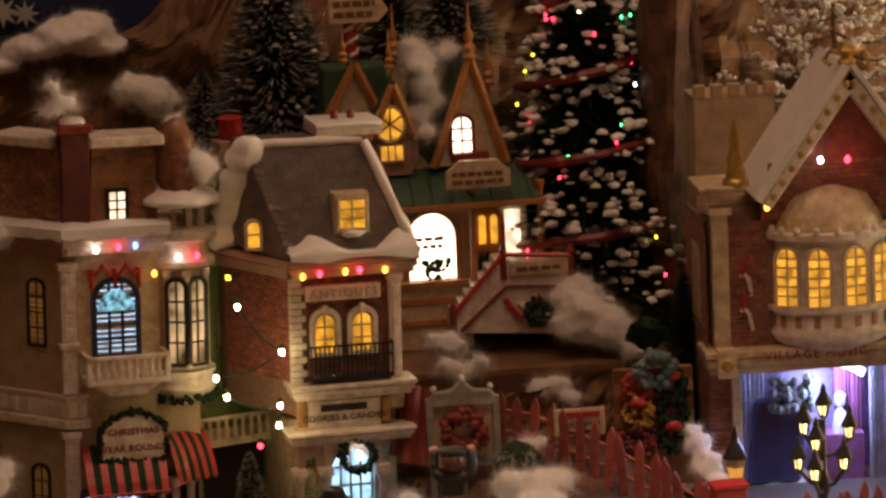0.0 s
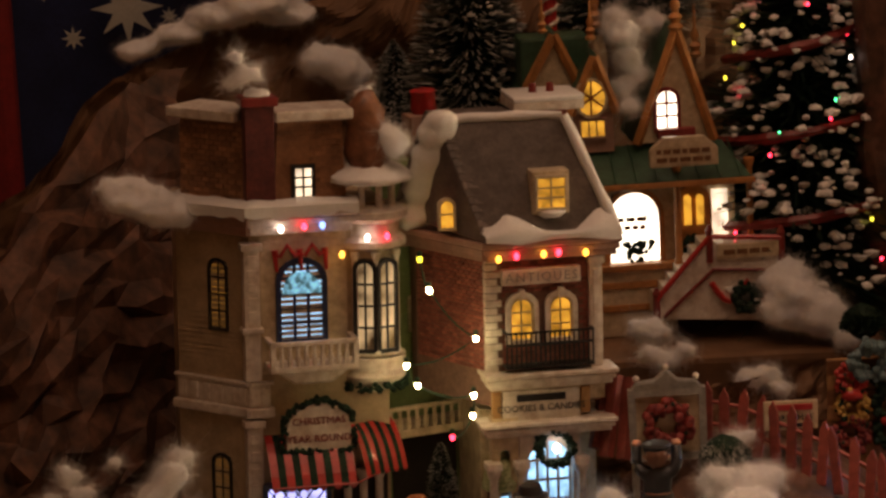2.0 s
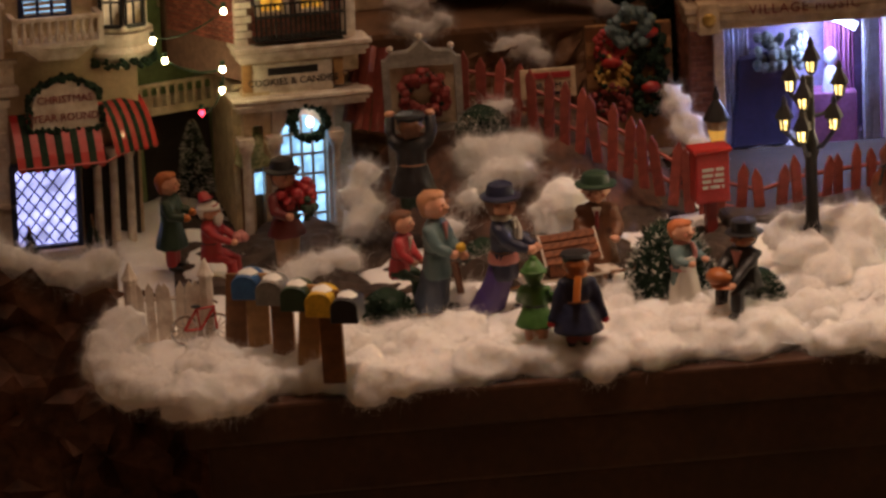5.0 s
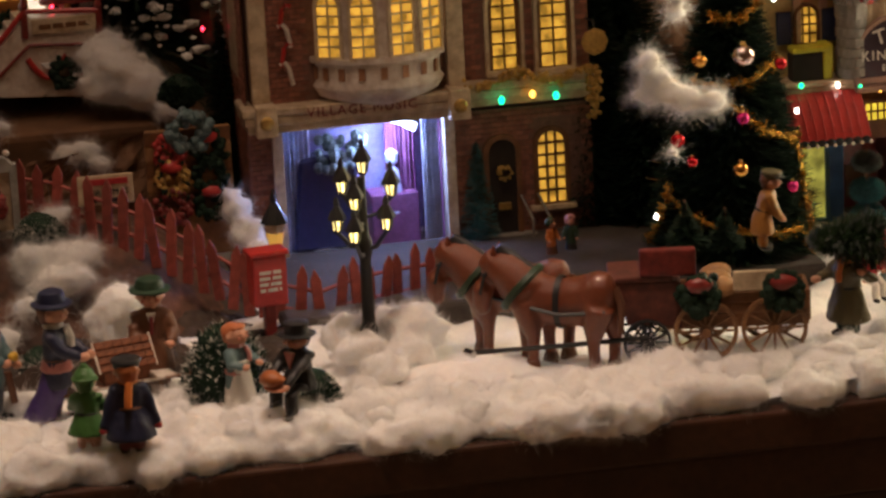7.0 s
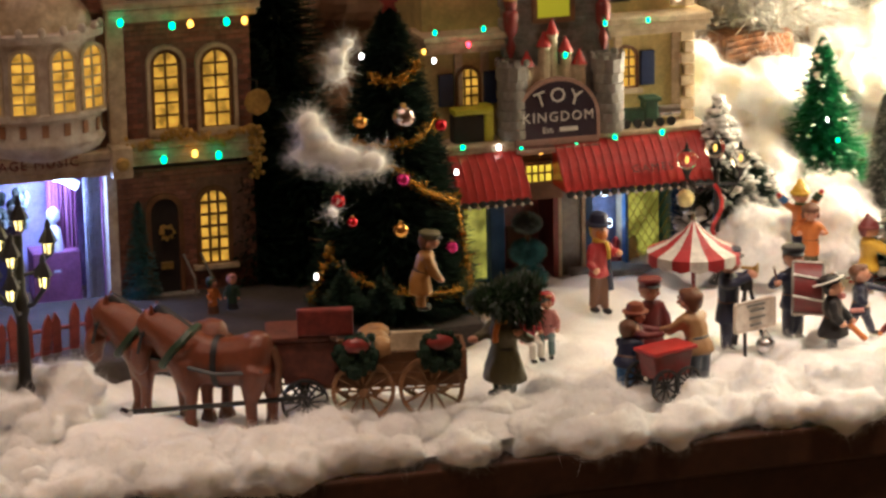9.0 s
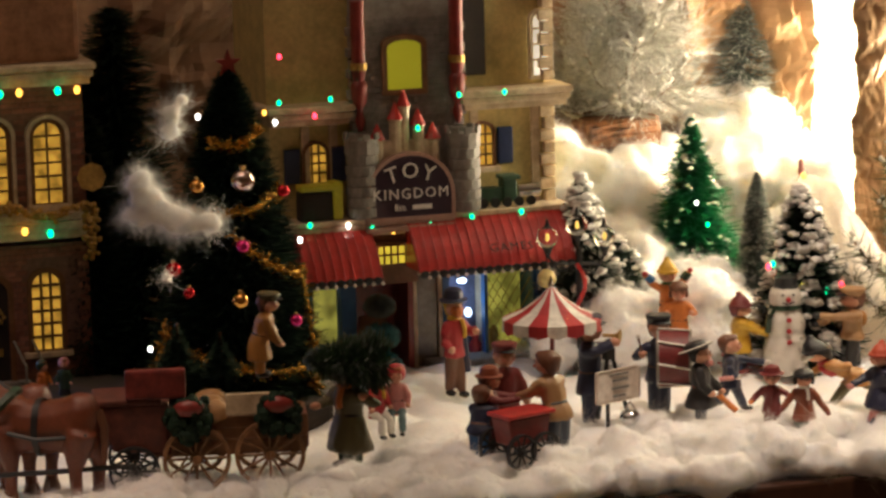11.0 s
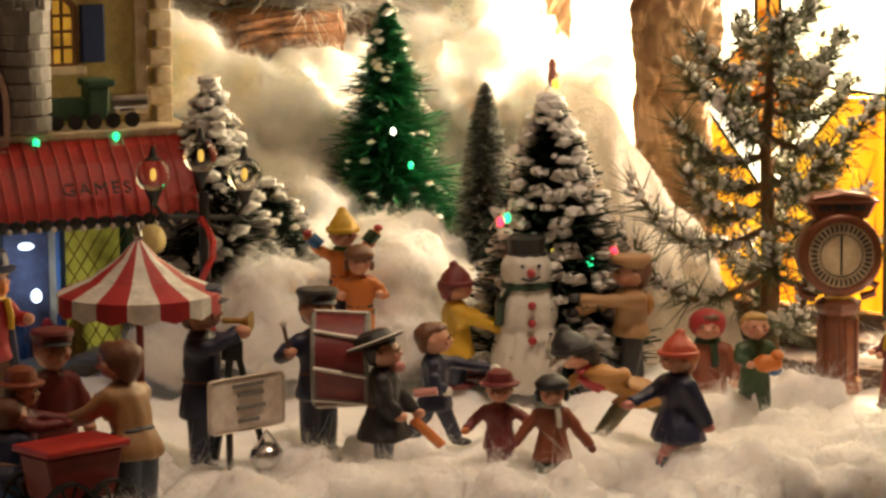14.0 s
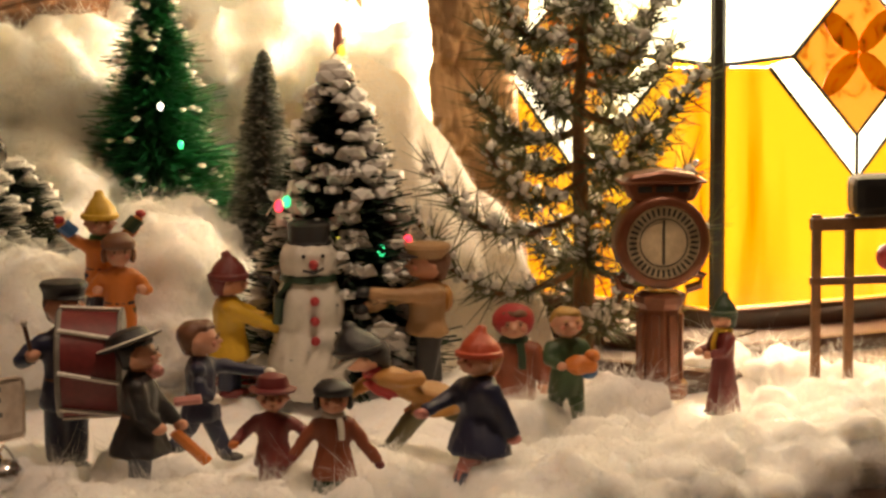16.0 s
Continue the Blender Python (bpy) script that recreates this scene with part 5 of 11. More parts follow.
                out = Vector((0, -1, 0.5)).normalized()
                row.append(bm.verts.new(base + up * hgt * (r - 0.12) + out * (thick * math.sin(math.pi * min(1, 0.15 + r)) + 0.0006)))
            g.append(row)
        for a, b in zip(g, g[1:]):
            for j in range(rows - 1):
                bm.faces.new((a[j], a[j + 1], b[j + 1], b[j]))
        bmesh.ops.recalc_face_normals(bm, faces=bm.faces[:])
        return part("roof_snow", bm, SNOW, h, smooth=True)
    drift(A0, A1, 0.026, 0.6, 0.005)
    part("hip_snow", noisy(tube([Vector(B1).lerp(Vector(A1), k / 8) + Vector((0.001, -0.001, 0)) for k in range(9)], 0.0028, 8), 0.0016, 180), SNOW, h, smooth=True)
    part("ridge_snow", noisy(tube([Vector(B0).lerp(Vector(B1), k / 8) for k in range(9)], 0.0026, 8), 0.0014, 200), SNOW, h, smooth=True)
    lumps = []
    for k in range(10):
        c = Vector(B0).lerp(Vector(C0), k / 9)
        r = 0.0062 + 0.0035 * abs(math.sin(k * 1.3 + 0.5))
        lumps.append(ball(c.x + 0.002, c.y - 0.004, c.z - 0.001, r, 1.35, 0.8, 0.9, 10))
    lumps.append(ball(-0.031, 0.046, ze + 0.010, 0.010, 1.4, 1, 0.6, 10))
    part("shoulder_snow", meld(lumps, 0.0018, 0.0), SNOW, h, smooth=True)
    dm = part("dormer", box(u0 - 0.003, u1 + 0.003, -0.004, 0.016, z0 - 0.004, z1 + 0.004, 0.001), CREAM, h)
    window(dm, u0, u1, z0, z1, P_AMBER, CREAM, v=-0.0045, round_head=False, cols=2, rows=3, trim=0.0016)
    part("snow", noisy(ball((u0 + u1) / 2, -0.004, z0 - 0.003, 0.007, 1.3, 0.6, 0.4, 8), 0.002, 200), SNOW, dm, smooth=True)
    w = window(h, -0.024, -0.017, 0.189, 0.204, P_AMBER, CREAM, v=0.012, cols=1, rows=2, trim=0.0016)
    # chimney stack with a broad white cap
    u0, u1, z0, z1 = 0.0312, 0.0547, 0.2362, 0.2523
    ch = part("chimney", box(u0, u1, 0.035, 0.055, z0 - 0.01, z1 - 0.004, 0.0006), BRICK, h)
    part("cap", box(u0 - 0.009, u1 + 0.008, 0.028, 0.062, z1 - 0.004, z1 + 0.001, 0.001), WHITE, ch)
    part("snow", noisy(box(u0 - 0.009, u1 + 0.008, 0.028, 0.062, z1 + 0.001, z1 + 0.004, 0.0012), 0.001, 200), SNOW, ch, smooth=True)
    for k in range(2):
        part("pot", lathe([(0.0025, 0), (0.002, 0.006)], 8, m=Matrix.Translation((u0 + 0.006 + 0.01 * k, 0.045, z1 + 0.003))), DARKRED, ch)
    # ground floor: white arcade with a lit arch and a shaded one
    part("back_wall", box(-0.004, W, 0.012, 0.07, -0.006, zf - 0.006), CREAM, h)
    u0, u1, z0, z1 = 0.0201, 0.0441, 0.0134, 0.0664
    t = bmesh.new()
    ga = window(h, u0, u1, -0.002, z1, P_BLUE, WHITE, v=0.004, cols=4, rows=6, trim=0.003, name="arch_window")
    def arcade(x0, x1, z1, mt, name):
        r = (x1 - x0) / 2
        pts = [(x0 - 0.0045, -0.005), (x0, -0.005)] + [((x0 + x1) / 2 - r * math.cos(math.pi * k / 12), z1 - r + r * math.sin(math.pi * k / 12)) for k in range(13)] + [(x1, -0.005), (x1 + 0.0045, -0.005), (x1 + 0.0045, zf - 0.006), (x0 - 0.0045, zf - 0.006)]
        part(name, slab(pts, -0.004, 0.004), mt, h)
    arcade(u0 - 0.001, u1 + 0.001, z1 + 0.001, WHITE, "arch_surround")
    a0, a1 = 0.0, u0 - 0.0105
    arcade(a0 + 0.0035, a1, z1 - 0.002, CREAM, "arch_surround")
    for x in (-0.001, (u0 + a1) / 2, u1 + 0.005):
        column(h, x, -0.007, -0.004, z1 - 0.012, 0.0027, WHITE)
        part("impost", box(x - 0.0045, x + 0.0045, -0.0105, 0, z1 - 0.0125, z1 - 0.008, 0.0008), WHITE, h)
    part("drape", noisy(lathe([(0.0115, 0), (0.012, 0.004), (0.009, 0.014), (0.003, 0.02)], 14, m=Matrix.Translation(((a0 + a1) / 2 + 0.002, 0.006, z1 - 0.026))), 0.0012, 300), mat("striped_drape", (0.50, 0.52, 0.32), 0.7, vary=0.5, scale=300, tint=(0.18, 0.26, 0.10)), h, smooth=True)
    dd = part("door", box((a0 + a1) / 2 - 0.006, (a0 + a1) / 2 + 0.008, 0.009, 0.0115, -0.004, 0.048, 0.0006), WOOD, h)
    part("door_pane", box((a0 + a1) / 2 - 0.001, (a0 + a1) / 2 + 0.006, 0.008, 0.0095, 0.022, 0.034), P_BLUE, dd)
    uw, zw = 0.0346, 0.0645
    wr = bmesh.new()
    for k in range(150):
        an = random.uniform(0, 2 * math.pi)
        ball(uw + 0.0095 * math.cos(an) + random.gauss(0, 0.0012), -0.007 + random.gauss(0, 0.001), zw + 0.0095 * math.sin(an) + random.gauss(0, 0.0012), random.uniform(0.0012, 0.002), n=5, bm=wr)
    wo = part("wreath", wr, NEEDLE, h)
    bulb(wo, uw, -0.009, zw, "white", 0.0024)
    # lights along the eaves and down the corner
    pts = ((0.0029, 0.1743), (0.0130, 0.1754), (0.0283, 0.1757), (0.0368, 0.1760), (0.0521, 0.1750))
    for (u, z), c in zip(pts, ("orange", "red", "orange", "red", "orange")):
        bulb(h, u, -0.012, z, c, 0.0018)
    part("porch_step", box(-0.006, W + 0.004, -0.014, 0.012, -0.008, -0.002, 0.0015), STONE, h)


brick_shop()

# ---- inn on the ledge, with green gables and an outside stair ----
def wreath(h, u, v, z, r, material=None, thick=0.0016, n=110, bow=None):
    bm = bmesh.new()
    for k in range(n):
        an = random.uniform(0, 2 * math.pi)
        ball(u + r * math.cos(an) + random.gauss(0, thick * 0.6), v + random.gauss(0, thick * 0.5), z + r * math.sin(an) + random.gauss(0, thick * 0.6), random.uniform(0.6, 1.1) * thick, n=5, bm=bm)
    ob = part("wreath", bm, material or NEEDLE, h)
    if bow:
        part("bow", noisy(ball(u, v - thick, z + r, thick * 1.6, 1.6, 0.7, 0.9, 8), 0.0004, 400), bow, ob, smooth=True)
    return ob


def finial(h, u, v, z0, z1, material):
    k = z1 - z0
    prof = [(0.1, 0), (0.13, 0.06), (0.07, 0.12), (0.12, 0.22), (0.05, 0.3), (0.09, 0.42), (0.03, 0.55), (0.012, 1.0)]
    return part("finial", lathe([(r * k, z * k) for r, z in prof], 8, m=Matrix.Translation((u, v, z0))), material, h, smooth=True)


def bars(h, u0, u1, z0, z1, v, rows, material):
    """Lines of writing too small to read."""
    for j in range(rows):
        za = z0 + (z1 - z0) * (j + 0.2) / rows
        x = u0
        while x < u1 - 0.001:
            w = min(random.uniform(0.003, 0.007), u1 - x)
            part("writing", box(x, x + w, v - 0.0003, v, za, za + (z1 - z0) * 0.55 / rows), material, h)
            x += w + 0.0012


def inn():
    h = thing("green_roof_inn", pose(-0.1117, 0.4200, 0, 0, 0.0, 4.0), "ceramic inn with steep green gables, lit window and snowy stair", "house")
    u0, u1, z0, z1 = -0.0318, 0.0395, 0.0904, 0.1226
    part("plinth", box(u0, u1, -0.004, 0.06, z0 - 0.01, z1, 0.0006), CREAM, h)
    for k in range(2):
        z = z0 + 0.006 + 0.014 * k
        part("band", box(u0 - 0.001, u1 + 0.001, -0.0055, 0.0, z, z + 0.004, 0.0006), ORANGEWOOD, h)
    z2 = z1 + 0.003
    part("floor_band", box(u0 - 0.002, 0.080, -0.008, 0.06, z1 - 0.001, z1 + 0.003, 0.0008), ORANGEWOOD, h)
    a, b, c, d = -0.0296, 0.0780, 0.1212, 0.1774
    part("wall", box(a, b, 0.002, 0.06, c, d), CREAM, h)
    w = window(h, 0.0003, 0.0306, 0.1233, 0.1685, P_WHITE, ORANGEWOOD, v=0.001, cols=1, rows=1, trim=0.0032, name="lit_window")
    p, q, r, s = 0.0092, 0.0264, 0.1239, 0.1415
    bm = bmesh.new()
    for k in range(40):
        ball(random.uniform(p, q), -0.001, random.uniform(r, s) - 0.004, random.uniform(0.001, 0.0025), n=5, bm=bm)
    part("plant", bm, NEEDLE, w)
    bars(w, p - 0.005, q - 0.002, s + 0.003, s + 0.013, 0.0003, 2, WOOD)
    p, q, r, s = 0.0407, 0.0630, 0.1268, 0.1710
    dr = part("door", slab(arch(q - p, s - r), -0.003, 0.001, m=Matrix.Translation(((p + q) / 2, 0.001, r))), ORANGEWOOD, h, "orange wooden door with a dark wreath")
    part("door_light", slab(arch((q - p) * 0.2, (s - r) * 0.42), -0.0042, -0.001, m=Matrix.Translation((p + (q - p) * 0.33, 0.001, r + (s - r) * 0.45))), P_AMBER, dr)
    part("door_light", slab(arch((q - p) * 0.2, (s - r) * 0.42), -0.0042, -0.001, m=Matrix.Translation((p + (q - p) * 0.67, 0.001, r + (s - r) * 0.45))), P_AMBER, dr)
    # glowing jamb: the brightness beside the door is put into its material
    part("jamb", box(q + 0.0005, q + 0.010, -0.001, 0.002, r, s - 0.004), P_WARM, h)
    wreath(dr, p + (q - p) * 0.38, -0.005, r + (s - r) * 0.16, 0.0052, n=70)
    for x in (0.0405, 0.0845):
        column(h, x, -0.012, z2, z2 + 0.062, 0.0022, ORANGEWOOD, "porch_post")
    # porch roof
    a, b, c, d = -0.0295, 0.0845, 0.1780, 0.1954
    bm = bmesh.new()
    v = [bm.verts.new(p) for p in ((a, -0.020, c), (b, -0.020, c), (b - 0.012, 0.012, d), (a + 0.006, 0.012, d), (a, -0.020, c - 0.003), (b, -0.020, c - 0.003), (b - 0.004, 0.02, c - 0.003), (a, 0.02, c - 0.003))]
    for f in ((0, 1, 2, 3), (4, 5, 1, 0), (1, 5, 6, 2), (4, 0, 3, 7), (7, 6, 5, 4), (3, 2, 6, 7)):
        bm.faces.new([v[i] for i in f])
    part("porch_roof", bm, GREENROOF, h)
    part("porch_edge", box(a - 0.001, b + 0.002, -0.0215, -0.019, c - 0.004, c - 0.0005, 0.0006), ORANGEWOOD, h)
    for k in range(9):
        x = a + (b - a) * (k + 0.5) / 9
        part("roof_seam", tube([(x, -0.0203, c + 0.0004), (x * 0.96 + 0.001, 0.0115, d + 0.0005)], 0.0006, 4), GREENROOF, h)
    p, q, r, s = 0.0226, 0.0641, 0.1870, 0.2051
    sg = part("sign_board", slab([(p, r), (q, r), (q, r + (s - r) * 0.6), ((p + q) / 2 + 0.012, s), ((p + q) / 2 - 0.012, s), (p, r + (s - r) * 0.6)], -0.024, -0.020, bevel=0.0006), CREAM, h, "cream name board with dark unreadable writing")
    bars(sg, p + 0.004, q - 0.004, r + 0.002, s - 0.006, -0.0242, 2, WOOD)
    # gables: (left foot, right foot, foot height, peak, wall paint)
    def gable(x0, x1, zf, xp, zp, y0, y1, back, wall):
        part("gable_wall", slab([(x0 + 0.003, zf), (x1 - 0.003, zf), (xp, zp - 0.006)], y0 + 0.002, y0 + 0.006), wall, h)
        for xa, sgn in ((x0, -1), (x1, 1)):
            d = Vector((xp - xa, 0, zp - zf))
            n = Vector((-d.z, 0, d.x)).normalized() * (1 if sgn < 0 else -1)
            bm = bmesh.new()
            pts = [Vector((xa, y0, zf)), Vector((xp, y0, zp)), Vector((xp, y1, zp - back)), Vector((xa, y1, zf))]
            lo = [bm.verts.new(p) for p in pts]
            hi = [bm.verts.new(p + n * 0.0022) for p in pts]
            bm.faces.new(lo), bm.faces.new(hi[::-1])
            for i in range(4):
                bm.faces.new((lo[i], hi[i], hi[(i + 1) % 4], lo[(i + 1) % 4]))
            bmesh.ops.recalc_face_normals(bm, faces=bm.faces[:])
            part("roof_slope", bm, GREENROOF, h)
            part("bargeboard", tube([Vector((xa, y0 - 0.0005, zf)), Vector((xp, y0 - 0.0005, zp))], 0.0030, 4), ORANGEWOOD, h)
    xa, za = 0.0196, 0.1973
    xb, zb = 0.0668, 0.1957
    xp, zp = 0.0456, 0.2661
    gable(xa, xb, za, xp, zp, 0.004, 0.055, 0.0, CREAM)
    window(h, 0.0325, 0.0446, 0.2055, 0.2288, P_WHITE, DARKRED, v=0.005, cols=2, rows=3, trim=0.0022)
    part("window_box", box(xa + 0.012, xb - 0.012, -0.002, 0.005, za + 0.003, za + 0.009, 0.001), DARKRED, h)
    finial(h, xp, 0.004, zp - 0.001, zp + 0.036, ORANGEWOOD)
    finial(h, xp + 0.016, 0.03, zp - 0.022, zp + 0.010, ORANGEWOOD)
    finial(h, xp - 0.042, 0.05, zp - 0.003, zp + 0.032, ORANGEWOOD)
    xa, za = -0.0205, 0.2180
    xb, zb = 0.0077, 0.2160
    xp, zp = -0.0048, 0.2525
    part("tower_wall", box(xa + 0.002, xb - 0.002, 0.004, 0.05, za - 0.024, za + 0.002), MAUVE, h)
    gable(xa, xb, za, xp, zp, 0.002, 0.05, 0.0, CREAM)
    gable(xa - 0.030, xa + 0.014, za + 0.004, xa - 0.006, zp + 0.012, 0.02, 0.06, 0.0, CREAM)
    part("back_roof", box(xa - 0.026, xb - 0.012, 0.024, 0.05, za, zp + 0.010, 0.002), GREENROOF, h)
    cx, cz = -0.0077, 0.2276
    rw = part("round_window", ring([(cx + 0.0085 * math.cos(k * math.pi / 8), cz + 0.0105 * math.sin(k * math.pi / 8)) for k in range(16)], 0.002, 0.0, 0.004), CREAM, h)
    part("pane", slab([(cx + 0.0085 * math.cos(k * math.pi / 8), cz + 0.0105 * math.sin(k * math.pi / 8)) for k in range(16)], 0.001, 0.003), P_AMBER, rw)
    for k in range(3):
        part("mullion", tube([(cx + 0.0085 * math.cos(k * math.pi / 3 + 0.5), 0.0008, cz + 0.0105 * math.sin(k * math.pi / 3 + 0.5)), (cx - 0.0085 * math.cos(k * math.pi / 3 + 0.5), 0.0008, cz - 0.0105 * math.sin(k * math.pi / 3 + 0.5))], 0.0006, 4), DARKRED, rw)
    window(h, -0.0142, -0.0001, 0.2041, 0.2136, P_AMBER, MAUVE, v=0.003, round_head=False, cols=3, rows=1, trim=0.0015)
    for (u, z), k in (((-0.0340, 0.2673), 0.024), ((-0.0050, 0.2615), 0.026)):
        finial(h, u, 0.012, z, z + k, ORANGEWOOD)
    # stair with red rail
    P = [(0.0223, 0.0963), (0.0977, 0.0902), (0.0994, 0.1372), (0.0558, 0.1406), (0.0227, 0.1044)]
    st = part("stair", slab(P, -0.030, -0.004), WHITE, h, "white outside stair with red rail and swag")
    for i in range(7):
        s = i / 7
        x, z = P[4][0] + (P[3][0] - P[4][0]) * s, P[4][1] + (P[3][1] - P[4][1]) * s
        part("step", box(x, x + 0.009, -0.028, -0.006, z, z + 0.0055, 0.0006), WHITE, st)
    rail = [P[4], P[3], P[2]]
    part("rail", tube([(x, -0.0305, z + 0.004) for x, z in rail], 0.0019, 6), RED, st)
    part("lower_rail", tube([(x, -0.0312, z - 0.008) for x, z in ((P[4][0] + 0.004, P[4][1] + 0.001), (P[3][0] + 0.002, P[3][1] - 0.008), (P[2][0], P[2][1] - 0.008))], 0.0012, 6), DARKRED, st)
    for x, z in (P[4], P[3], P[2]):
        part("newel", lathe([(0.0022, -0.012), (0.0022, 0.006), (0.0028, 0.007), (0.001, 0.011)], 8, m=Matrix.Translation((x, -0.030, z))), DARKRED, st)
    x0, z0 = P[3]
    x1, z1 = P[2]
    pl = part("plaque", box(x0 + 0.004, x1 - 0.002, -0.0325, -0.030, z0 - 0.010, z0 - 0.001, 0.0005), CREAM, st)
    bars(pl, x0 + 0.008, x1 - 0.006, z0 - 0.0085, z0 - 0.003, -0.0326, 1, WOOD)
    bm = tube([(x0 + (x1 - x0) * k / 12, -0.0325, z0 - 0.024 - 0.012 * math.sin(math.pi * ((k / 6) % 1))) for k in range(13)], 0.0019, 6)
    part("swag", bm, RED, st, smooth=True)
    wreath(st, (x0 + x1) / 2 - 0.001, -0.034, z0 - 0.034, 0.006, thick=0.0026, n=80)
    # candy striped sign post behind the roof
    x, z = -0.0207, 0.2580
    po = part("sign_post", lathe([(0.0045, 0), (0.0045, 0.034)], 10, m=Matrix.Translation((x, 0.075, z - 0.004))), RED, h)
    for k in range(3):
        part("stripe", tube([(x + 0.0047 * math.cos(a), 0.075 + 0.0047 * math.sin(a), z + 0.001 + 0.009 * k + 0.0024 * (a + 3.2)) for a in (-3.2, -2.4, -1.6, -0.8, 0)], 0.0014, 5), WHITE, po)
    p, q, r, s = -0.0348, -0.0027, 0.2845, 0.2985
    bd = part("arrow_board", slab([(p, r), (q, r), (q + 0.007, (r + s) / 2), (q, s + 0.004), (p, s + 0.004)], 0.068, 0.072), CREAM, po)
    bars(bd, p + 0.003, q - 0.002, r + 0.002, s + 0.002, 0.0679, 2, WOOD)


inn()

# ---- music shop with gable, bow window and a lit show window ----
def music_shop():
    h = thing("music_shop", pose(0.0797, 0.2970, 0, 0, 0.0, 0.0), "rose brick music shop with white gable and blue-lit window", "house")
    UL, UR = -0.0200, 0.1795
    uo0, uo1 = -0.0008, 0.0925
    zl0, zl1 = 0.0835, 0.0985
    zt = 0.176
    # ground floor round the show window
    part("pier", box(UL, uo0, 0.0, 0.012, -0.004, zl0), MORTAR, h)
    brickwork(h, UL + 0.0005, uo0 - 0.006, -0.002, zl0 - 0.001, 0.0, PINKBRICK, 0.0062, 0.0030)
    part("side_wall", box(UL, UL + 0.004, 0.012, 0.075, -0.004, zt), MORTAR, h)
    brickwork(h, -0.074, -0.001, -0.002, zt - 0.002, 0.0, PINKBRICK, 0.0062, 0.0030, m=Matrix.Translation((UL, 0, 0)) @ pose(0, 0, 0, 0, 0, -90))
    part("jamb", box(uo0 - 0.006, uo0, -0.003, 0.012, -0.004, zl0, 0.0006), WHITE, h)
    part("jamb", box(uo1, uo1 + 0.006, -0.003, 0.012, -0.004, zl0, 0.0006), WHITE, h)
    part("wall", box(uo1 + 0.006, UR, 0.0, 0.075, -0.004, zl0), MORTAR, h)
    holes = [(0.108, 0.133, -1, 0.062), (0.146, 0.172, 0.02, 0.075)]
    brickwork(h, uo1 + 0.0065, UR, -0.002, zl0 - 0.001, 0.0, PINKBRICK, 0.0062, 0.0030, holes=holes)
    # lightened lilac: the window's blue haze is put into the wall colour
    LILAC = mat("lilac_haze_wall", (0.50, 0.44, 0.72), 0.6, vary=0.3, scale=60)
    PLUM = mat("plum_curtain", (0.30, 0.10, 0.22), 0.7, vary=0.3, scale=80)
    SKYB = mat("pale_blue_curtain", (0.62, 0.64, 0.80), 0.6, vary=0.25, scale=150)
    part("room_back", box(uo0 - 0.003, uo1 + 0.003, 0.050, 0.054, -0.004, zl0), LILAC, h)
    part("room_side", box(uo0 - 0.004, uo0 - 0.001, 0.012, 0.050, -0.004, zl0), SKYB, h)
    part("room_side", box(uo1 + 0.001, uo1 + 0.004, 0.012, 0.050, -0.004, zl0), PLUM, h)
    part("room_floor", box(uo0 - 0.003, uo1 + 0.003, -0.006, 0.050, -0.006, 0.003, 0.0006), STONE, h)
    bm = bmesh.new()
    for x0, x1, mt in ((uo1 - 0.030, uo1 - 0.012, PLUM), (uo1 - 0.012, uo1 - 0.001, SKYB), (uo0, uo0 + 0.02, SKYB)):
        bm = bmesh.new()
        g = []
        for i in range(25):
            x = x0 + (x1 - x0) * i / 24
            y = 0.028 + 0.0022 * math.sin(i * 1.9) - (0.018 if mt is SKYB and x > 0.05 else 0)
            g.append([bm.verts.new((x, y, z)) for z in (0.003, 0.04, zl0)])
        for p, q in zip(g, g[1:]):
            for j in range(2):
                bm.faces.new((p[j], q[j], q[j + 1], p[j + 1]))
        part("curtain", bm, mt, h, smooth=True)
    part("counter", box(0.052, 0.080, 0.020, 0.040, 0.003, 0.034, 0.001), PLUM, h)
    part("figurine", lathe([(0.008, 0.0), (0.007, 0.015), (0.005, 0.03), (0.002, 0.034), (0.005, 0.038), (0.005, 0.044), (0.001, 0.047)], 10, m=Matrix.Translation((0.066, 0.026, 0.022)) @ Matrix.Diagonal((0.8, 0.8, 0.8, 1))), SKYB, h, smooth=True)
    part("piano", slab([(0.006, 0.003), (0.040, 0.003), (0.046, 0.052), (0.030, 0.060), (0.012, 0.058)], 0.024, 0.040, bevel=0.002), mat("dark_piano_lacquer", (0.05, 0.045, 0.11), 0.3, vary=0.2, coat=0.4), h)
    bm = bmesh.new()
    for k in range(60):
        ball(random.uniform(0.022, 0.05), random.uniform(0.016, 0.03), random.uniform(0.05, 0.07), random.uniform(0.002, 0.004), n=6, bm=bm)
    part("carving", bm, NEEDLEGREY, h)["kind"] = "stuff"
    sp = part("lamp_tube", tube([(0.058, 0.022, zl0 - 0.003), (0.070, 0.018, zl0 - 0.005), (0.079, 0.014, zl0 - 0.010)], 0.0026, 8), glow("cold_tube", (0.55, 0.75, 1.0), 4.0), h)
    sp = lamp("window_lamp", "POINT", Matrix.Translation((0.06, 0.012, zl0 - 0.014)), 0.20, (0.40, 0.52, 1.0), 0.006)
    sp.parent = h
    # door and amber window
    a, b, c, d = 0.1175, 0.1335, 0.0020, 0.0658
    dr = part("door", slab(arch(b - a, d - c), -0.001, 0.002, m=Matrix.Translation(((a + b) / 2, 0, c))), DARK, h, "dark arched door with gold wreath")
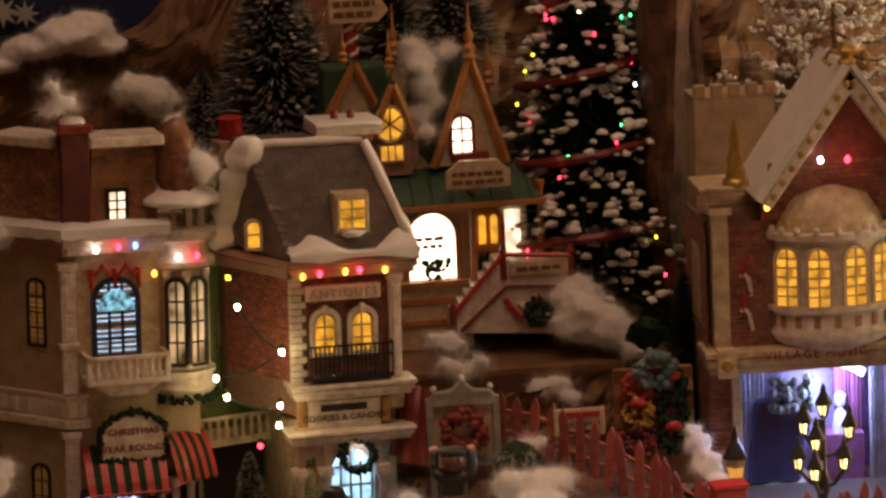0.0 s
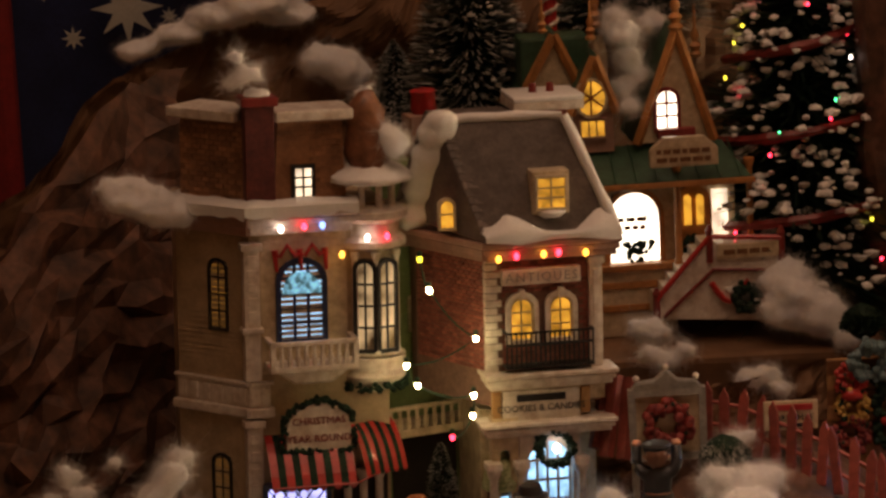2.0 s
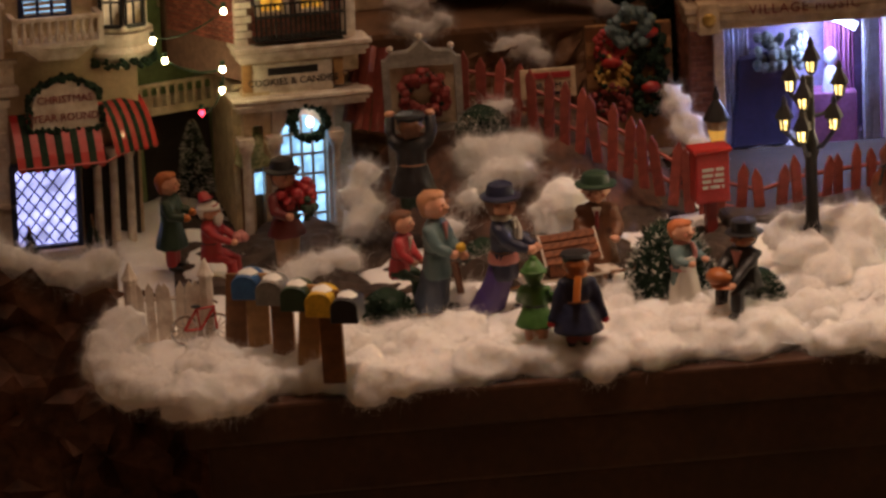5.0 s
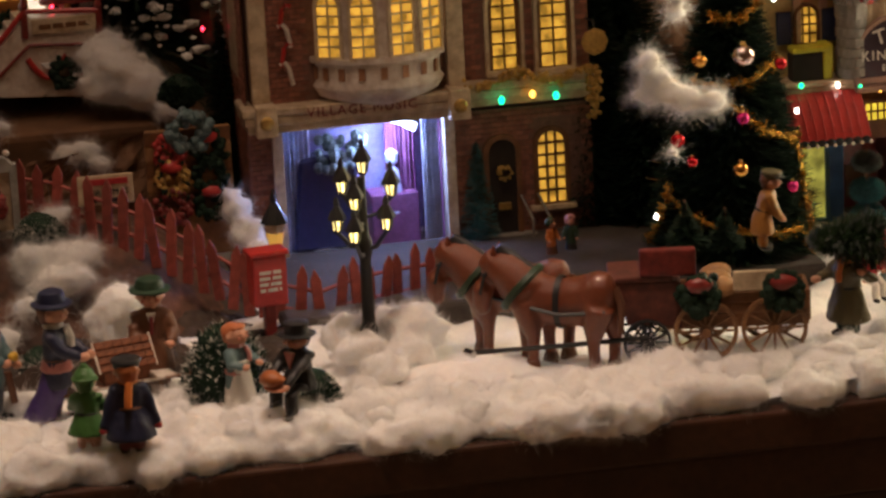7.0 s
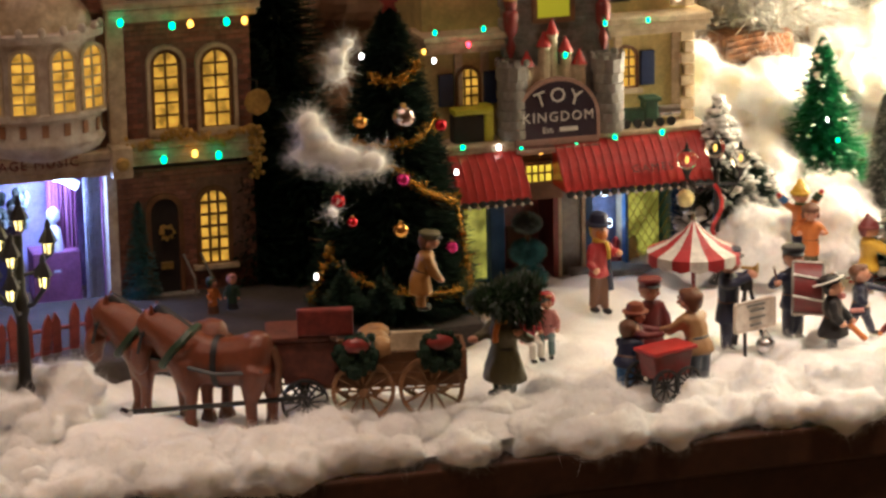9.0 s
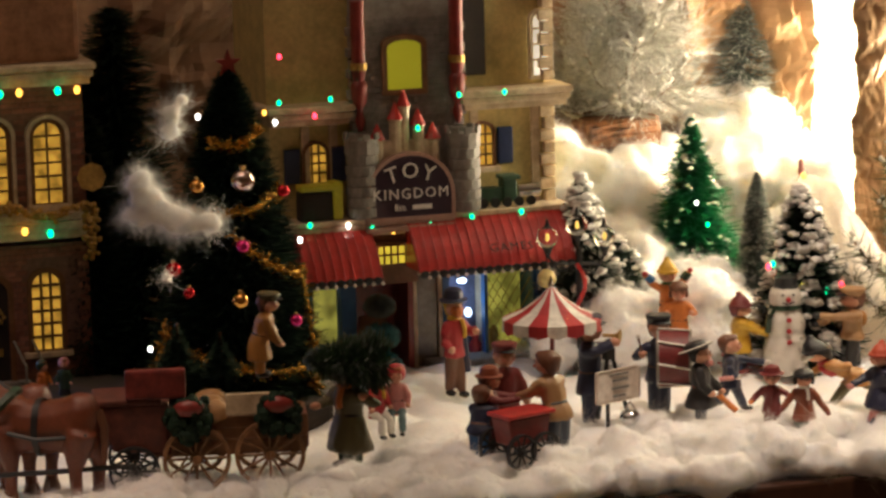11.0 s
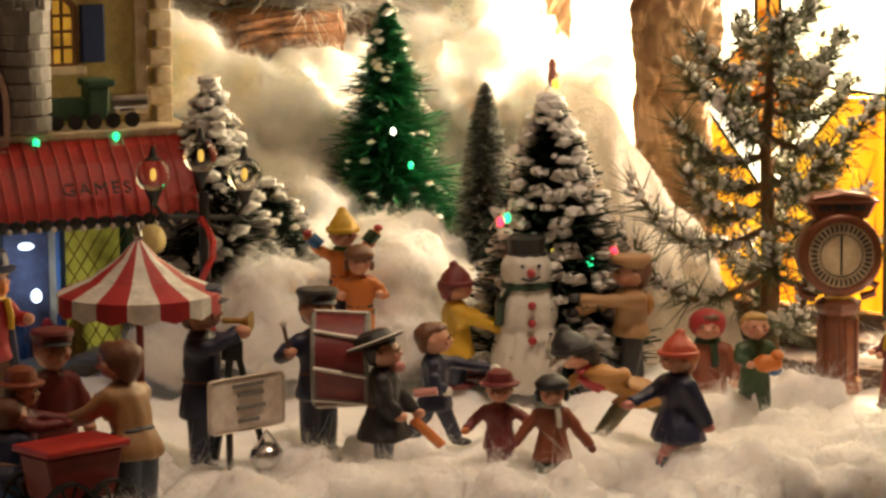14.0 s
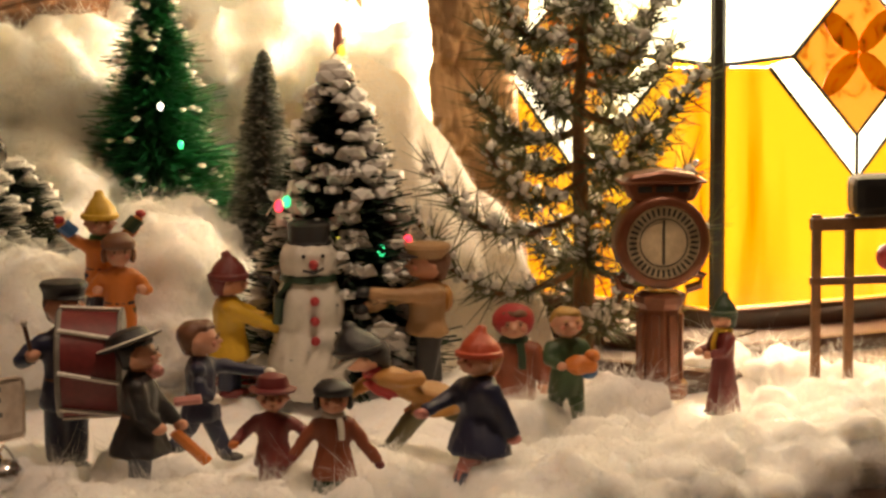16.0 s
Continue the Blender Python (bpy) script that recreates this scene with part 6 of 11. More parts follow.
    part("door_frame", ring(arch(b - a, d - c), 0.003, -0.003, 0.001, m=Matrix.Translation(((a + b) / 2, 0, c))), WOOD, dr)
    wreath(dr, (a + b) / 2 + 0.001, -0.003, d - 0.020, 0.0035, GOLDPAINT, 0.001, 50)
    part("door_plate", box((a + b) / 2 - 0.003, (a + b) / 2 + 0.004, -0.003, 0, c + 0.022, c + 0.026), GOLDPAINT, dr)
    for k in range(3):
        part("door_step", box(a - 0.004, b + 0.010, -0.016 + 0.004 * k, 0.0, c - 0.004 + 0.004 * k, c + 0.004 * k, 0.0006), STONE, h)
    for x in (b + 0.006, b + 0.016):
        part("handrail", tube([(x - 0.004, -0.003, 0.032), (x, -0.014, 0.020), (x, -0.014, 0.0)], 0.0008, 5), STONE, h)
    window(h, 0.1468, 0.1625, 0.0257, 0.0680, P_AMBER, WOOD, cols=3, rows=6, trim=0.0028, sill=CREAM)
    # ledge with the shop's name
    cornice(h, UL - 0.004, 0.1000, zl0, zl1, -0.012, 0.02, CREAM, "ledge")
    cornice(h, 0.1000, UR + 0.003, zl0 + 0.003, zl1 + 0.003, -0.008, 0.02, CREAM, "ledge")
    words("VILLAGE MUSIC", 0.0078, Matrix.Translation((0.044, -0.0122, (zl0 + zl1) / 2 + 0.003)), DARKRED, h, spread=1.2)
    for u in (-0.011, 0.1):
        part("boss", box(u - 0.006, u + 0.006, -0.016, 0.0, zl0 - 0.001, zl1 + 0.002, 0.001), CREAM, h)
        part("rosette", lathe([(0.0042, 0), (0.003, 0.0015), (0.001, 0.002)], 10, m=pose(u, -0.016, (zl0 + zl1) / 2, 90)), GOLDPAINT, h)
    # upper storey
    part("upper_wall", box(UL + 0.003, UR, 0.0, 0.075, zl1, zt), MORTAR, h)
    wins = [(0.1228, 0.1365, 0.1068, 0.1504), (0.1513, 0.1662, 0.1060, 0.1498)]
    bow = (0.0214, 0.0914, 0.1230, 0.1601)
    brickwork(h, UL + 0.003, UR, zl1, zt, 0.0, PINKBRICK, 0.0062, 0.0030, holes=[(a - 0.004, b + 0.004, c - 0.003, d + 0.004) for a, b, c, d in wins] + [(bow[0] - 0.002, bow[1] + 0.002, bow[2] - 0.03, bow[3] + 0.02)])
    for a, b, c, d in wins:
        w = window(h, a, b, c, d, P_AMBER, WOOD, cols=2, rows=6, trim=0.0022, sill=CREAM)
        part("surround", ring(arch(b - a + 0.005, d - c + 0.003), 0.002, -0.0045, -0.0005, m=Matrix.Translation(((a + b) / 2, 0, c - 0.0005))), CREAM, w)
    for u in (-0.012, 0.1005):
        bm = box(u - 0.005, u + 0.005, -0.006, 0.002, zl1 + 0.002, zt + 0.010, 0.0008)
        box(u - 0.007, u + 0.007, -0.009, 0.002, zt + 0.006, zt + 0.011, 0.0008, bm)
        part("pilaster", bm, CREAM, h)
    part("side_panel", box(UL - 0.001, UL + 0.003, 0.02, 0.05, zl1 + 0.012, zt - 0.018, 0.0006), CREAM, h)
    # bow window
    bx, br = (bow[0] + bow[1]) / 2, (bow[1] - bow[0]) / 2
    def half(prof, name, mt):
        n = 20
        t = bmesh.new()
        g = [[t.verts.new((bx + r * math.cos(math.pi + math.pi * i / n), 0.001 + 0.62 * r * math.sin(math.pi + math.pi * i / n), z)) for i in range(n + 1)] for r, z in prof]
        for p, q in zip(g, g[1:]):
            for i in range(n):
                t.faces.new((p[i], p[i + 1], q[i + 1], q[i]))
        return part(name, t, mt, h, smooth=True)
    z0, z1 = bow[2], bow[3]
    half([(0.001, z0 - 0.034), (br * 0.5, z0 - 0.030), (br * 0.98, z0 - 0.022), (br + 0.002, z0 - 0.018), (br + 0.003, z0 - 0.016), (br + 0.001, z0 - 0.013), (br + 0.001, z0 - 0.003), (br + 0.004, z0 - 0.002), (br + 0.004, z0 + 0.001), (br - 0.002, z0 + 0.001)], "bow_balcony", WHITE)
    half([(br - 0.001, z0), (br - 0.001, z1 + 0.004), (br + 0.004, z1 + 0.005), (br + 0.0045, z1 + 0.009), (br - 0.001, z1 + 0.010)], "bow_wall", WHITE)
    half([(br - 0.001, z1 + 0.008), (br - 0.004, z1 + 0.018), (br * 0.66, z1 + 0.030), (br * 0.2, z1 + 0.036), (0.0005, z1 + 0.037)], "shell_roof", CREAM)
    for k in range(9):
        an = math.pi + math.pi * (k + 0.5) / 9
        part("crest", ball(bx + (br + 0.002) * math.cos(an), 0.62 * (br + 0.002) * math.sin(an), z1 + 0.011, 0.0024, 1, 0.7, 1.3, 8), WHITE, h, smooth=True)
        an2 = math.pi + math.pi * (k + 0.5) / 9
        nb = part("note", box(-0.0022, 0.0016, -0.0005, 0.0005, z0 - 0.0115, z0 - 0.0045), ROOFTAN, h)
        nb.matrix_basis = Matrix.Translation((bx + (br + 0.0016) * math.cos(an2), 0.001 + 0.62 * (br + 0.0016) * math.sin(an2), 0)) @ pose(0, 0, 0, 0, 0, math.degrees(an2) + 90)
    for k in range(4):
        an = math.pi + math.pi * (0.5 + (k - 1.5) * 0.205)
        w = window(h, -0.0062, 0.0062, z0 + 0.002, z1, P_AMBER, CREAM, cols=2, rows=6, trim=0.002)
        w.matrix_basis = Matrix.Translation((bx + br * math.cos(an), 0.001 + 0.62 * br * math.sin(an), 0)) @ pose(0, 0, 0, 0, 0, (k - 1.5) * 17)
    # gable with snowy bargeboards
    xa, za = 0.0146, 0.1929
    xp, zp = 0.0672, 0.2689
    xb = 2 * xp - xa
    part("gable_wall", slab([(xa, zt), (xb, zt), (xb, za), (xp, zp - 0.004), (xa, za)], -0.002, 0.004), BRICK, h)
    brickwork(h, xa + 0.004, xb - 0.004, zt, za + 0.02, -0.002, PINKBRICK, 0.0062, 0.0030)
    for x in (xa, xb):
        d = Vector((xp - x, 0, zp - za)).normalized()
        n = Vector((-d.z, 0, d.x)) * (1 if x == xa else -1)
        p, q = Vector((x, 0, za)) - d * 0.004, Vector((xp, 0, zp))
        bm = slab([(p.x, p.z), (q.x, q.z), (q.x - n.x * 0.007, q.z - n.z * 0.007 - 0.004), (p.x - n.x * 0.007, p.z - n.z * 0.007)], -0.016, 0.060, bevel=0.0008)
        rf = part("bargeboard", bm, WHITE, h, "snowy white gable board")
        for k in range(9):
            c = p.lerp(q, (k + 0.7) / 9.6) - n * 0.0035
            part("ornament", ball(c.x, -0.0165, c.z, 0.0016, 1.5, 0.5, 1.5, 6), GOLDPAINT, rf)
        part("roof_snow", noisy(slab([(p.x + n.x * 0.0004, p.z + n.z * 0.0004), (q.x + n.x * 0.0004, q.z + n.z * 0.0004), (q.x + n.x * 0.004, q.z + n.z * 0.004), (p.x + n.x * 0.004, p.z + n.z * 0.004)], -0.017, 0.06), 0.0012, 150), SNOW, h)
    cr = lathe([(0.004, 0), (0.006, 0.003), (0.003, 0.006), (0.006, 0.010), (0.002, 0.014)], 8, m=Matrix.Translation((xp, -0.008, zp)))
    for s in (-1, 1):
        tube([(xp, -0.008, zp + 0.006), (xp + s * 0.010, -0.008, zp + 0.010), (xp + s * 0.014, -0.008, zp + 0.004), (xp + s * 0.010, -0.008, zp + 0.001)], 0.0018, 6, cr)
    part("crest_ornament", cr, GOLDPAINT, h, smooth=True)
    # corner turret in gold, top ledge of the side wing, tower behind
    u, z = -0.0013, 0.1993
    part("turret", lathe([(0.0085, 0), (0.0085, 0.003), (0.006, 0.005), (0.0062, 0.009), (0.0045, 0.012), (0.0055, 0.016), (0.004, 0.020), (0.003, 0.026), (0.0035, 0.029), (0.001, 0.040)], 12, m=Matrix.Translation((u, -0.004, z))), GOLDPAINT, h, smooth=True)
    cornice(h, UL - 0.005, 0.004, z - 0.008, z + 0.001, -0.012, 0.03, CREAM, "turret_ledge")
    cornice(h, 0.094, UR + 0.006, zt - 0.006, zt + 0.006, -0.010, 0.05, CREAM, "top_ledge")
    part("wing_roof", box(0.094, UR, 0.0, 0.075, zt + 0.006, zt + 0.045, 0.003), ROOFTAN, h)
    a, b, c, d = -0.0147, 0.0358, 0.1839, 0.2491
    tw = part("tower", box(a, b, 0.06, 0.10, c - 0.04, d - 0.006), TANSIDE, h)
    for k in range(5):
        x = a + (b - a) * k / 4.6
        part("merlon", box(x, x + 0.007, 0.059, 0.066, d - 0.006, d + 0.002, 0.0008), TANSIDE, tw)
    # candy canes and trailing garlands on the brick
    for u0, zz in ((0.004, 0.150), (0.088, 0.152)):
        for k in range(4):
            z = zz - 0.011 * k
            s = 1 if k % 2 else -1
            cc = part("candy_cane", tube([(u0 + s * 0.003, -0.003, z - 0.008), (u0 + s * 0.001, -0.003, z + 0.002), (u0 - s * 0.001, -0.003, z + 0.005), (u0 - s * 0.004, -0.003, z + 0.004)], 0.0014, 6), WHITE if k % 2 else RED, h, smooth=True)
    bm = bmesh.new()
    for k in range(160):
        x = random.uniform(0.104, UR)
        ball(x, -0.010 + random.gauss(0, 0.001), zl1 + 0.004 + 0.003 * math.sin(x * 150) + random.gauss(0, 0.0012), random.uniform(0.0008, 0.0018), n=5, bm=bm)
    for k in range(70):
        ball(UR + random.gauss(0, 0.002), -0.008 + random.gauss(0, 0.001), zl1 + 0.006 - 0.03 * random.random(), random.uniform(0.001, 0.002), n=5, bm=bm)
    part("garland", bm, GOLDPAINT, h)
    for (u, z), c in (((0.1027, 0.1718), "green"), ((0.1322, 0.1680), "green"), ((0.1427, 0.1682), "orange"), ((0.1636, 0.1680), "green"), ((0.1740, 0.1679), "orange"),
                      ((0.1243, 0.0912), "green"), ((0.1424, 0.0932), "orange"), ((0.1562, 0.0911), "green"), ((0.0489, 0.2136), "white"), ((0.0654, 0.2130), "red"), ((0.0157, 0.1867), "orange")):
        bulb(h, u, -0.013, z, c, 0.0020)
    u, z = 0.1804, 0.1198
    pq = part("hanging_sign", lathe([(0.0075, 0), (0.008, 0.001), (0.0075, 0.002)], 8, m=pose(u, -0.010, z, 90, 0, 0)), GOLDPAINT, h)
    part("bracket", tube([(UR - 0.002, 0.0, z + 0.012), (u, -0.010, z + 0.012), (u, -0.010, z + 0.007)], 0.0006, 5), BLACK, h)


music_shop()

# ---- toy shop with a stone tower front, red awnings and lit windows ----
def toy_shop():
    h = thing("toy_shop", pose(0.3716, 0.2850, 0, 0, 0.0, 0.0), "yellow toy shop with stone tower, red awnings and castle crest", "house")
    UL, UR = -0.012, 0.150
    zl = 0.083
    BUFF = CREAM
    # ground floor: piers, recessed door, two show windows
    part("floor_slab", box(UL, UR + 0.004, -0.012, 0.07, -0.010, 0.0, 0.001), STONE, h)
    # back wall near-black, with the recess's shade in its colour
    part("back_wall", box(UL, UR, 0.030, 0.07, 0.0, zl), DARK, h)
    GREENY = glow("yellow_lit_pane", (0.62, 0.55, 0.08), 0.42, (0.4, 0.36, 0.06), 0.6, 90)
    a, b, c, d = 0.0093, 0.0234, 0.0027, 0.0484
    w = part("shop_window", ring([(a, c), (b, c), (b, d), (a, d)], 0.0025, -0.003, 0.004), BLUE, h)
    part("pane", box(a, b, 0.0, 0.0015, c, d), GREENY, w)
    a2, b2, c2, d2 = 0.0244, 0.0336, 0.0007, 0.0504
    part("blue_pier", box(a2, b2, -0.005, 0.030, 0.0, d2 + 0.004, 0.0008), BLUE, h)
    a3, b3, c3, d3 = 0.0360, 0.0661, -0.0118, 0.0517
    dr = part("door", box(a3 + 0.004, b3 - 0.002, 0.026, 0.029, 0.0, d3 - 0.004), DARKRED, h)
    part("door_panel", box(a3 + 0.008, b3 - 0.006, 0.0245, 0.026, 0.006, 0.026, 0.0006), WOOD, dr)
    part("red_pier", box(b3 - 0.002, b3 + 0.002, -0.003, 0.030, 0.0, d3, 0.0006), DARKRED, h)
    for x in (UL + 0.002, UR - 0.006):
        part("end_pier", box(x - 0.004, x + 0.005, -0.006, 0.05, 0.0, zl - 0.002, 0.0008), BLUE, h)
    a, b, c, d = 0.0694, 0.0822, -0.0018, 0.0523
    w = part("shop_window", ring([(a, c), (b, c), (b, d), (a, d)], 0.0022, -0.003, 0.004), CREAM, h)
    part("pane", box(a, b, 0.0, 0.0015, c, d), mat("smoky_pane", (0.17, 0.14, 0.11), 0.25, vary=0.4, scale=90, coat=0.5), w)
    a, b, c, d = 0.0883, 0.1379, 0.0018, 0.0526
    w = part("show_window", ring([(a, c), (b, c), (b, d), (a, d)], 0.004, -0.004, 0.006), BLUE, h)
    part("backing", box(a + (b - a) * 0.46, b, 0.018, 0.020, c, d), GREENY, w)
    part("dark_backing", box(a, a + (b - a) * 0.459, 0.018, 0.020, c, d), mat("slate_blue_panel", (0.10, 0.11, 0.20), 0.6, vary=0.4, scale=120), w)
    part("divider", box(a + (b - a) * 0.455, a + (b - a) * 0.465, 0.004, 0.018, c, d), CREAM, w)
    part("show_floor", box(a, b, 0.002, 0.018, c - 0.002, c), YELLOW, w)
    bm = bmesh.new()
    for k in range(-7, 8):
        for s in (1, -1):
            x0, x1 = a + (b - a) * 0.45, b
            pts = []
            for i in range(31):
                x = x0 + (x1 - x0) * i / 30
                z = c + s * (x - x0) * 1.6 + k * 0.008
                if c < z < d:
                    pts.append((x, 0.0005, z))
            if len(pts) > 1:
                tube([pts[0], pts[-1]], 0.00028, 3, bm)
    lt = part("leading", bm, GOLDPAINT, w)
    lt["kind"] = "stuff"
    part("mullion", box(a + (b - a) * 0.43, a + (b - a) * 0.47, -0.002, 0.004, c, d), BLUE, w)
    COLD = glow("cold_led", (0.7, 0.85, 1.0), 6.0)
    part("cold_lamp", ball(a + 0.012, 0.010, d - 0.008, 0.0020, 1.5, 1, 0.7), COLD, w)
    part("cold_lamp", ball(a + 0.016, 0.012, c + 0.024, 0.0020, 1, 1, 1.3), COLD, w)
    lm = lamp("show_lamp", "POINT", Matrix.Translation((a + 0.010, 0.004, d - 0.016)), 0.010, (0.6, 0.8, 1.0), 0.004)
    lm.parent = h
    for k in range(3):
        part("toy", lathe([(0.0035, 0), (0.004, 0.006), (0.002, 0.009), (0.003, 0.013), (0.001, 0.016)], 8, m=Matrix.Translation((a + 0.008 + 0.011 * k, 0.009, c))), (BLUE, RED, YELLOW)[k], w, smooth=True)
    a, b, c, d = 0.0737, 0.1407, -0.0047, 0.0044
    part("window_sill", box(a, b, -0.016, 0.004, c + 0.004, d, 0.001), STONE, h)
    part("sill_board", box(a + 0.002, b - 0.002, -0.012, 0.004, c - 0.004, c + 0.0035, 0.001), NAVY, h)
    part("stall_riser", box(a + 0.003, UR, -0.006, 0.02, 0.0, c - 0.002, 0.0006), CREAM, h)
    for k in range(6):
        x = a + 0.006 + (b - a - 0.014) * k / 5
        part("bracket", tube([(x, -0.0075, 0.002), (x + 0.003, -0.011, c - 0.004)], 0.0008, 4), STONE, h)
    # ledge and awnings
    cornice(h, UL - 0.002, UR + 0.006, zl - 0.004, zl + 0.006, -0.020, 0.02, CREAM, "ledge")
    for x0, x1, zz0, zz1 in ((-0.0045, 0.0379, 0.0597, 0.0791), (0.0595, 0.1496, 0.0609, 0.0829)):
        n = max(6, int((x1 - x0) / 0.0052))
        A, B = striped(x0, x1, zz0, zz1 + 0.004, -0.042, -0.018, n, 0.0)
        pans = islands(A) + islands(B)
        aw = part("awning", pans[0], RED, h, "red ribbed awning with scalloped edge")
        for b in pans[1:]:
            part("awning_panel", b, RED, aw)
        for k in range(n + 1):
            x = x0 + (x1 - x0) * k / n
            pts = []
            for i in range(6):
                s = i / 5
                pts.append((x, -0.018 - 0.024 * s - 0.0018 * math.sin(math.pi * s) - 0.0003, zz1 + 0.004 + (zz0 - zz1 - 0.004) * s ** 1.25))
            part("rib", tube(pts, 0.0006, 4), RED, aw)
            if k < n:
                part("scallop", ball(x + (x1 - x0) / n / 2, -0.042, zz0 - 0.0014, 0.0026, 1, 0.4, 0.9, 8), BLACK, aw)
                part("bead", ball(x + (x1 - x0) / n, -0.0425, zz0 - 0.0030, 0.0011, n=6), WHITE, aw)
        for xx in (x0, x1):
            part("awning_end", slab([(0.018, zz0), (0.042, zz0), (0.018, zz1 + 0.004)], -0.0004, 0.0004, m=Matrix.Translation((xx, 0, 0)) @ pose(0, 0, 0, 0, 0, -90)), RED, aw)
    u, z = 0.1127, 0.0722
    words("GAMES", 0.0072, Matrix.Translation((u, -0.0415, z - 0.001)) @ pose(0, 0, 0, -42, 0, 0), mat("letter_maroon", (0.07, 0.012, 0.01), 0.5), h, spread=1.2)
    w = window(h, 0.0402, 0.0599, 0.0618, 0.0717, glow("yellow_transom", (1.0, 0.72, 0.05), 1.0, None, 0.3, 200), WOOD, v=-0.012, round_head=False, cols=5, rows=2, trim=0.002, name="transom_window")
    part("transom_board", box(-0.002 + 0.041, 0.068, -0.010, 0.01, 0.050, 0.082), WOOD, h)
    # upper storey: yellow walls, stone tower in the middle
    zt = 0.148
    part("upper_wall", box(UL, UR, 0.0, 0.07, zl + 0.005, zt), YELLOW, h)
    part("top_wall", box(UL, UR, 0.004, 0.07, zt, 0.215), YELLOW, h)
    cornice(h, 0.094, UR + 0.010, zt - 0.004, zt + 0.007, -0.016, 0.02, CREAM, "upper_ledge")
    cornice(h, UL - 0.004, 0.034, zt - 0.007, zt + 0.004, -0.014, 0.02, CREAM, "upper_ledge")
    a, b, c, d = 0.0356, 0.0940, 0.0795, 0.1947
    part("tower", box(a, b, -0.008, 0.03, zl + 0.006, 0.225), STONE, h)
    # stone blocks at the tower's corners and flanking turrets round the sign
    for x in (a, b):
        z, k = zl + 0.007, 0
        while z < 0.2:
            w = 0.009 if k % 2 else 0.0062
            part("quoin", box(x - w / 2, x + w / 2, -0.0115, -0.004, z, z + 0.0052, 0.0008), STONE, h)
            z += 0.0058
            k += 1
    brickwork(h, a + 0.005, b - 0.005, zl + 0.05, 0.2, -0.008, STONE, 0.0062, 0.0034)
    for x in (a + 0.001, b + 0.001):
        tr = part("stone_turret", lathe([(0.0085, 0), (0.0085, 0.034), (0.0100, 0.036), (0.0100, 0.044)], 12, m=Matrix.Translation((x, -0.014, zl + 0.006))), STONE, h)
        for k in range(8):
            an = 2 * math.pi * k / 8
            part("merlon", box(-0.0022, 0.0022, -0.001, 0.001, 0, 0.004, 0.0004), STONE, tr).matrix_basis = Matrix.Translation((x + 0.0093 * math.cos(an), -0.014 + 0.0093 * math.sin(an), zl + 0.0495)) @ pose(0, 0, 0, 0, 0, math.degrees(an) + 90)
        for j in range(6):
            for k in range(7):
                an = -math.pi + math.pi * (k + (0.5 if j % 2 else 0)) / 6.5
                part("stone", box(-0.0023, 0.0023, -0.0006, 0.0006, 0, 0.0052, 0.0006), STONE, tr).matrix_basis = Matrix.Translation((x + 0.0087 * math.cos(an), -0.014 + 0.0087 * math.sin(an), zl + 0.007 + 0.0058 * j)) @ pose(0, 0, 0, 0, 0, math.degrees(an) + 90)
    a, b, c, d = 0.0378, 0.0850, 0.0891, 0.1228
    um = (a + b) / 2
    sb = part("sign_board", slab(arch(b - a, d - c, 0.022, 16), -0.022, -0.018, m=Matrix.Translation((um, 0, c))), mat("dark_plum_board", (0.03, 0.014, 0.03), 0.35, vary=0.2, coat=0.3), h, "dark arched sign board with white raised letters")
    part("sign_rim", ring(arch(b - a, d - c, 0.022, 16), 0.0022, -0.0225, -0.0165, m=Matrix.Translation((um, 0, c))), MAUVE, sb)
    LET = mat("white_letters", (0.75, 0.72, 0.66), 0.4, vary=0.1)
    for ch, dx, dz, an in (("T", -0.0105, -0.0012, -16), ("O", 0.0, 0.0008, 0), ("Y", 0.0105, -0.0012, 16)):
        words(ch, 0.0125, Matrix.Translation((um + dx, -0.0225, c + (d - c) * 0.72 + dz)) @ pose(0, 0, 0, 0, an, 0), LET, sb)
    words("KINGDOM", 0.0082, Matrix.Translation((um, -0.0225, c + (d - c) * 0.37)), LET, sb, spread=1.2)
    words("Est.", 0.0050, Matrix.Translation((um - 0.006, -0.0225, c + (d - c) * 0.15)), LET, sb)
    part("year_bar", box(um + 0.001, um + 0.012, -0.0225, -0.0215, c + (d - c) * 0.11, c + (d - c) * 0.185), LET, sb)
    for k in range(2):
        part("sign_step", box(a - 0.002, b + 0.002, -0.024 + 0.002 * k, -0.010, c - 0.008 + 0.0035 * k, c - 0.005 + 0.0035 * k, 0.0006), MAUVE, h)
    # castle crest on the sign
    cz = d - 0.002
    cr = part("castle_crest", box(um - 0.016, um + 0.016, -0.018, -0.012, cz - 0.004, cz + 0.010, 0.001), CREAM, h, "small cream castle with red cone roofs")
    for x, zz, r in ((-0.0165, 0.010, 0.0036), (-0.006, 0.021, 0.0036), (-0.001, 0.028, 0.003), (0.007, 0.017, 0.0036), (0.0155, 0.009, 0.0036)):
        tw = part("crest_tower", lathe([(r, -0.012), (r, zz - 0.001), (r * 1.2, zz), (r * 1.2, zz + 0.001)], 10, m=Matrix.Translation((um + x, -0.016, cz))), CREAM, cr)
        part("cone_roof", lathe([(r * 1.35, zz + 0.001), (r * 0.9, zz + 0.004), (0.0003, zz + 0.010)], 10, m=Matrix.Translation((um + x, -0.016, cz))), RED, cr)
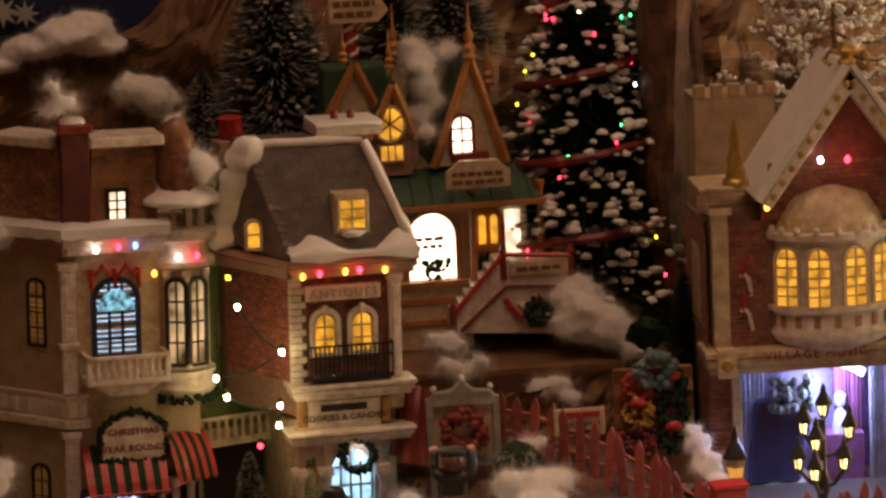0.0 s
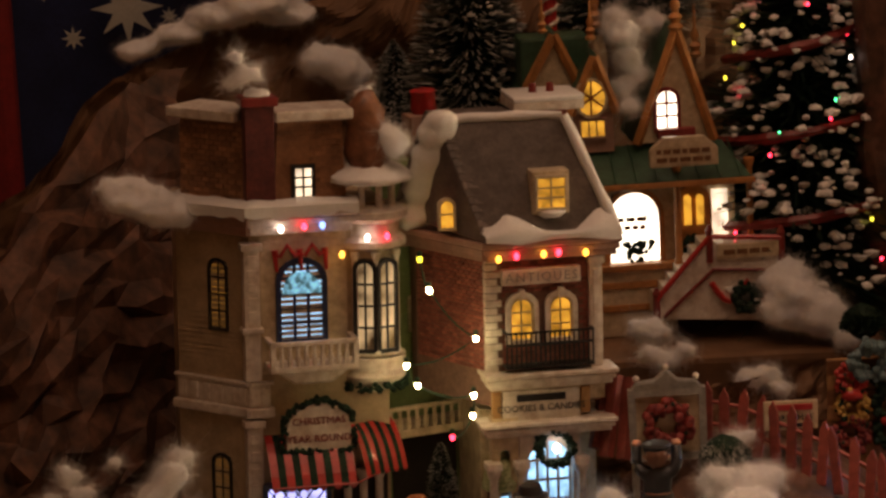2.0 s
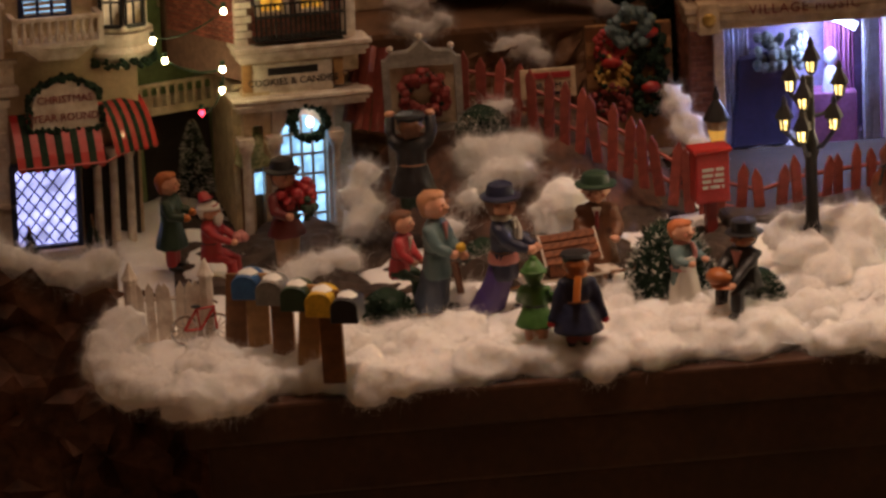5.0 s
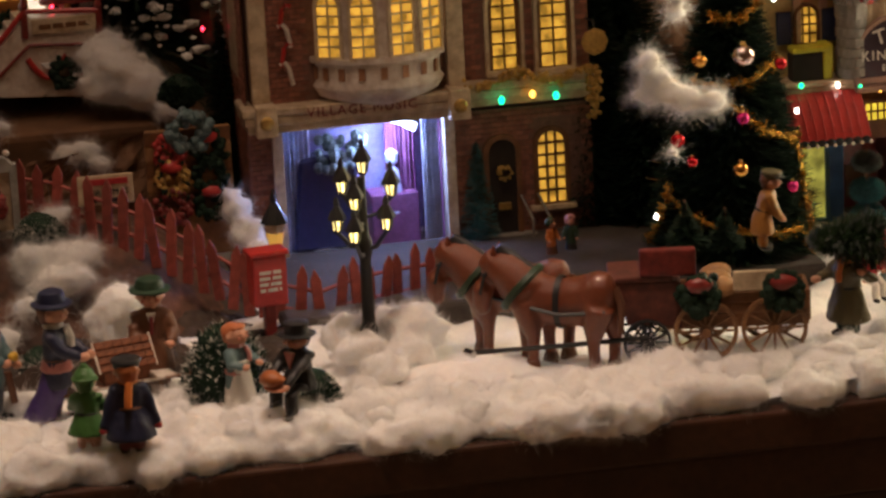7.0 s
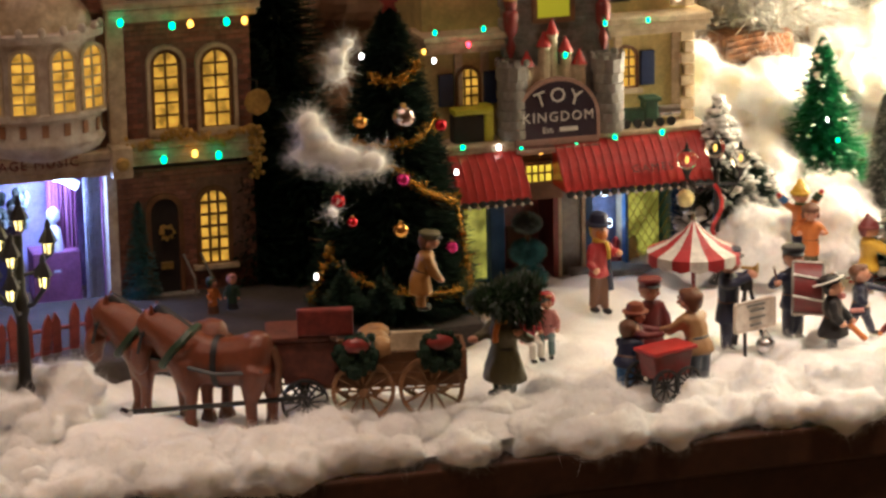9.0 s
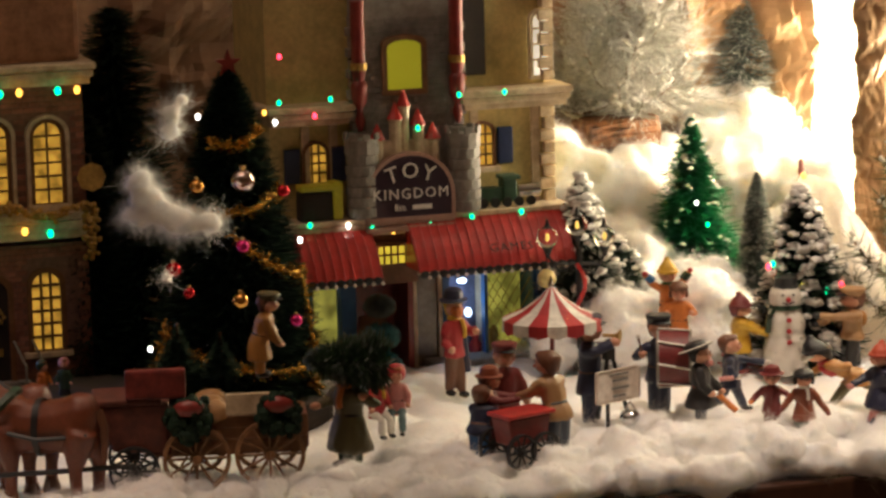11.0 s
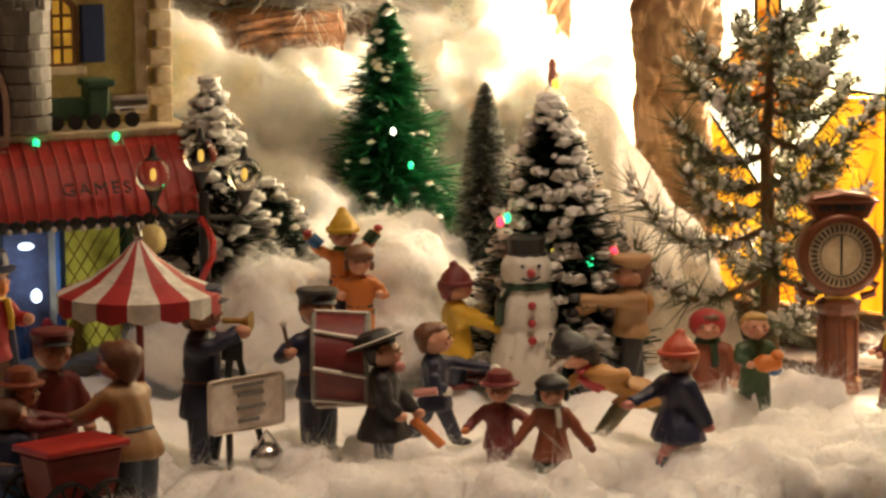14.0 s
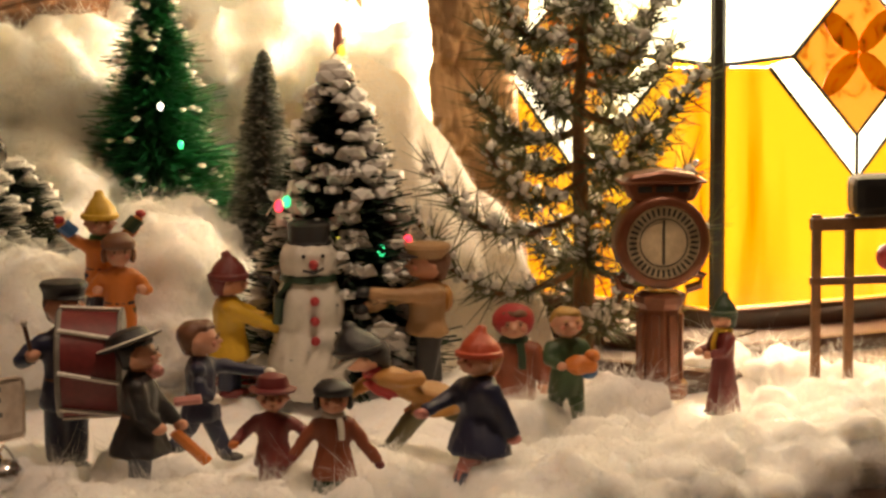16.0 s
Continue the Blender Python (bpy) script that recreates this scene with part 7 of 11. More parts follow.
    # candlesticks and window in the tower's upper part
    for x, z0 in ((0.0363, 0.1485), (0.0927, 0.1497)):
        part("candle_post", lathe([(0.0012, -0.012), (0.003, -0.006), (0.0015, 0), (0.0042, 0.004), (0.0048, 0.014), (0.003, 0.016), (0.004, 0.020), (0.004, 0.022), (0.0042, 0.060)], 10, m=Matrix.Translation((x, -0.013, z0))), DARKRED, h, smooth=True)
        part("candle_band", lathe([(0.0046, 0.022), (0.005, 0.024), (0.0046, 0.026)], 10, m=Matrix.Translation((x, -0.013, z0))), GOLDPAINT, h)
    a, b, c, d = 0.0534, 0.0733, 0.1580, 0.1853
    w = part("tower_window", ring(arch(b - a, d - c, 0.004), 0.003, -0.011, -0.007, m=Matrix.Translation(((a + b) / 2, 0, c))), WOOD, h)
    part("pane", slab(arch(b - a, d - c, 0.004), -0.0095, -0.008, m=Matrix.Translation(((a + b) / 2, 0, c))), glow("lime_pane", (0.6, 0.55, 0.02), 0.4, (0.5, 0.45, 0.03)), w)
    # side windows with blue shutters
    for box_ in ((0.1051, 0.1164, 0.1116, 0.1344), (0.0075, 0.0196, 0.1083, 0.1296)):
        a, b, c, d = box_
        w = window(h, a, b, c, d, P_AMBER, WOOD, cols=3, rows=4, trim=0.002, sill=CREAM)
        part("shutter", box(a - 0.012, a - 0.003, -0.003, 0.0, c, d - 0.002, 0.0008), NAVY, w)
        part("shutter", box(b + 0.003, b + 0.012, -0.003, 0.0, c, d - 0.002, 0.0008), NAVY, w)
    for x in (UL + 0.020, UL + 0.036, 0.106, 0.142):
        part("wall_strip", box(x - 0.0025, x + 0.0025, -0.0018, 0, zl + 0.006, zt - 0.004, 0.0005), CREAM, h)
    z, k = zl + 0.006, 0
    while z < 0.21:
        if not zt - 0.006 < z < zt + 0.004:
            w = 0.009 if k % 2 else 0.0065
            part("corner_stone", box(UR - w + 0.003, UR + 0.003, -0.004, 0.004, z, z + 0.006, 0.0009), CREAM, h)
        z += 0.0068
        k += 1
    a, b, c, d = 0.1412, 0.1507, 0.1580, 0.1858
    w = window(h, a, b, 0.160, 0.195, P_WARM, CREAM, cols=2, rows=4, trim=0.002, v=-0.001)
    a, b, c, d = 0.1056, 0.1297, 0.1762, 0.1917
    # dark plate on the wall drawn as a shaded opening
    part("opening_shade_plate", box(0.088, 0.114, 0.0, 0.004, 0.162, 0.205), DARK, h)
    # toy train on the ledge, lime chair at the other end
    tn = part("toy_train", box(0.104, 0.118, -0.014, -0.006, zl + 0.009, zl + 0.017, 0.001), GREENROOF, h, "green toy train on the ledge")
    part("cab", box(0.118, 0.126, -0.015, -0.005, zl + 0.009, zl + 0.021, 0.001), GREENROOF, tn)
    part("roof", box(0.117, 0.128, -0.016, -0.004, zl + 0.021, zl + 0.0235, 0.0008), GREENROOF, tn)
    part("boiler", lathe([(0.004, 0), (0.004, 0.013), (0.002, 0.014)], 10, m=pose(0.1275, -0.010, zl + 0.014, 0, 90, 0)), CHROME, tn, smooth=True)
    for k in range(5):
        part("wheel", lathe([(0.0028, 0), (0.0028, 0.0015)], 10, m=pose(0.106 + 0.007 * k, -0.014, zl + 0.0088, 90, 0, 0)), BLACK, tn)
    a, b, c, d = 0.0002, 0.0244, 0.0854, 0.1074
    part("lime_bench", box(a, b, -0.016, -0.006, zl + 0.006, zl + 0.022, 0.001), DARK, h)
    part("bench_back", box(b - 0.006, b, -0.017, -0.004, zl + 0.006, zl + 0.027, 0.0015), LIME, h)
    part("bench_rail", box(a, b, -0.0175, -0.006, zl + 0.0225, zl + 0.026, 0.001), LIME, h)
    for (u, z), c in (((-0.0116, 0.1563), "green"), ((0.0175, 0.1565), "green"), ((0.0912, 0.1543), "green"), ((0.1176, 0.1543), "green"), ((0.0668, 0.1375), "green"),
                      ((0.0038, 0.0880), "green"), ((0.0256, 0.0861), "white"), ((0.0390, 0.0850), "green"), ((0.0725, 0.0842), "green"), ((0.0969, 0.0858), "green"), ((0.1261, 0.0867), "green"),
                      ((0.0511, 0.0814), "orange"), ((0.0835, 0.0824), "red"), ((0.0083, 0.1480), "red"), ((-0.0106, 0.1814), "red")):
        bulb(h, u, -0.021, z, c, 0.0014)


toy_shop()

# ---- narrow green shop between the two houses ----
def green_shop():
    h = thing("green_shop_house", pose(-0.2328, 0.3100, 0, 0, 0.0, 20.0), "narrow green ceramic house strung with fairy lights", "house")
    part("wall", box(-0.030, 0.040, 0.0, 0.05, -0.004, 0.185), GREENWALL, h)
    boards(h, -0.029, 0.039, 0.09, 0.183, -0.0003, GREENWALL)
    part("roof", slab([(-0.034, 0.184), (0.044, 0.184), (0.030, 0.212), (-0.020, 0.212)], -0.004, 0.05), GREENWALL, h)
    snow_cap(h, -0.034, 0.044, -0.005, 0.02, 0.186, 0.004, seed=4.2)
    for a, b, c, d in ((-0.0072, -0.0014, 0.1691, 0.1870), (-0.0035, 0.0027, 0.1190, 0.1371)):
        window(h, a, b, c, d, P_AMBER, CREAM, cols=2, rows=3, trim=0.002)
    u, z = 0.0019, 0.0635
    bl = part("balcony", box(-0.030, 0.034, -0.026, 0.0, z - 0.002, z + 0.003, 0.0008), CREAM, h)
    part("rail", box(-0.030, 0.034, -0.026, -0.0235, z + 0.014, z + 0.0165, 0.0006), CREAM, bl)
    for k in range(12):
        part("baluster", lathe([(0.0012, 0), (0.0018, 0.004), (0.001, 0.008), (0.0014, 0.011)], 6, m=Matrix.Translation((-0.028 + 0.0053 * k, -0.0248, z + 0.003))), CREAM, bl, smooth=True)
    # dark plate that paints the shade under the balcony entry
    part("entry_shade_plate", box(-0.02, 0.02, -0.001, 0.002, -0.004, z - 0.004), DARK, h)
    a, b, c, d = 0.0022, 0.0169, 0.0901, 0.1169
    sg = part("hanging_sign", box(a, b, -0.032, -0.029, c, d, 0.001), WHITE, h, "white hanging sign with dark unreadable lines")
    bars(sg, a + 0.002, b - 0.002, c + 0.004, d - 0.003, -0.0321, 4, WOOD)
    part("sign_bracket", tube([(b + 0.006, 0.0, d + 0.012), (a + 0.006, -0.03, d + 0.004), (a + 0.006, -0.03, d)], 0.0009, 5), BLACK, h)
    c = h.matrix_basis.inverted() @ Vector((-0.222, 0.345, 0.0))
    ck = part("chimney", box(c.x - 0.011, c.x + 0.011, c.y - 0.008, c.y + 0.008, 0.18, 0.237, 0.0008), MAUVE, h)
    part("red_pot", lathe([(0.0065, 0.0), (0.0075, 0.002), (0.0070, 0.011), (0.0078, 0.013), (0.0060, 0.014)], 14, m=Matrix.Translation((c.x, c.y, 0.237))), RED, ck, smooth=True)
    g = part("gold_banner", tube([(0.012, -0.034, 0.158), (0.030, -0.036, 0.178)], 0.0022, 6), GOLDPAINT, h)
    return h


green_shop()


# fairy light string between the houses, hung from the eaves
def fairy_string(name, pts, colours, label):
    ob = thing(name, pose(*pts[0]), label, "fairy lights")
    o = Vector(pts[0])
    line = []
    for p, q in zip(pts, pts[1:]):
        p, q = Vector(p) - o, Vector(q) - o
        for k in range(5):
            s = k / 5
            line.append(p.lerp(q, s) - Vector((0, 0, 0.004 * math.sin(math.pi * s))))
    line.append(Vector(pts[-1]) - o)
    part("cable", tube(line, 0.0005, 4), GREENROOF, ob)
    for p, c in zip(pts, colours):
        part("socket", lathe([(0.0012, 0), (0.0014, 0.003)], 6, m=Matrix.Translation(Vector(p) - o + Vector((0, 0, 0.0015)))), GREENROOF, ob)
        bulb(ob, *(Vector(p) - o), c, 0.0017)


fairy_string("fairy_lights", [(-0.2309, 0.2300, 0.1755), (-0.2267, 0.2220, 0.1596), (-0.2025, 0.2220, 0.1313), (-0.2412, 0.2220, 0.1181), (-0.2356, 0.2220, 0.1066), (-0.2053, 0.2150, 0.1011), (-0.2065, 0.2150, 0.0897), (-0.2183, 0.2100, 0.0793)],
             ("yellow", "string", "string", "string", "string", "string", "string", "red"), "white fairy lights on a green cable between the houses")

# ---- painted figurines: each one plain mesh ----
def paint(name, colour, rough=0.45):
    return mat(name, colour, rough, vary=0.22, scale=180, bump=0.2, grain=700, coat=0.15)


C = {k: paint("paint_" + k, c) for k, c in dict(
    red=(0.42, 0.03, 0.035), maroon=(0.17, 0.025, 0.025), green=(0.05, 0.15, 0.03), dkgreen=(0.02, 0.05, 0.025), olive=(0.10, 0.085, 0.035), navy=(0.015, 0.02, 0.055), blue=(0.03, 0.12, 0.30),
    purple=(0.06, 0.035, 0.16), pink=(0.55, 0.22, 0.20), white=(0.72, 0.69, 0.62), black=(0.015, 0.015, 0.017), brown=(0.16, 0.065, 0.03), tan=(0.40, 0.23, 0.10), yellow=(0.65, 0.40, 0.03), orange=(0.60, 0.18, 0.03),
    grey=(0.20, 0.19, 0.17), jeans=(0.06, 0.08, 0.12), teal=(0.10, 0.17, 0.18), auburn=(0.40, 0.12, 0.03), rust=(0.24, 0.06, 0.025), ochre=(0.42, 0.20, 0.045), strawberry=(0.50, 0.24, 0.12), ginger=(0.55, 0.17, 0.06), vermilion=(0.55, 0.09, 0.04), leaf=(0.04, 0.085, 0.035), straw=(0.45, 0.27, 0.07)).items()}
C["skin"] = SKIN
C["cheek"] = paint("paint_cheek", (0.62, 0.24, 0.16))


def doll(name, place, h, yaw, coat, legs, hat="cap", hatc="navy", label="", hair="brown", skirt=False, arms=((-0.17, -0.1, 0.45), (0.17, -0.1, 0.45)), lean=0.0, scarf=None, glove="skin", sit=False, stride=0.0, cut=0.0, extra=(), head=None, bulk=1.08, flare=0.135, hem=0.27, shoe="black", shirt=None, belt=True, trail=0.0):
    """A modelled figurine on its feet at place. arms: where each fist is, in parts of its height."""
    P, HEAD, ARM = [], [], []

    def add(bm, c, to=None):
        P.append((bm, C[c] if isinstance(c, str) else c))
        if to is not None:
            to.append(bm)

    if skirt:
        sk = lathe([(0.165, 0.0), (0.17, 0.04), (0.15, 0.16), (0.125, 0.32), (0.095, 0.50)], 14, sy=0.85)
        for v in sk.verts:
            v.co.y += trail * max(0.0, 0.45 - v.co.z) ** 1.5
        add(meld([sk], 0.022, 0.016), legs)
        for s in (-1, 1):
            add(ball(s * 0.06, -0.10, 0.02, 0.045, 0.8, 1.3, 0.6, 8), shoe)
    elif sit:
        add(meld([tube([(s * 0.06, 0.04, 0.34), (s * 0.075, -0.10, 0.34), (s * 0.08, -0.21, 0.29), (s * 0.08, -0.22, 0.06)], 0.075, 9, r1=0.055) for s in (-1, 1)]), legs)
        for s in (-1, 1):
            add(ball(s * 0.08, -0.25, 0.03, 0.05, 0.85, 1.5, 0.7, 10), shoe)
    else:
        lg = []
        for s in (-1, 1):
            st = s * stride
            back = max(0.0, -st)
            lg.append(tube([(s * 0.05, 0, 0.48), (s * 0.056, -st * 0.45, 0.26), (s * 0.06, -st * 0.9 + back * 0.1, 0.05 + back * 0.55)], 0.075, 9, r1=0.052))
            add(ball(s * 0.06, -st * 0.9 - 0.035 + back * 0.25, 0.03 + back * 0.55, 0.05, 0.85, 1.5, 0.7, 10), shoe)
        add(meld(lg, 0.02, 0.006), legs)
    lo = hem if not sit else max(hem, 0.28)
    body = [lathe([(flare * 0.85, lo), (flare, lo + 0.015), (flare * 0.55 + 0.052, (lo + 0.52) / 2), (0.108, 0.52), (0.116, 0.62), (0.118, 0.70), (0.092, 0.765), (0.05, 0.80)], 16, sy=0.82)]
    for s, (hx, hy, hz) in zip((-1, 1), arms):
        sh = Vector((s * 0.105, 0, 0.715))
        hd = Vector((hx, hy, hz))
        reach = (hd - sh).length
        el = (sh + hd) / 2 + Vector((s * 0.6, 0.45, -0.55)).normalized() * max(0.0, 0.40 - reach) * 0.45
        body.append(tube([sh, sh.lerp(el, 0.55) + Vector((s * 0.01, 0, 0)), el, el.lerp(hd, 0.88)], 0.060, 10, r1=0.045))
        body.append(ball(*sh, 0.063, n=8))
        fist = meld([ball(hd.x, hd.y, hd.z, 0.044, 0.95, 1.1, 0.95, 8), ball(hd.x - s * 0.03, hd.y - 0.012, hd.z + 0.018, 0.02, n=6)], 0.014, 0.003)
        add(fist, glove, ARM)
    add(meld(body), coat)
    ARM.append(P[-1][0])
    if belt:
        add(lathe([(0.107, 0.503), (0.116, 0.515), (0.107, 0.530)], 14, sy=0.84), "black" if coat not in ("black", "navy") else "brown")
    if shirt:
        add(slab([(-0.035, 0.77), (0.035, 0.77), (0.0, 0.62)], -0.106, -0.085), shirt)
    add(lathe([(0.042, 0.76), (0.042, 0.83)], 10), "skin")
    add(meld([ball(0, 0, 0.885, 0.086, 0.93, 1.0, 1.08, 14), ball(0, -0.045, 0.845, 0.05, 1.1, 0.9, 0.8, 10), ball(0, -0.094, 0.877, 0.017, n=8), ball(-0.082, 0, 0.88, 0.018, n=6), ball(0.082, 0, 0.88, 0.018, n=6)], 0.012, 0.002), "skin", HEAD)
    if hair:
        add(meld([ball(0, 0.026, 0.905, 0.086, 1.0, 0.92, 1.05, 12), ball(0, 0.045, 0.86, 0.062, 1.1, 0.8, 1.2, 10), ball(0, -0.025, 0.955, 0.055, 1.25, 0.9, 0.6, 10)], 0.014, 0.012), hair, HEAD)
    if hat == "top":
        add(lathe([(0.13, 0.935), (0.137, 0.945), (0.09, 0.955), (0.085, 0.99), (0.092, 1.07), (0.08, 1.075)], 18), hatc, HEAD)
    elif hat == "brim":
        add(lathe([(0.125, 0.925), (0.135, 0.945), (0.094, 0.957), (0.09, 0.99), (0.078, 1.025), (0.04, 1.045)], 18), hatc, HEAD)
    elif hat == "wide":
        tilt = pose(0, 0.03, 0.93, -24, 8, 0)
        add(lathe([(0.10, 0.0), (0.155, 0.012), (0.160, 0.022), (0.11, 0.03), (0.098, 0.07), (0.05, 0.092)], 24, m=tilt), hatc, HEAD)
        add(lathe([(0.152, 0.019), (0.165, 0.024), (0.152, 0.030)], 24, m=tilt), "white", HEAD)
    elif hat == "beanie":
        add(meld([lathe([(0.092, 0.915), (0.099, 0.93), (0.094, 0.955), (0.078, 0.995), (0.045, 1.04), (0.02, 1.07)], 14), ball(0.0, 0.012, 1.075, 0.03, n=8)], 0.013, 0.008), hatc, HEAD)
        add(noisy(lathe([(0.093, 0.907), (0.106, 0.917), (0.106, 0.940), (0.094, 0.950)], 16), 0.004, 30), hatc, HEAD)
    elif hat == "cap":
        add(lathe([(0.089, 0.925), (0.091, 0.95), (0.105, 0.982), (0.098, 1.0), (0.03, 1.008)], 16), hatc, HEAD)
        add(ball(0, -0.075, 0.937, 0.07, 1, 0.85, 0.2, 10), "black", HEAD)
    elif hat == "hood":
        b = noisy(ball(0, 0.024, 0.905, 0.106, 1, 0.95, 1.08, 14), 0.006, 15)
        add(b, hatc, HEAD)
    elif hat == "fur":
        add(noisy(lathe([(0.094, 0.915), (0.105, 0.928), (0.105, 0.962), (0.095, 0.978), (0.06, 1.01), (0.01, 1.02)], 16), 0.007, 30), hatc, HEAD)
        for s in (-1, 1):
            add(noisy(ball(s * 0.086, 0.005, 0.868, 0.038, 0.6, 1, 1.4, 8), 0.005, 30), hatc, HEAD)
    elif hat == "santa":
        add(noisy(lathe([(0.096, 0.91), (0.104, 0.925), (0.096, 0.948)], 14), 0.006, 30), "white", HEAD)
        add(tube([(0, 0, 0.93), (0, 0.02, 1.0), (0.03, 0.05, 1.05), (0.08, 0.07, 1.04)], 0.088, 12, r1=0.02), hatc, HEAD)
        add(ball(0.09, 0.07, 1.03, 0.03, n=8), "white", HEAD)
        add(noisy(ball(0, -0.075, 0.80, 0.07, 1, 0.6, 1.2, 12), 0.014, 24), "white", HEAD)
    if scarf:
        add(noisy(lathe([(0.06, 0.765), (0.082, 0.780), (0.080, 0.806), (0.055, 0.822)], 14), 0.006, 24), scarf)
        add(tube([(0.035, -0.085, 0.78), (0.045, -0.118, 0.68), (0.045, -0.115, 0.60)], 0.024, 7), scarf)
    for bm, c in extra:
        add(bm, c)
    for s in (-1, 1):
        add(ball(s * 0.032, -0.083, 0.900, 0.0085, n=6), "brown", HEAD)
        add(ball(s * 0.044, -0.073, 0.868, 0.018, 1, 0.6, 1, 6), "cheek", HEAD)
        add(ball(s * 0.032, -0.085, 0.916, 0.012, 1.4, 0.5, 0.35, 6), hair or "brown", HEAD)
    add(ball(0, -0.091, 0.845, 0.009, 1.8, 0.8, 0.5, 6), "cheek", HEAD)
    grow = head or (1.34 if h < 0.0425 else 1.17)
    for bm in HEAD:
        for v in bm.verts:
            v.co = Vector((v.co.x * grow, v.co.y * grow, 0.79 + (v.co.z - 0.79) * grow))
    if lean:
        # the trunk bends at the hips and the head lifts again at the neck
        up = Matrix.Translation((0, 0, 0.80)) @ pose(0, 0, 0, -lean * 0.62, 0, 0) @ Matrix.Translation((0, 0, -0.80))
        for bm, c in P:
            for v in bm.verts:
                if bm in HEAD:
                    v.co = up @ v.co
                s = smooth01((v.co.z - 0.30) / 0.24)
                if bm in ARM or bm in HEAD:
                    s = 1.0 if v.co.z > 0.5 or bm in HEAD else s
                v.co = Matrix.Translation((0, 0, 0.42)) @ pose(0, 0, 0, lean * s, 0, 0) @ Matrix.Translation((0, 0, -0.42)) @ v.co
    size = h / max(v.co.z for bm, c in P if bm not in ARM for v in bm.verts)
    ob = fuse(name, P)
    ob.matrix_basis = Matrix.Translation(Vector((place[0], place[1], (place[2] if len(place) > 2 else 0.0) - cut * size))) @ pose(0, 0, 0, 0, 0, yaw) @ Matrix.Diagonal((size * bulk, size * bulk, size, 1))
    return tagged(ob, label, "figurine", "village figurines")


def posy(n, x, y, z, r, seed, size=0.03):
    """A loose bunch of small balls, for flowers or fruit."""
    rnd = random.Random(seed)
    bm = bmesh.new()
    for _ in range(n):
        d = Vector((rnd.gauss(0, 1), rnd.gauss(0, 1), rnd.gauss(0, 1))).normalized() * r * rnd.uniform(0.5, 1.0)
        ball(x + d.x, y + d.y, z + d.z, size * rnd.uniform(0.7, 1.3), n=6, bm=bm)
    return bm


K = ((-0.10, -0.19, 0.58), (0.10, -0.19, 0.58))
doll("caroller_figurine", (-0.2396, 0.1875), 0.0544, 72, "dkgreen", "red", "none", "red", "auburn-haired figurine in a dark green shiny coat", "auburn", False, K, flare=0.19, hem=0.24, glove="orange")
doll("santa_figurine", (-0.2192, 0.1598), 0.0496, 72, "red", "red", "santa", "red", "figurine in red coat with white beard on snow", "white", sit=True, arms=((-0.1, -0.26, 0.55), (0.1, -0.26, 0.52)), glove="skin", bulk=1.25, extra=((posy(7, 0, -0.30, 0.60, 0.05, 3, 0.05), "pink"),))
doll("shopper_figurine", (-0.1790, 0.1687), 0.0631, 35, "maroon", "tan", "brim", "black", "figurine in dark red coat carrying a bunch of red flowers", "brown", False, K, flare=0.18, hem=0.34, extra=((posy(34, 0.06, -0.14, 0.74, 0.16, 5, 0.045), "red"), (posy(14, 0.06, -0.18, 0.62, 0.15, 6, 0.035), "dkgreen")))
# green coat and cap painted black, their shade put into the colour
doll("hanging_figurine", (-0.1099, 0.1750, 0.0247), 0.0551, 175, "black", "dkgreen", "cap", "black", "figurine in dark green coat, shaded to black, hanging a wreath", "brown", arms=((-0.16, -0.1, 1.0), (0.16, -0.1, 1.0)), flare=0.19, hem=0.2, bulk=1.3)
doll("seated_child_figurine", (-0.1249, 0.1011), 0.0491, 62, "red", "dkgreen", "none", "red", "child figurine in a red jersey beside a bush", "brown", sit=True, arms=((-0.1, -0.2, 0.52), (0.1, -0.2, 0.46)), lean=8, shirt="white", head=1.3)
doll("grandmother_figurine", (-0.1071, 0.0851), 0.0626, 58, "teal", "jeans", "none", "pink", "figurine in grey green dress holding yellow fruit", "strawberry", True, ((-0.08, -0.2, 0.52), (0.08, -0.2, 0.46)), shirt="pink", trail=0.25, extra=((posy(4, 0.0, -0.22, 0.55, 0.04, 8, 0.035), "yellow"), (tube([(0.0, -0.16, 0.42), (0.02, -0.19, 0.15)], 0.03, 7), "brown")), head=1.25)
doll("lady_figurine", (-0.0743, 0.0721), 0.0682, 68, "navy", "purple", "brim", "navy", "lady figurine in navy jacket and long purple skirt", "brown", True, ((-0.08, -0.24, 0.55), (0.08, -0.24, 0.52)), scarf="white", shirt="white", trail=0.55, extra=((noisy(lathe([(0.105, 0.40), (0.128, 0.43), (0.112, 0.50)], 14, sy=0.95), 0.008, 20), "pink"),))
doll("brown_coat_figurine", (-0.0221, 0.1029), 0.0608, -8, "brown", "brown", "brim", "dkgreen", "figurine in brown overcoat and dark green hat", "brown", arms=((-0.1, -0.16, 0.48), (0.13, -0.18, 0.5)), shirt="white", flare=0.165, hem=0.2, belt=False, bulk=1.25, extra=((tube([(0.0, -0.11, 0.74), (0.0, -0.125, 0.58)], 0.016, 6), "maroon"),))
doll("green_child_figurine", (-0.0654, 0.0163), 0.0457, 168, "green", "skin", "beanie", "green", "child figurine in bright green coat and cap", "green", flare=0.205, hem=0.24, arms=((-0.12, -0.16, 0.5), (0.12, -0.16, 0.5)), shoe="red", bulk=1.3, head=1.2)
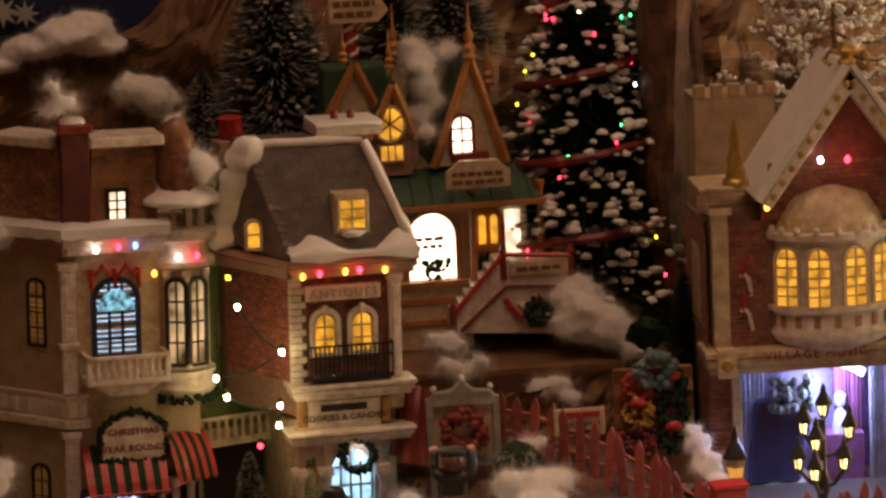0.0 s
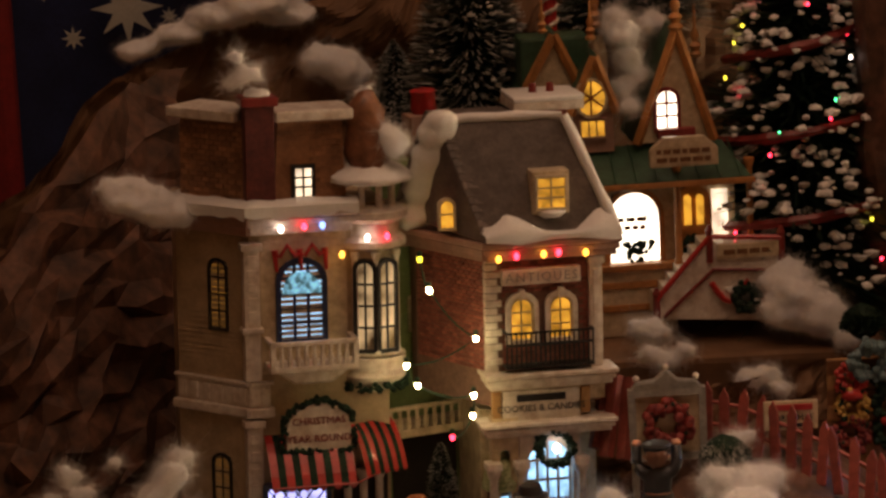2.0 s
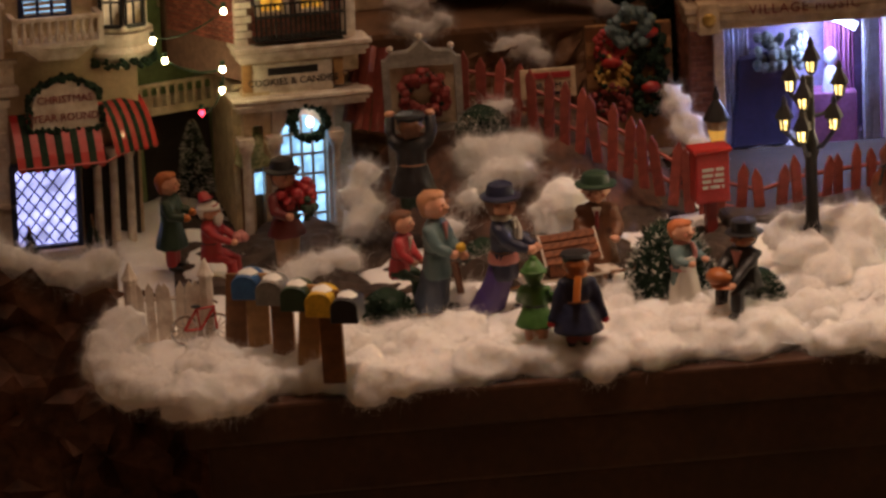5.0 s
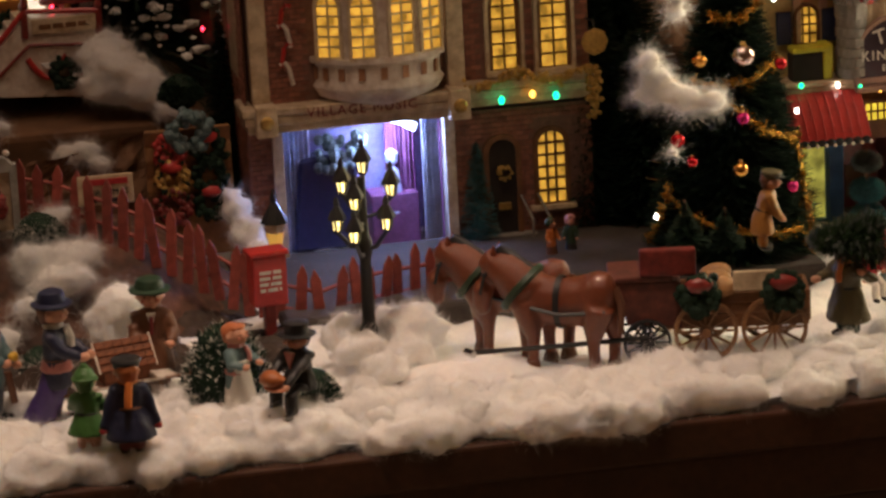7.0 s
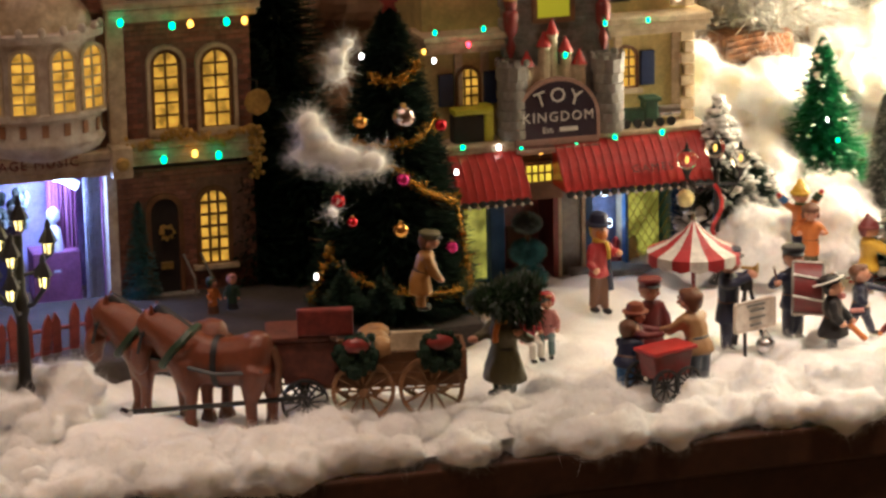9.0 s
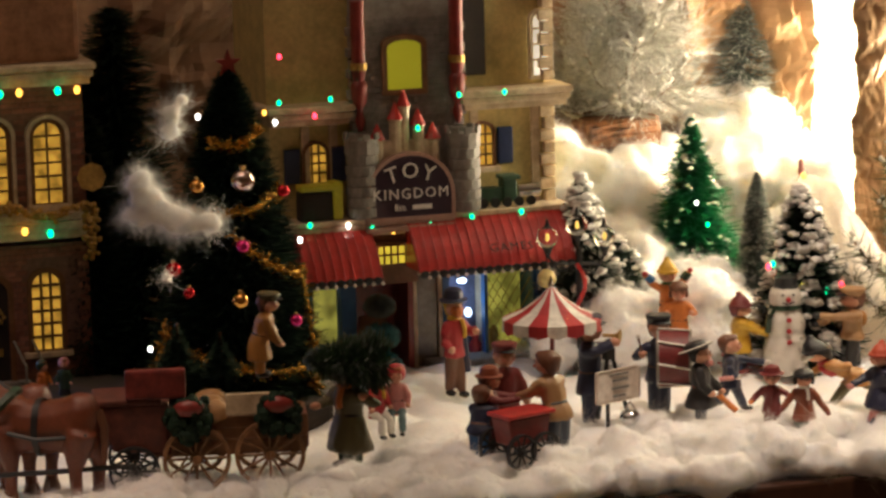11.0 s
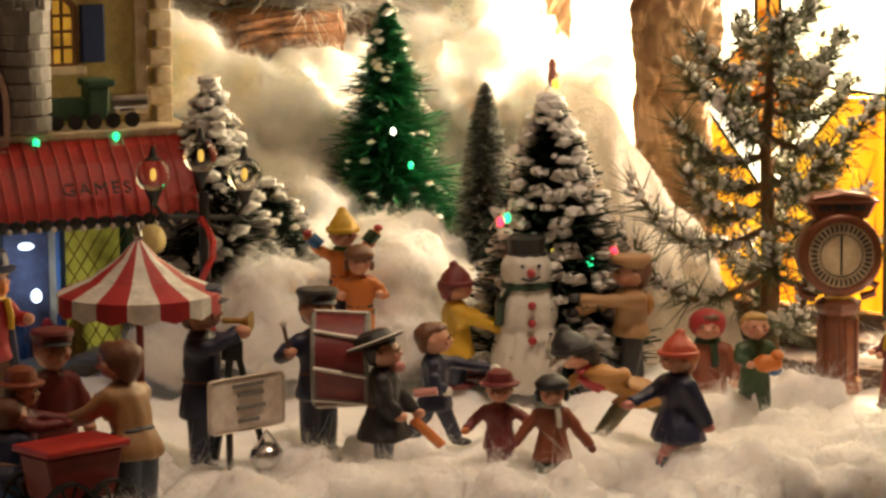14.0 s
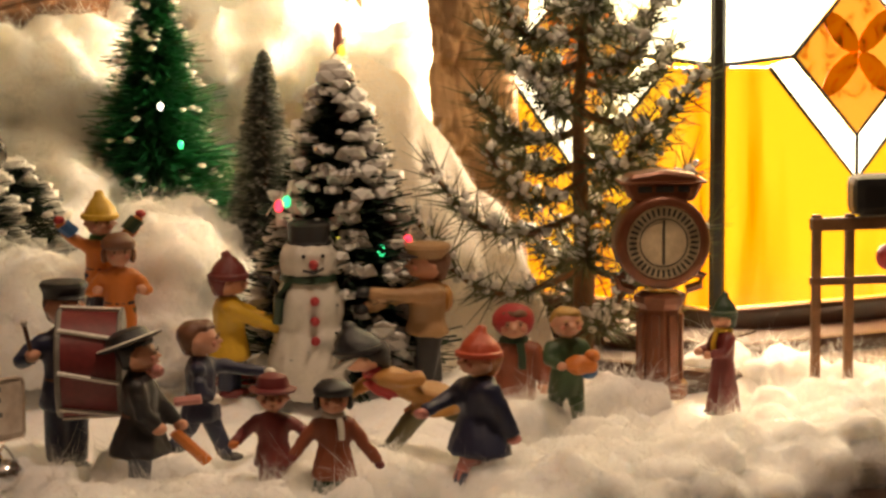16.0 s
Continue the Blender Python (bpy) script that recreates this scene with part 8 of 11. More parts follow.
doll("scarf_child_figurine", (-0.0457, 0.0075), 0.0487, 182, "navy", "maroon", "cap", "black", "child figurine in navy coat with orange scarf", "auburn", arms=((-0.22, 0.0, 0.28), (0.22, 0.0, 0.28)), glove="red", flare=0.215, hem=0.17, bulk=1.3, head=1.2, extra=((tube([(0.0, 0.10, 0.82), (0.02, 0.135, 0.70), (0.03, 0.14, 0.56)], 0.032, 7), "orange"), (noisy(lathe([(0.07, 0.77), (0.09, 0.79), (0.085, 0.82), (0.06, 0.83)], 14), 0.005, 24), "orange")))
doll("bonnet_figurine", (0.0140, 0.0560), 0.0455, 42, "teal", "white", "none", "auburn", "red-haired figurine in a white striped dress", "ginger", True, K, scarf="pink", bulk=1.25, extra=((lathe([(0.15, 0.14), (0.145, 0.22), (0.11, 0.44), (0.1, 0.52), (0.11, 0.62)], 14, sy=0.9, m=pose(0, -0.03, 0)), "white"), (noisy(lathe([(0.11, 0.44), (0.125, 0.47), (0.11, 0.50)], 14), 0.006, 20), "pink")), head=1.3)
doll("seated_man_figurine", (0.0420, 0.0360, 0.003), 0.0460, -48, "black", "black", "top", "black", "seated figurine in black coat with a brown loaf", "black", sit=True, shirt="white", arms=((-0.12, -0.27, 0.44), (0.08, -0.28, 0.42)), bulk=1.5, flare=0.17, belt=False, extra=((noisy(ball(-0.03, -0.31, 0.52, 0.105, 1.1, 0.9, 0.95, 12), 0.018, 14), "auburn"), (noisy(ball(0.0, -0.29, 0.40, 0.09, 1.3, 0.9, 0.45, 10), 0.01, 14), "ginger"), (slab([(-0.05, 0.77), (0.05, 0.77), (0.0, 0.56)], -0.118, -0.09), "pink")))
doll("driver_figurine", (0.3006, 0.0980, 0.0429), 0.0424, 75, "ochre", "ochre", "cap", "olive", "wagon driver figurine in tan coat and green cap", "brown", arms=((-0.08, -0.22, 0.42), (0.08, -0.22, 0.38)), lean=14, flare=0.16, hem=0.2, bulk=1.2, head=1.12)
doll("tree_carrier_figurine", (0.3370, 0.0678), 0.0530, -70, "olive", "dkgreen", "none", "olive", "figurine in olive coat carrying a small tree", "auburn", flare=0.19, hem=0.16, bulk=1.35, arms=((-0.12, -0.2, 0.6), (0.2, -0.02, 0.72)), scarf="orange", head=1.1)
doll("parcel_child_figurine", (0.3693, 0.1275), 0.0360, 20, "red", "white", "hood", "pink", "child figurine in red with a pink hood", "auburn", sit=True, scarf="yellow")
doll("parcel_child_figurine", (0.3812, 0.1311), 0.0360, -20, "pink", "teal", "hood", "red", "child figurine in pale clothes on a sledge", "auburn", sit=True)
doll("jester_figurine", (0.4350, 0.1982), 0.0600, 25, "red", "brown", "brim", "navy", "tall figurine in red jacket with a blue hat", "yellow", False, ((-0.16, -0.12, 0.5), (0.13, -0.2, 0.66)), scarf="yellow", flare=0.14, hem=0.40, stride=0.04, bulk=0.9, extra=((posy(9, 0, -0.03, 0.86, 0.07, 12, 0.045), "orange"), (tube([(0.07, -0.06, 0.6), (0.12, -0.06, 0.25)], 0.045, 8), "navy")))
doll("boy_figurine", (0.3997, 0.0553), 0.0378, 130, "navy", "blue", "none", "blue", "boy figurine in blue trousers leaning on the cart", "brown", arms=((-0.12, -0.24, 0.62), (0.12, -0.26, 0.64)), glove="maroon", lean=14, bulk=1.3, flare=0.15, hem=0.36)
doll("vendor_figurine", (0.4381, 0.0475), 0.0530, -152, "tan", "jeans", "none", "tan", "vendor figurine in tan jacket and blue trousers", "brown", arms=((-0.12, -0.26, 0.60), (0.12, -0.28, 0.62)), lean=14, flare=0.15, hem=0.36, bulk=1.2)
doll("customer_figurine", (0.4226, 0.0807), 0.0530, 5, "maroon", "maroon", "cap", "maroon", "figurine in dark red coat under the umbrella", "auburn", flare=0.16)
doll("hatted_figurine", (0.4075, 0.0610), 0.0460, 70, "maroon", "maroon", "brim", "rust", "figurine in dark red coat and brown hat at the cart", "brown", arms=((-0.10, -0.30, 0.70), (0.10, -0.36, 0.68)), glove="maroon", flare=0.15, hem=0.2)
doll("trumpeter_figurine", (0.4760, 0.1027), 0.0590, 55, "navy", "navy", "cap", "navy", "bandsman figurine in navy uniform playing a trumpet", "brown", arms=((-0.05, -0.24, 0.80), (0.08, -0.2, 0.78)), flare=0.14, hem=0.3, extra=((tube([(0, -0.12, 0.85), (0, -0.22, 0.85)], 0.016, 8), GOLDPAINT), (lathe([(0.016, 0), (0.03, 0.03), (0.06, 0.05)], 14, m=pose(0, -0.22, 0.85, 90)), GOLDPAINT)))
doll("drummer_figurine", (0.5179, 0.1116), 0.0541, 5, "navy", "navy", "cap", "black", "drummer figurine in navy uniform behind a bass drum", "brown", arms=((-0.20, -0.05, 0.66), (0.22, -0.2, 0.6)), flare=0.14, hem=0.34, extra=((tube([(-0.20, -0.05, 0.66), (-0.25, -0.08, 0.84)], 0.011, 6), "brown"), (ball(-0.252, -0.082, 0.85, 0.022, n=8), "white")))
doll("hat_lady_figurine", (0.5264, 0.0761), 0.0460, 62, "black", "jeans", "wide", "black", "lady figurine in black coat with a broad black hat", "black", False, ((-0.12, -0.12, 0.45), (0.12, -0.2, 0.42)), flare=0.21, hem=0.26, bulk=1.2, extra=((tube([(0.10, -0.17, 0.38), (0.13, -0.34, 0.18)], 0.035, 8), "orange"), (tube([(-0.02, -0.19, 0.60), (-0.02, -0.33, 0.62)], 0.03, 7), "pink"), (posy(6, -0.02, -0.10, 0.80, 0.04, 4, 0.03), "pink")))
doll("skater_figurine", (0.5558, 0.1069), 0.0407, 62, "navy", "navy", "none", "grey", "brown-haired skater figurine in navy coat", "brown", arms=((-0.12, -0.1, 0.5), (0.06, -0.42, 0.66)), glove="white", stride=0.16, flare=0.16, hem=0.32, bulk=1.2, extra=((tube([(0.09, -0.03, 0.70), (0.12, -0.05, 0.40)], 0.03, 7), "grey"),))
doll("cheering_child_figurine", (0.5649, 0.2150, 0.0213), 0.0424, -12, "orange", "navy", "beanie", "yellow", "child figurine in orange coat with raised red mittens", "brown", arms=((-0.30, 0.0, 0.95), (0.30, 0.0, 0.98)), glove="red", scarf="green", bulk=1.2, extra=((tube([(-0.20, 0, 0.83), (-0.275, 0, 0.91)], 0.062, 8), "blue"), (tube([(0.20, 0, 0.84), (0.275, 0, 0.94)], 0.062, 8), "dkgreen")))
doll("piggyback_child_figurine", (0.5668, 0.2040, 0.0100), 0.0420, -15, "orange", "olive", "fur", "brown", "child figurine in rust jacket carrying another", "brown", head=1.2, arms=((-0.16, -0.05, 0.62), (0.16, -0.05, 0.62)))
doll("yellow_coat_figurine", (0.5975, 0.1905, 0.0), 0.0460, 72, "yellow", "navy", "beanie", "maroon", "girl figurine in yellow coat and maroon hat with blue mittens", "maroon", arms=((-0.06, -0.33, 0.52), (0.06, -0.33, 0.54)), glove="blue", bulk=1.3, head=1.15, belt=False, flare=0.16, hem=0.30, shoe="maroon", stride=0.03)
doll("tree_trimmer_figurine", (0.6535, 0.1660, 0.0), 0.0480, -98, "tan", "black", "cap", "tan", "figurine in tan coat and dark trousers trimming the snowy tree", "brown", arms=((-0.06, -0.34, 0.60), (0.06, -0.36, 0.74)), glove="black", bulk=1.3, stride=0.05, flare=0.145, hem=0.42, belt=False, extra=((noisy(ball(0, 0.09, 0.66, 0.075, 1.0, 0.6, 1.3, 12), 0.006, 20), "ochre"), (ball(0, -0.02, 0.985, 0.085, 1.1, 1.1, 0.55, 10), "tan")))
doll("ring_child_figurine", (0.5561, 0.0540), 0.0345, -28, "maroon", "maroon", "brim", "maroon", "child figurine in maroon coat with orange mittens", "brown", arms=((-0.28, -0.10, 0.52), (0.26, -0.12, 0.62)), glove="orange", flare=0.15, hem=0.30, bulk=1.2, belt=False)
doll("ring_child_figurine", (0.5677, 0.0402), 0.0345, -18, "rust", "dkgreen", "fur", "black", "child figurine in rust coat with a fur cap", "brown", True, arms=((-0.30, -0.05, 0.44), (0.32, -0.05, 0.36)), glove="maroon", scarf="white", flare=0.17, hem=0.24, bulk=1.2, belt=False)
doll("running_child_figurine", (0.6215, 0.0935), 0.0375, -112, "ochre", "olive", "beanie", "black", "child figurine in ochre coat leaning forward", "black", arms=((-0.06, -0.34, 0.80), (0.06, 0.10, 0.60)), lean=54, stride=0.24, scarf="red", flare=0.19, hem=0.30, bulk=1.55, belt=False, extra=((noisy(lathe([(0.118, 0.93), (0.132, 0.945), (0.118, 0.965)], 16, m=pose(0, 0, 0.0)), 0.004, 30), "white"), (noisy(ball(0, -0.06, 0.66, 0.095, 1.0, 0.8, 1.2, 12), 0.008, 18), "red")))
doll("blue_coat_figurine", (0.6120, 0.0435), 0.0447, -88, "navy", "pink", "beanie", "vermilion", "girl figurine in navy coat and orange knitted hat", "orange", arms=((-0.05, -0.30, 0.55), (0.14, 0.12, 0.36)), glove="pink", stride=0.15, flare=0.20, hem=0.24, bulk=1.38, belt=False, head=1.15, extra=((tube([(-0.06, 0.055, 0.20), (-0.06, 0.10, 0.13)], 0.062, 8), "jeans"), (tube([(0.06, -0.10, 0.14), (0.06, -0.13, 0.04)], 0.062, 8), "jeans")))
doll("peeping_child_figurine", (0.6751, 0.1500, 0.0042), 0.0445, -25, "rust", "brown", "hood", "red", "child figurine in rust coat and red hood", "brown", cut=0.45, scarf="dkgreen", bulk=1.3, head=1.15, belt=False)
doll("parcel_boy_figurine", (0.6709, 0.1064), 0.0356, -8, "leaf", "leaf", "none", "yellow", "boy figurine in green jacket holding an orange toy", "straw", arms=K, stride=0.10, bulk=1.25, belt=False, extra=((noisy(ball(0.04, -0.20, 0.58, 0.1, 1.2, 0.8, 0.9, 12), 0.03, 12), "orange"), (noisy(ball(0.12, -0.2, 0.66, 0.06, n=8), 0.01, 14), "orange"), (ball(0.13, -0.10, 0.5, 0.07, n=8), "blue")))
doll("bonnet_lady_figurine", (0.7214, 0.1019), 0.0371, -95, "maroon", "maroon", "beanie", "dkgreen", "figurine in dark maroon coat and green bonnet", "dkgreen", True, K, scarf="yellow", head=1.15, belt=False)
doll("porch_figurine", (0.2208, 0.2450, 0.0075), 0.0233, 30, "orange", "brown", "hood", "dkgreen", "tiny orange figurine on the music shop's steps", "brown", True)
doll("porch_figurine", (0.2331, 0.2500, 0.0066), 0.0233, -20, "dkgreen", "black", "hood", "pink", "tiny dark figurine on the music shop's steps", "brown", True)


def snowman():
    P = []
    x, y = 0.6202, 0.1807
    H = 0.054
    P.append((meld([noisy(lathe([(0.16, 0), (0.235, 0.05), (0.245, 0.20), (0.215, 0.36), (0.185, 0.42), (0.202, 0.49), (0.20, 0.58), (0.155, 0.67), (0.145, 0.70), (0.168, 0.76), (0.166, 0.84), (0.12, 0.90), (0.06, 0.93)], 24), 0.012, 7)], 0.016, 0.010), C["white"]))
    P.append((lathe([(0.128, 0.885), (0.132, 0.90), (0.118, 0.908), (0.125, 1.0), (0.11, 1.01)], 20), C["black"]))
    P.append((noisy(lathe([(0.14, 0.665), (0.172, 0.685), (0.162, 0.715), (0.13, 0.73)], 18), 0.008, 15), C["dkgreen"]))
    P.append((tube([(-0.12, -0.1, 0.70), (-0.19, -0.12, 0.60), (-0.20, -0.10, 0.45)], 0.03, 6), C["dkgreen"]))
    for z, r in ((0.585, 0.20), (0.47, 0.20), (0.36, 0.218)):
        P.append((ball(0, -r, z, 0.028, n=10), C["red"]))
    P.append((ball(0.0, -0.172, 0.79, 0.03, 1, 1.5, 1, 8), C["red"]))
    for s in (-1, 1):
        P.append((ball(s * 0.055, -0.155, 0.835, 0.013, n=6), C["black"]))
        P.append((tube([(s * 0.18, 0, 0.60), (s * 0.22, -0.03, 0.70), (s * 0.30, -0.04, 0.72)], 0.014, 6, r1=0.006), C["black"]))
        for k in range(3):
            P.append((tube([(s * (0.21 + 0.03 * k), -0.035, 0.69), (s * (0.25 + 0.035 * k), -0.05, 0.62 + 0.06 * k)], 0.011, 5, r1=0.004), C["black"]))
    P.append((tube([(-0.06, -0.158, 0.755), (0, -0.168, 0.74), (0.06, -0.158, 0.765)], 0.009, 5), C["black"]))
    ob = fuse("snowman_figurine", P)
    ob.matrix_basis = Matrix.Translation((x, y, 0)) @ pose(0, 0, 0, 0, 0, -14) @ Matrix.Diagonal((H, H, H, 1))
    tagged(ob, "white snowman figurine with black top hat and red buttons", "snowman")


snowman()

# ---- bottle-brush trees ----
def needles(n, h, r, base, taper=1.0, length=0.9, rnd=None, tip=0.0, droop=0.15, tiers=0, width=0.0005, ragged=0.15):
    """Thin blades round a wire stem; tip > 0 keeps only the outer part of each blade."""
    rnd = rnd or random.Random(1)
    verts, faces = [], []
    for _ in range(n):
        s = rnd.random() ** 1.35
        z = base + (h - base) * s
        rr = r * (1 - s) ** taper + 0.03 * r
        if tiers:
            rr *= 0.72 + 0.40 * (1 - ((s * tiers) % 1.0))
        rr *= 1 + rnd.uniform(-ragged, ragged)
        a = rnd.uniform(0, 2 * math.pi)
        d = Vector((math.cos(a), math.sin(a), rnd.uniform(-0.1, 0.45) - droop))
        p0 = Vector((0, 0, z)) + d * rr * tip
        p1 = Vector((0, 0, z)) + d * rr
        side = Vector((-math.sin(a), math.cos(a), rnd.uniform(-0.6, 0.6))).normalized() * width * rnd.uniform(0.7, 1.4)
        k = len(verts)
        verts += [p0 - side, p0 + side, p1 + side * 0.35, p1 - side * 0.35]
        faces.append((k, k + 1, k + 2, k + 3))
    return verts, faces


def from_lists(name, verts, faces, material, parent, label="", kind=""):
    me = bpy.data.meshes.new(name)
    me.from_pydata([tuple(v) for v in verts], [], faces)
    me.materials.append(material)
    ob = new(name, me)
    ob.parent = parent
    if label:
        ob["label"] = label
    if kind:
        ob["kind"] = kind
    return ob


def clumps(n, h, r, base, taper, size, rnd, tiers=0, front=False, reach=(0.75, 1.05)):
    bm = bmesh.new()
    hs = ha = 0.0
    for i in range(n):
        s = rnd.random() ** 1.25
        a = rnd.uniform(0, 2 * math.pi) if not front else rnd.uniform(math.pi, 2 * math.pi)
        if i % 3 == 0:
            hs, ha = s, a
        else:
            s, a = min(0.99, max(0.0, hs + rnd.gauss(0, 2.2 * size / h))), ha + rnd.gauss(0, 2.0 * size / (r * (1 - hs) ** taper + 0.15 * r))
        rr = (r * (1 - s) ** taper + 0.02 * r) * rnd.uniform(*reach)
        if tiers:
            rr *= 0.72 + 0.40 * (1 - ((s * tiers) % 1.0))
        z = base + (h - base) * s
        k = rnd.uniform(0.35, 1.0) ** 1.3 * 1.5 * size
        t = bmesh.new()
        bmesh.ops.create_icosphere(t, subdivisions=2 if size > 0.003 else 1, radius=k)
        for v in t.verts:
            v.co *= 1 + 0.45 * noise.noise(v.co / k * 1.4 + Vector((i, 0, 0))) if size > 0.003 else rnd.uniform(0.7, 1.25)
        merge(bm, t, Matrix.Translation((rr * math.cos(a), rr * math.sin(a), z)) @ Matrix.Diagonal((1.3, 1.0, 0.75, 1)))
    return bm


def brush_tree(place, h, r, label, needle=None, frost=0.0, snow=0, n=3500, base=0.06, taper=1.0, seed=1, tiers=0, frost_mat=None, snow_size=0.003, stand=True, name="bottle_brush_tree", width=0.0005, ragged=0.15, snow_reach=(0.75, 1.05)):
    rnd = random.Random(seed)
    t = thing(name, Matrix.Translation(place), label, "tree", "village trees")
    part("trunk", tube([(0, 0, 0), (0.0006, 0, h * 0.5), (0, 0, h)], 0.0016 + r * 0.03, 6, r1=0.0006), WOOD, t)
    if stand:
        part("stand", lathe([(r * 0.35, 0), (r * 0.33, 0.004), (r * 0.12, 0.006)], 12), WOOD, t)
    v, f = needles(n, h, r, base * h, taper, rnd=rnd, tiers=tiers, width=width, ragged=ragged)
    from_lists("crown", v, f, needle or NEEDLE, t, "", "stuff")
    if frost:
        v, f = needles(int(n * frost), h, r * 1.03, base * h, taper, rnd=rnd, tip=0.72, tiers=tiers, width=width * 1.3, ragged=ragged)
        from_lists("frost", v, f, frost_mat or NEEDLEF, t, "needle tips in frost white and glint silver", "stuff")
    if snow:
        ob = part("snow", clumps(snow, h, r, base * h, taper, snow_size, rnd, tiers, reach=snow_reach), SNOW, t)
        ob["kind"] = "stuff"
    return t


def tree_at(b, top, r, label, **k):
    return brush_tree(b, top[2] - b[2], r, label, **k)


# behind the houses on the mountain
tree_at((-0.1873, 0.5000, 0.1770), (-0.1901, 0.5000, 0.3188), 0.048, "tall dark frosted bottle-brush tree behind the brick shop", frost=0.5, n=9000, seed=2, snow=140, snow_size=0.0016, taper=0.5, ragged=0.1)
tree_at((-0.2349, 0.5200, 0.2014), (-0.2356, 0.5200, 0.2552), 0.022, "small frosted tree on the mountain", frost=0.9, n=2200, seed=3, taper=0.8)
tree_at((-0.1039, 0.5600, 0.2465), (-0.1047, 0.5600, 0.3114), 0.03, "dark tree behind the inn", frost=0.3, n=2500, seed=31)
tree_at((-0.0645, 0.5700, 0.2505), (-0.0655, 0.5700, 0.3158), 0.035, "dark frosted tree behind the inn's gable", frost=0.5, n=2500, seed=32)
big = tree_at((0.0128, 0.4700, 0.0987), (0.0136, 0.4700, 0.3337), 0.080, "tall dark tree with snow clumps, red ribbon and lights", n=11000, seed=4, snow=420, snow_size=0.0028, taper=0.62, tiers=5, base=0.03, width=0.0008)
tree_at((0.0524, 0.5200, 0.1591), (0.0552, 0.5200, 0.3074), 0.034, "dark green tree beside the lit tree", n=3000, seed=5)
tree_at((0.0535, 0.3500, 0.0396), (0.0613, 0.3500, 0.1430), 0.019, "narrow dark cone tree beside the music shop", n=3000, seed=6, taper=0.8)
tree_at((0.1902, 0.2969, 0.0), (0.1920, 0.2970, 0.0655), 0.0125, "small green cone tree by the music shop's door", needle=TEAL, n=2600, frost=0.35, seed=7, taper=0.7, frost_mat=NEEDLEGREY)
tree_at((0.2904, 0.3600, -0.0250), (0.3029, 0.3600, 0.2035), 0.042, "tall dark tree between the two shops", n=9000, seed=8, taper=0.4, width=0.0008)
tree_at((0.2798, 0.3900, -0.0319), (0.2919, 0.3900, 0.1655), 0.03, "dark tree behind the music shop", n=5000, seed=81, taper=0.45, width=0.0008)


def ribbon_lights(t, h, r, taper, turns, seed, colours, material=None, z0=0.08, nb=14, sag=0.0):
    """A garland wound down a tree, with little lamps."""
    rnd = random.Random(seed)
    if material:
        pts = []
        for k in range(turns * 26):
            s = z0 + (0.94 - z0) * k / (turns * 26)
            a = 2 * math.pi * turns * k / (turns * 26) + 0.6
            rr = r * (1 - s) ** taper * 1.03
            pts.append((rr * math.cos(a), rr * math.sin(a), h * s + sag * math.sin(a * 3)))
        part("garland", noisy(tube(pts, 0.0032, 6), 0.0016, 220), material, t)
    for k in range(nb):
        s = rnd.uniform(0.05, 0.88)
        a = rnd.uniform(math.pi * 1.05, math.pi * 1.95)
        rr = r * (1 - s) ** taper * 1.05
        bulb(t, rr * math.cos(a), rr * math.sin(a), h * s, rnd.choice(colours), 0.0011)


BIG_H = 0.2350
ob = part("front_snow", clumps(420, BIG_H, 0.080, 0.05 * BIG_H, 0.62, 0.0027, random.Random(44), 5, True, (0.95, 1.12)), SNOW, big)
ob["kind"] = "stuff"
ribbon_lights(big, BIG_H, 0.077, 0.62, 4, 9, ("red", "green", "yellow", "white", "red", "red"), DARKRED, nb=34)

# the big decorated tree behind the wagon
MAIN = (0.3212, 0.2227, 0.0)
MTOP = (0.3291, 0.2150, 0.1825)
# chrome needle tips stand in for specks of light on the branches
mt = tree_at(MAIN, MTOP, 0.047, "large dark green tree with gold tinsel and glass balls", n=17000, seed=10, taper=0.66, frost=0.05, frost_mat=CHROME, ragged=0.10, base=0.04, width=0.0008, name="christmas_tree")
mh = MTOP[2]


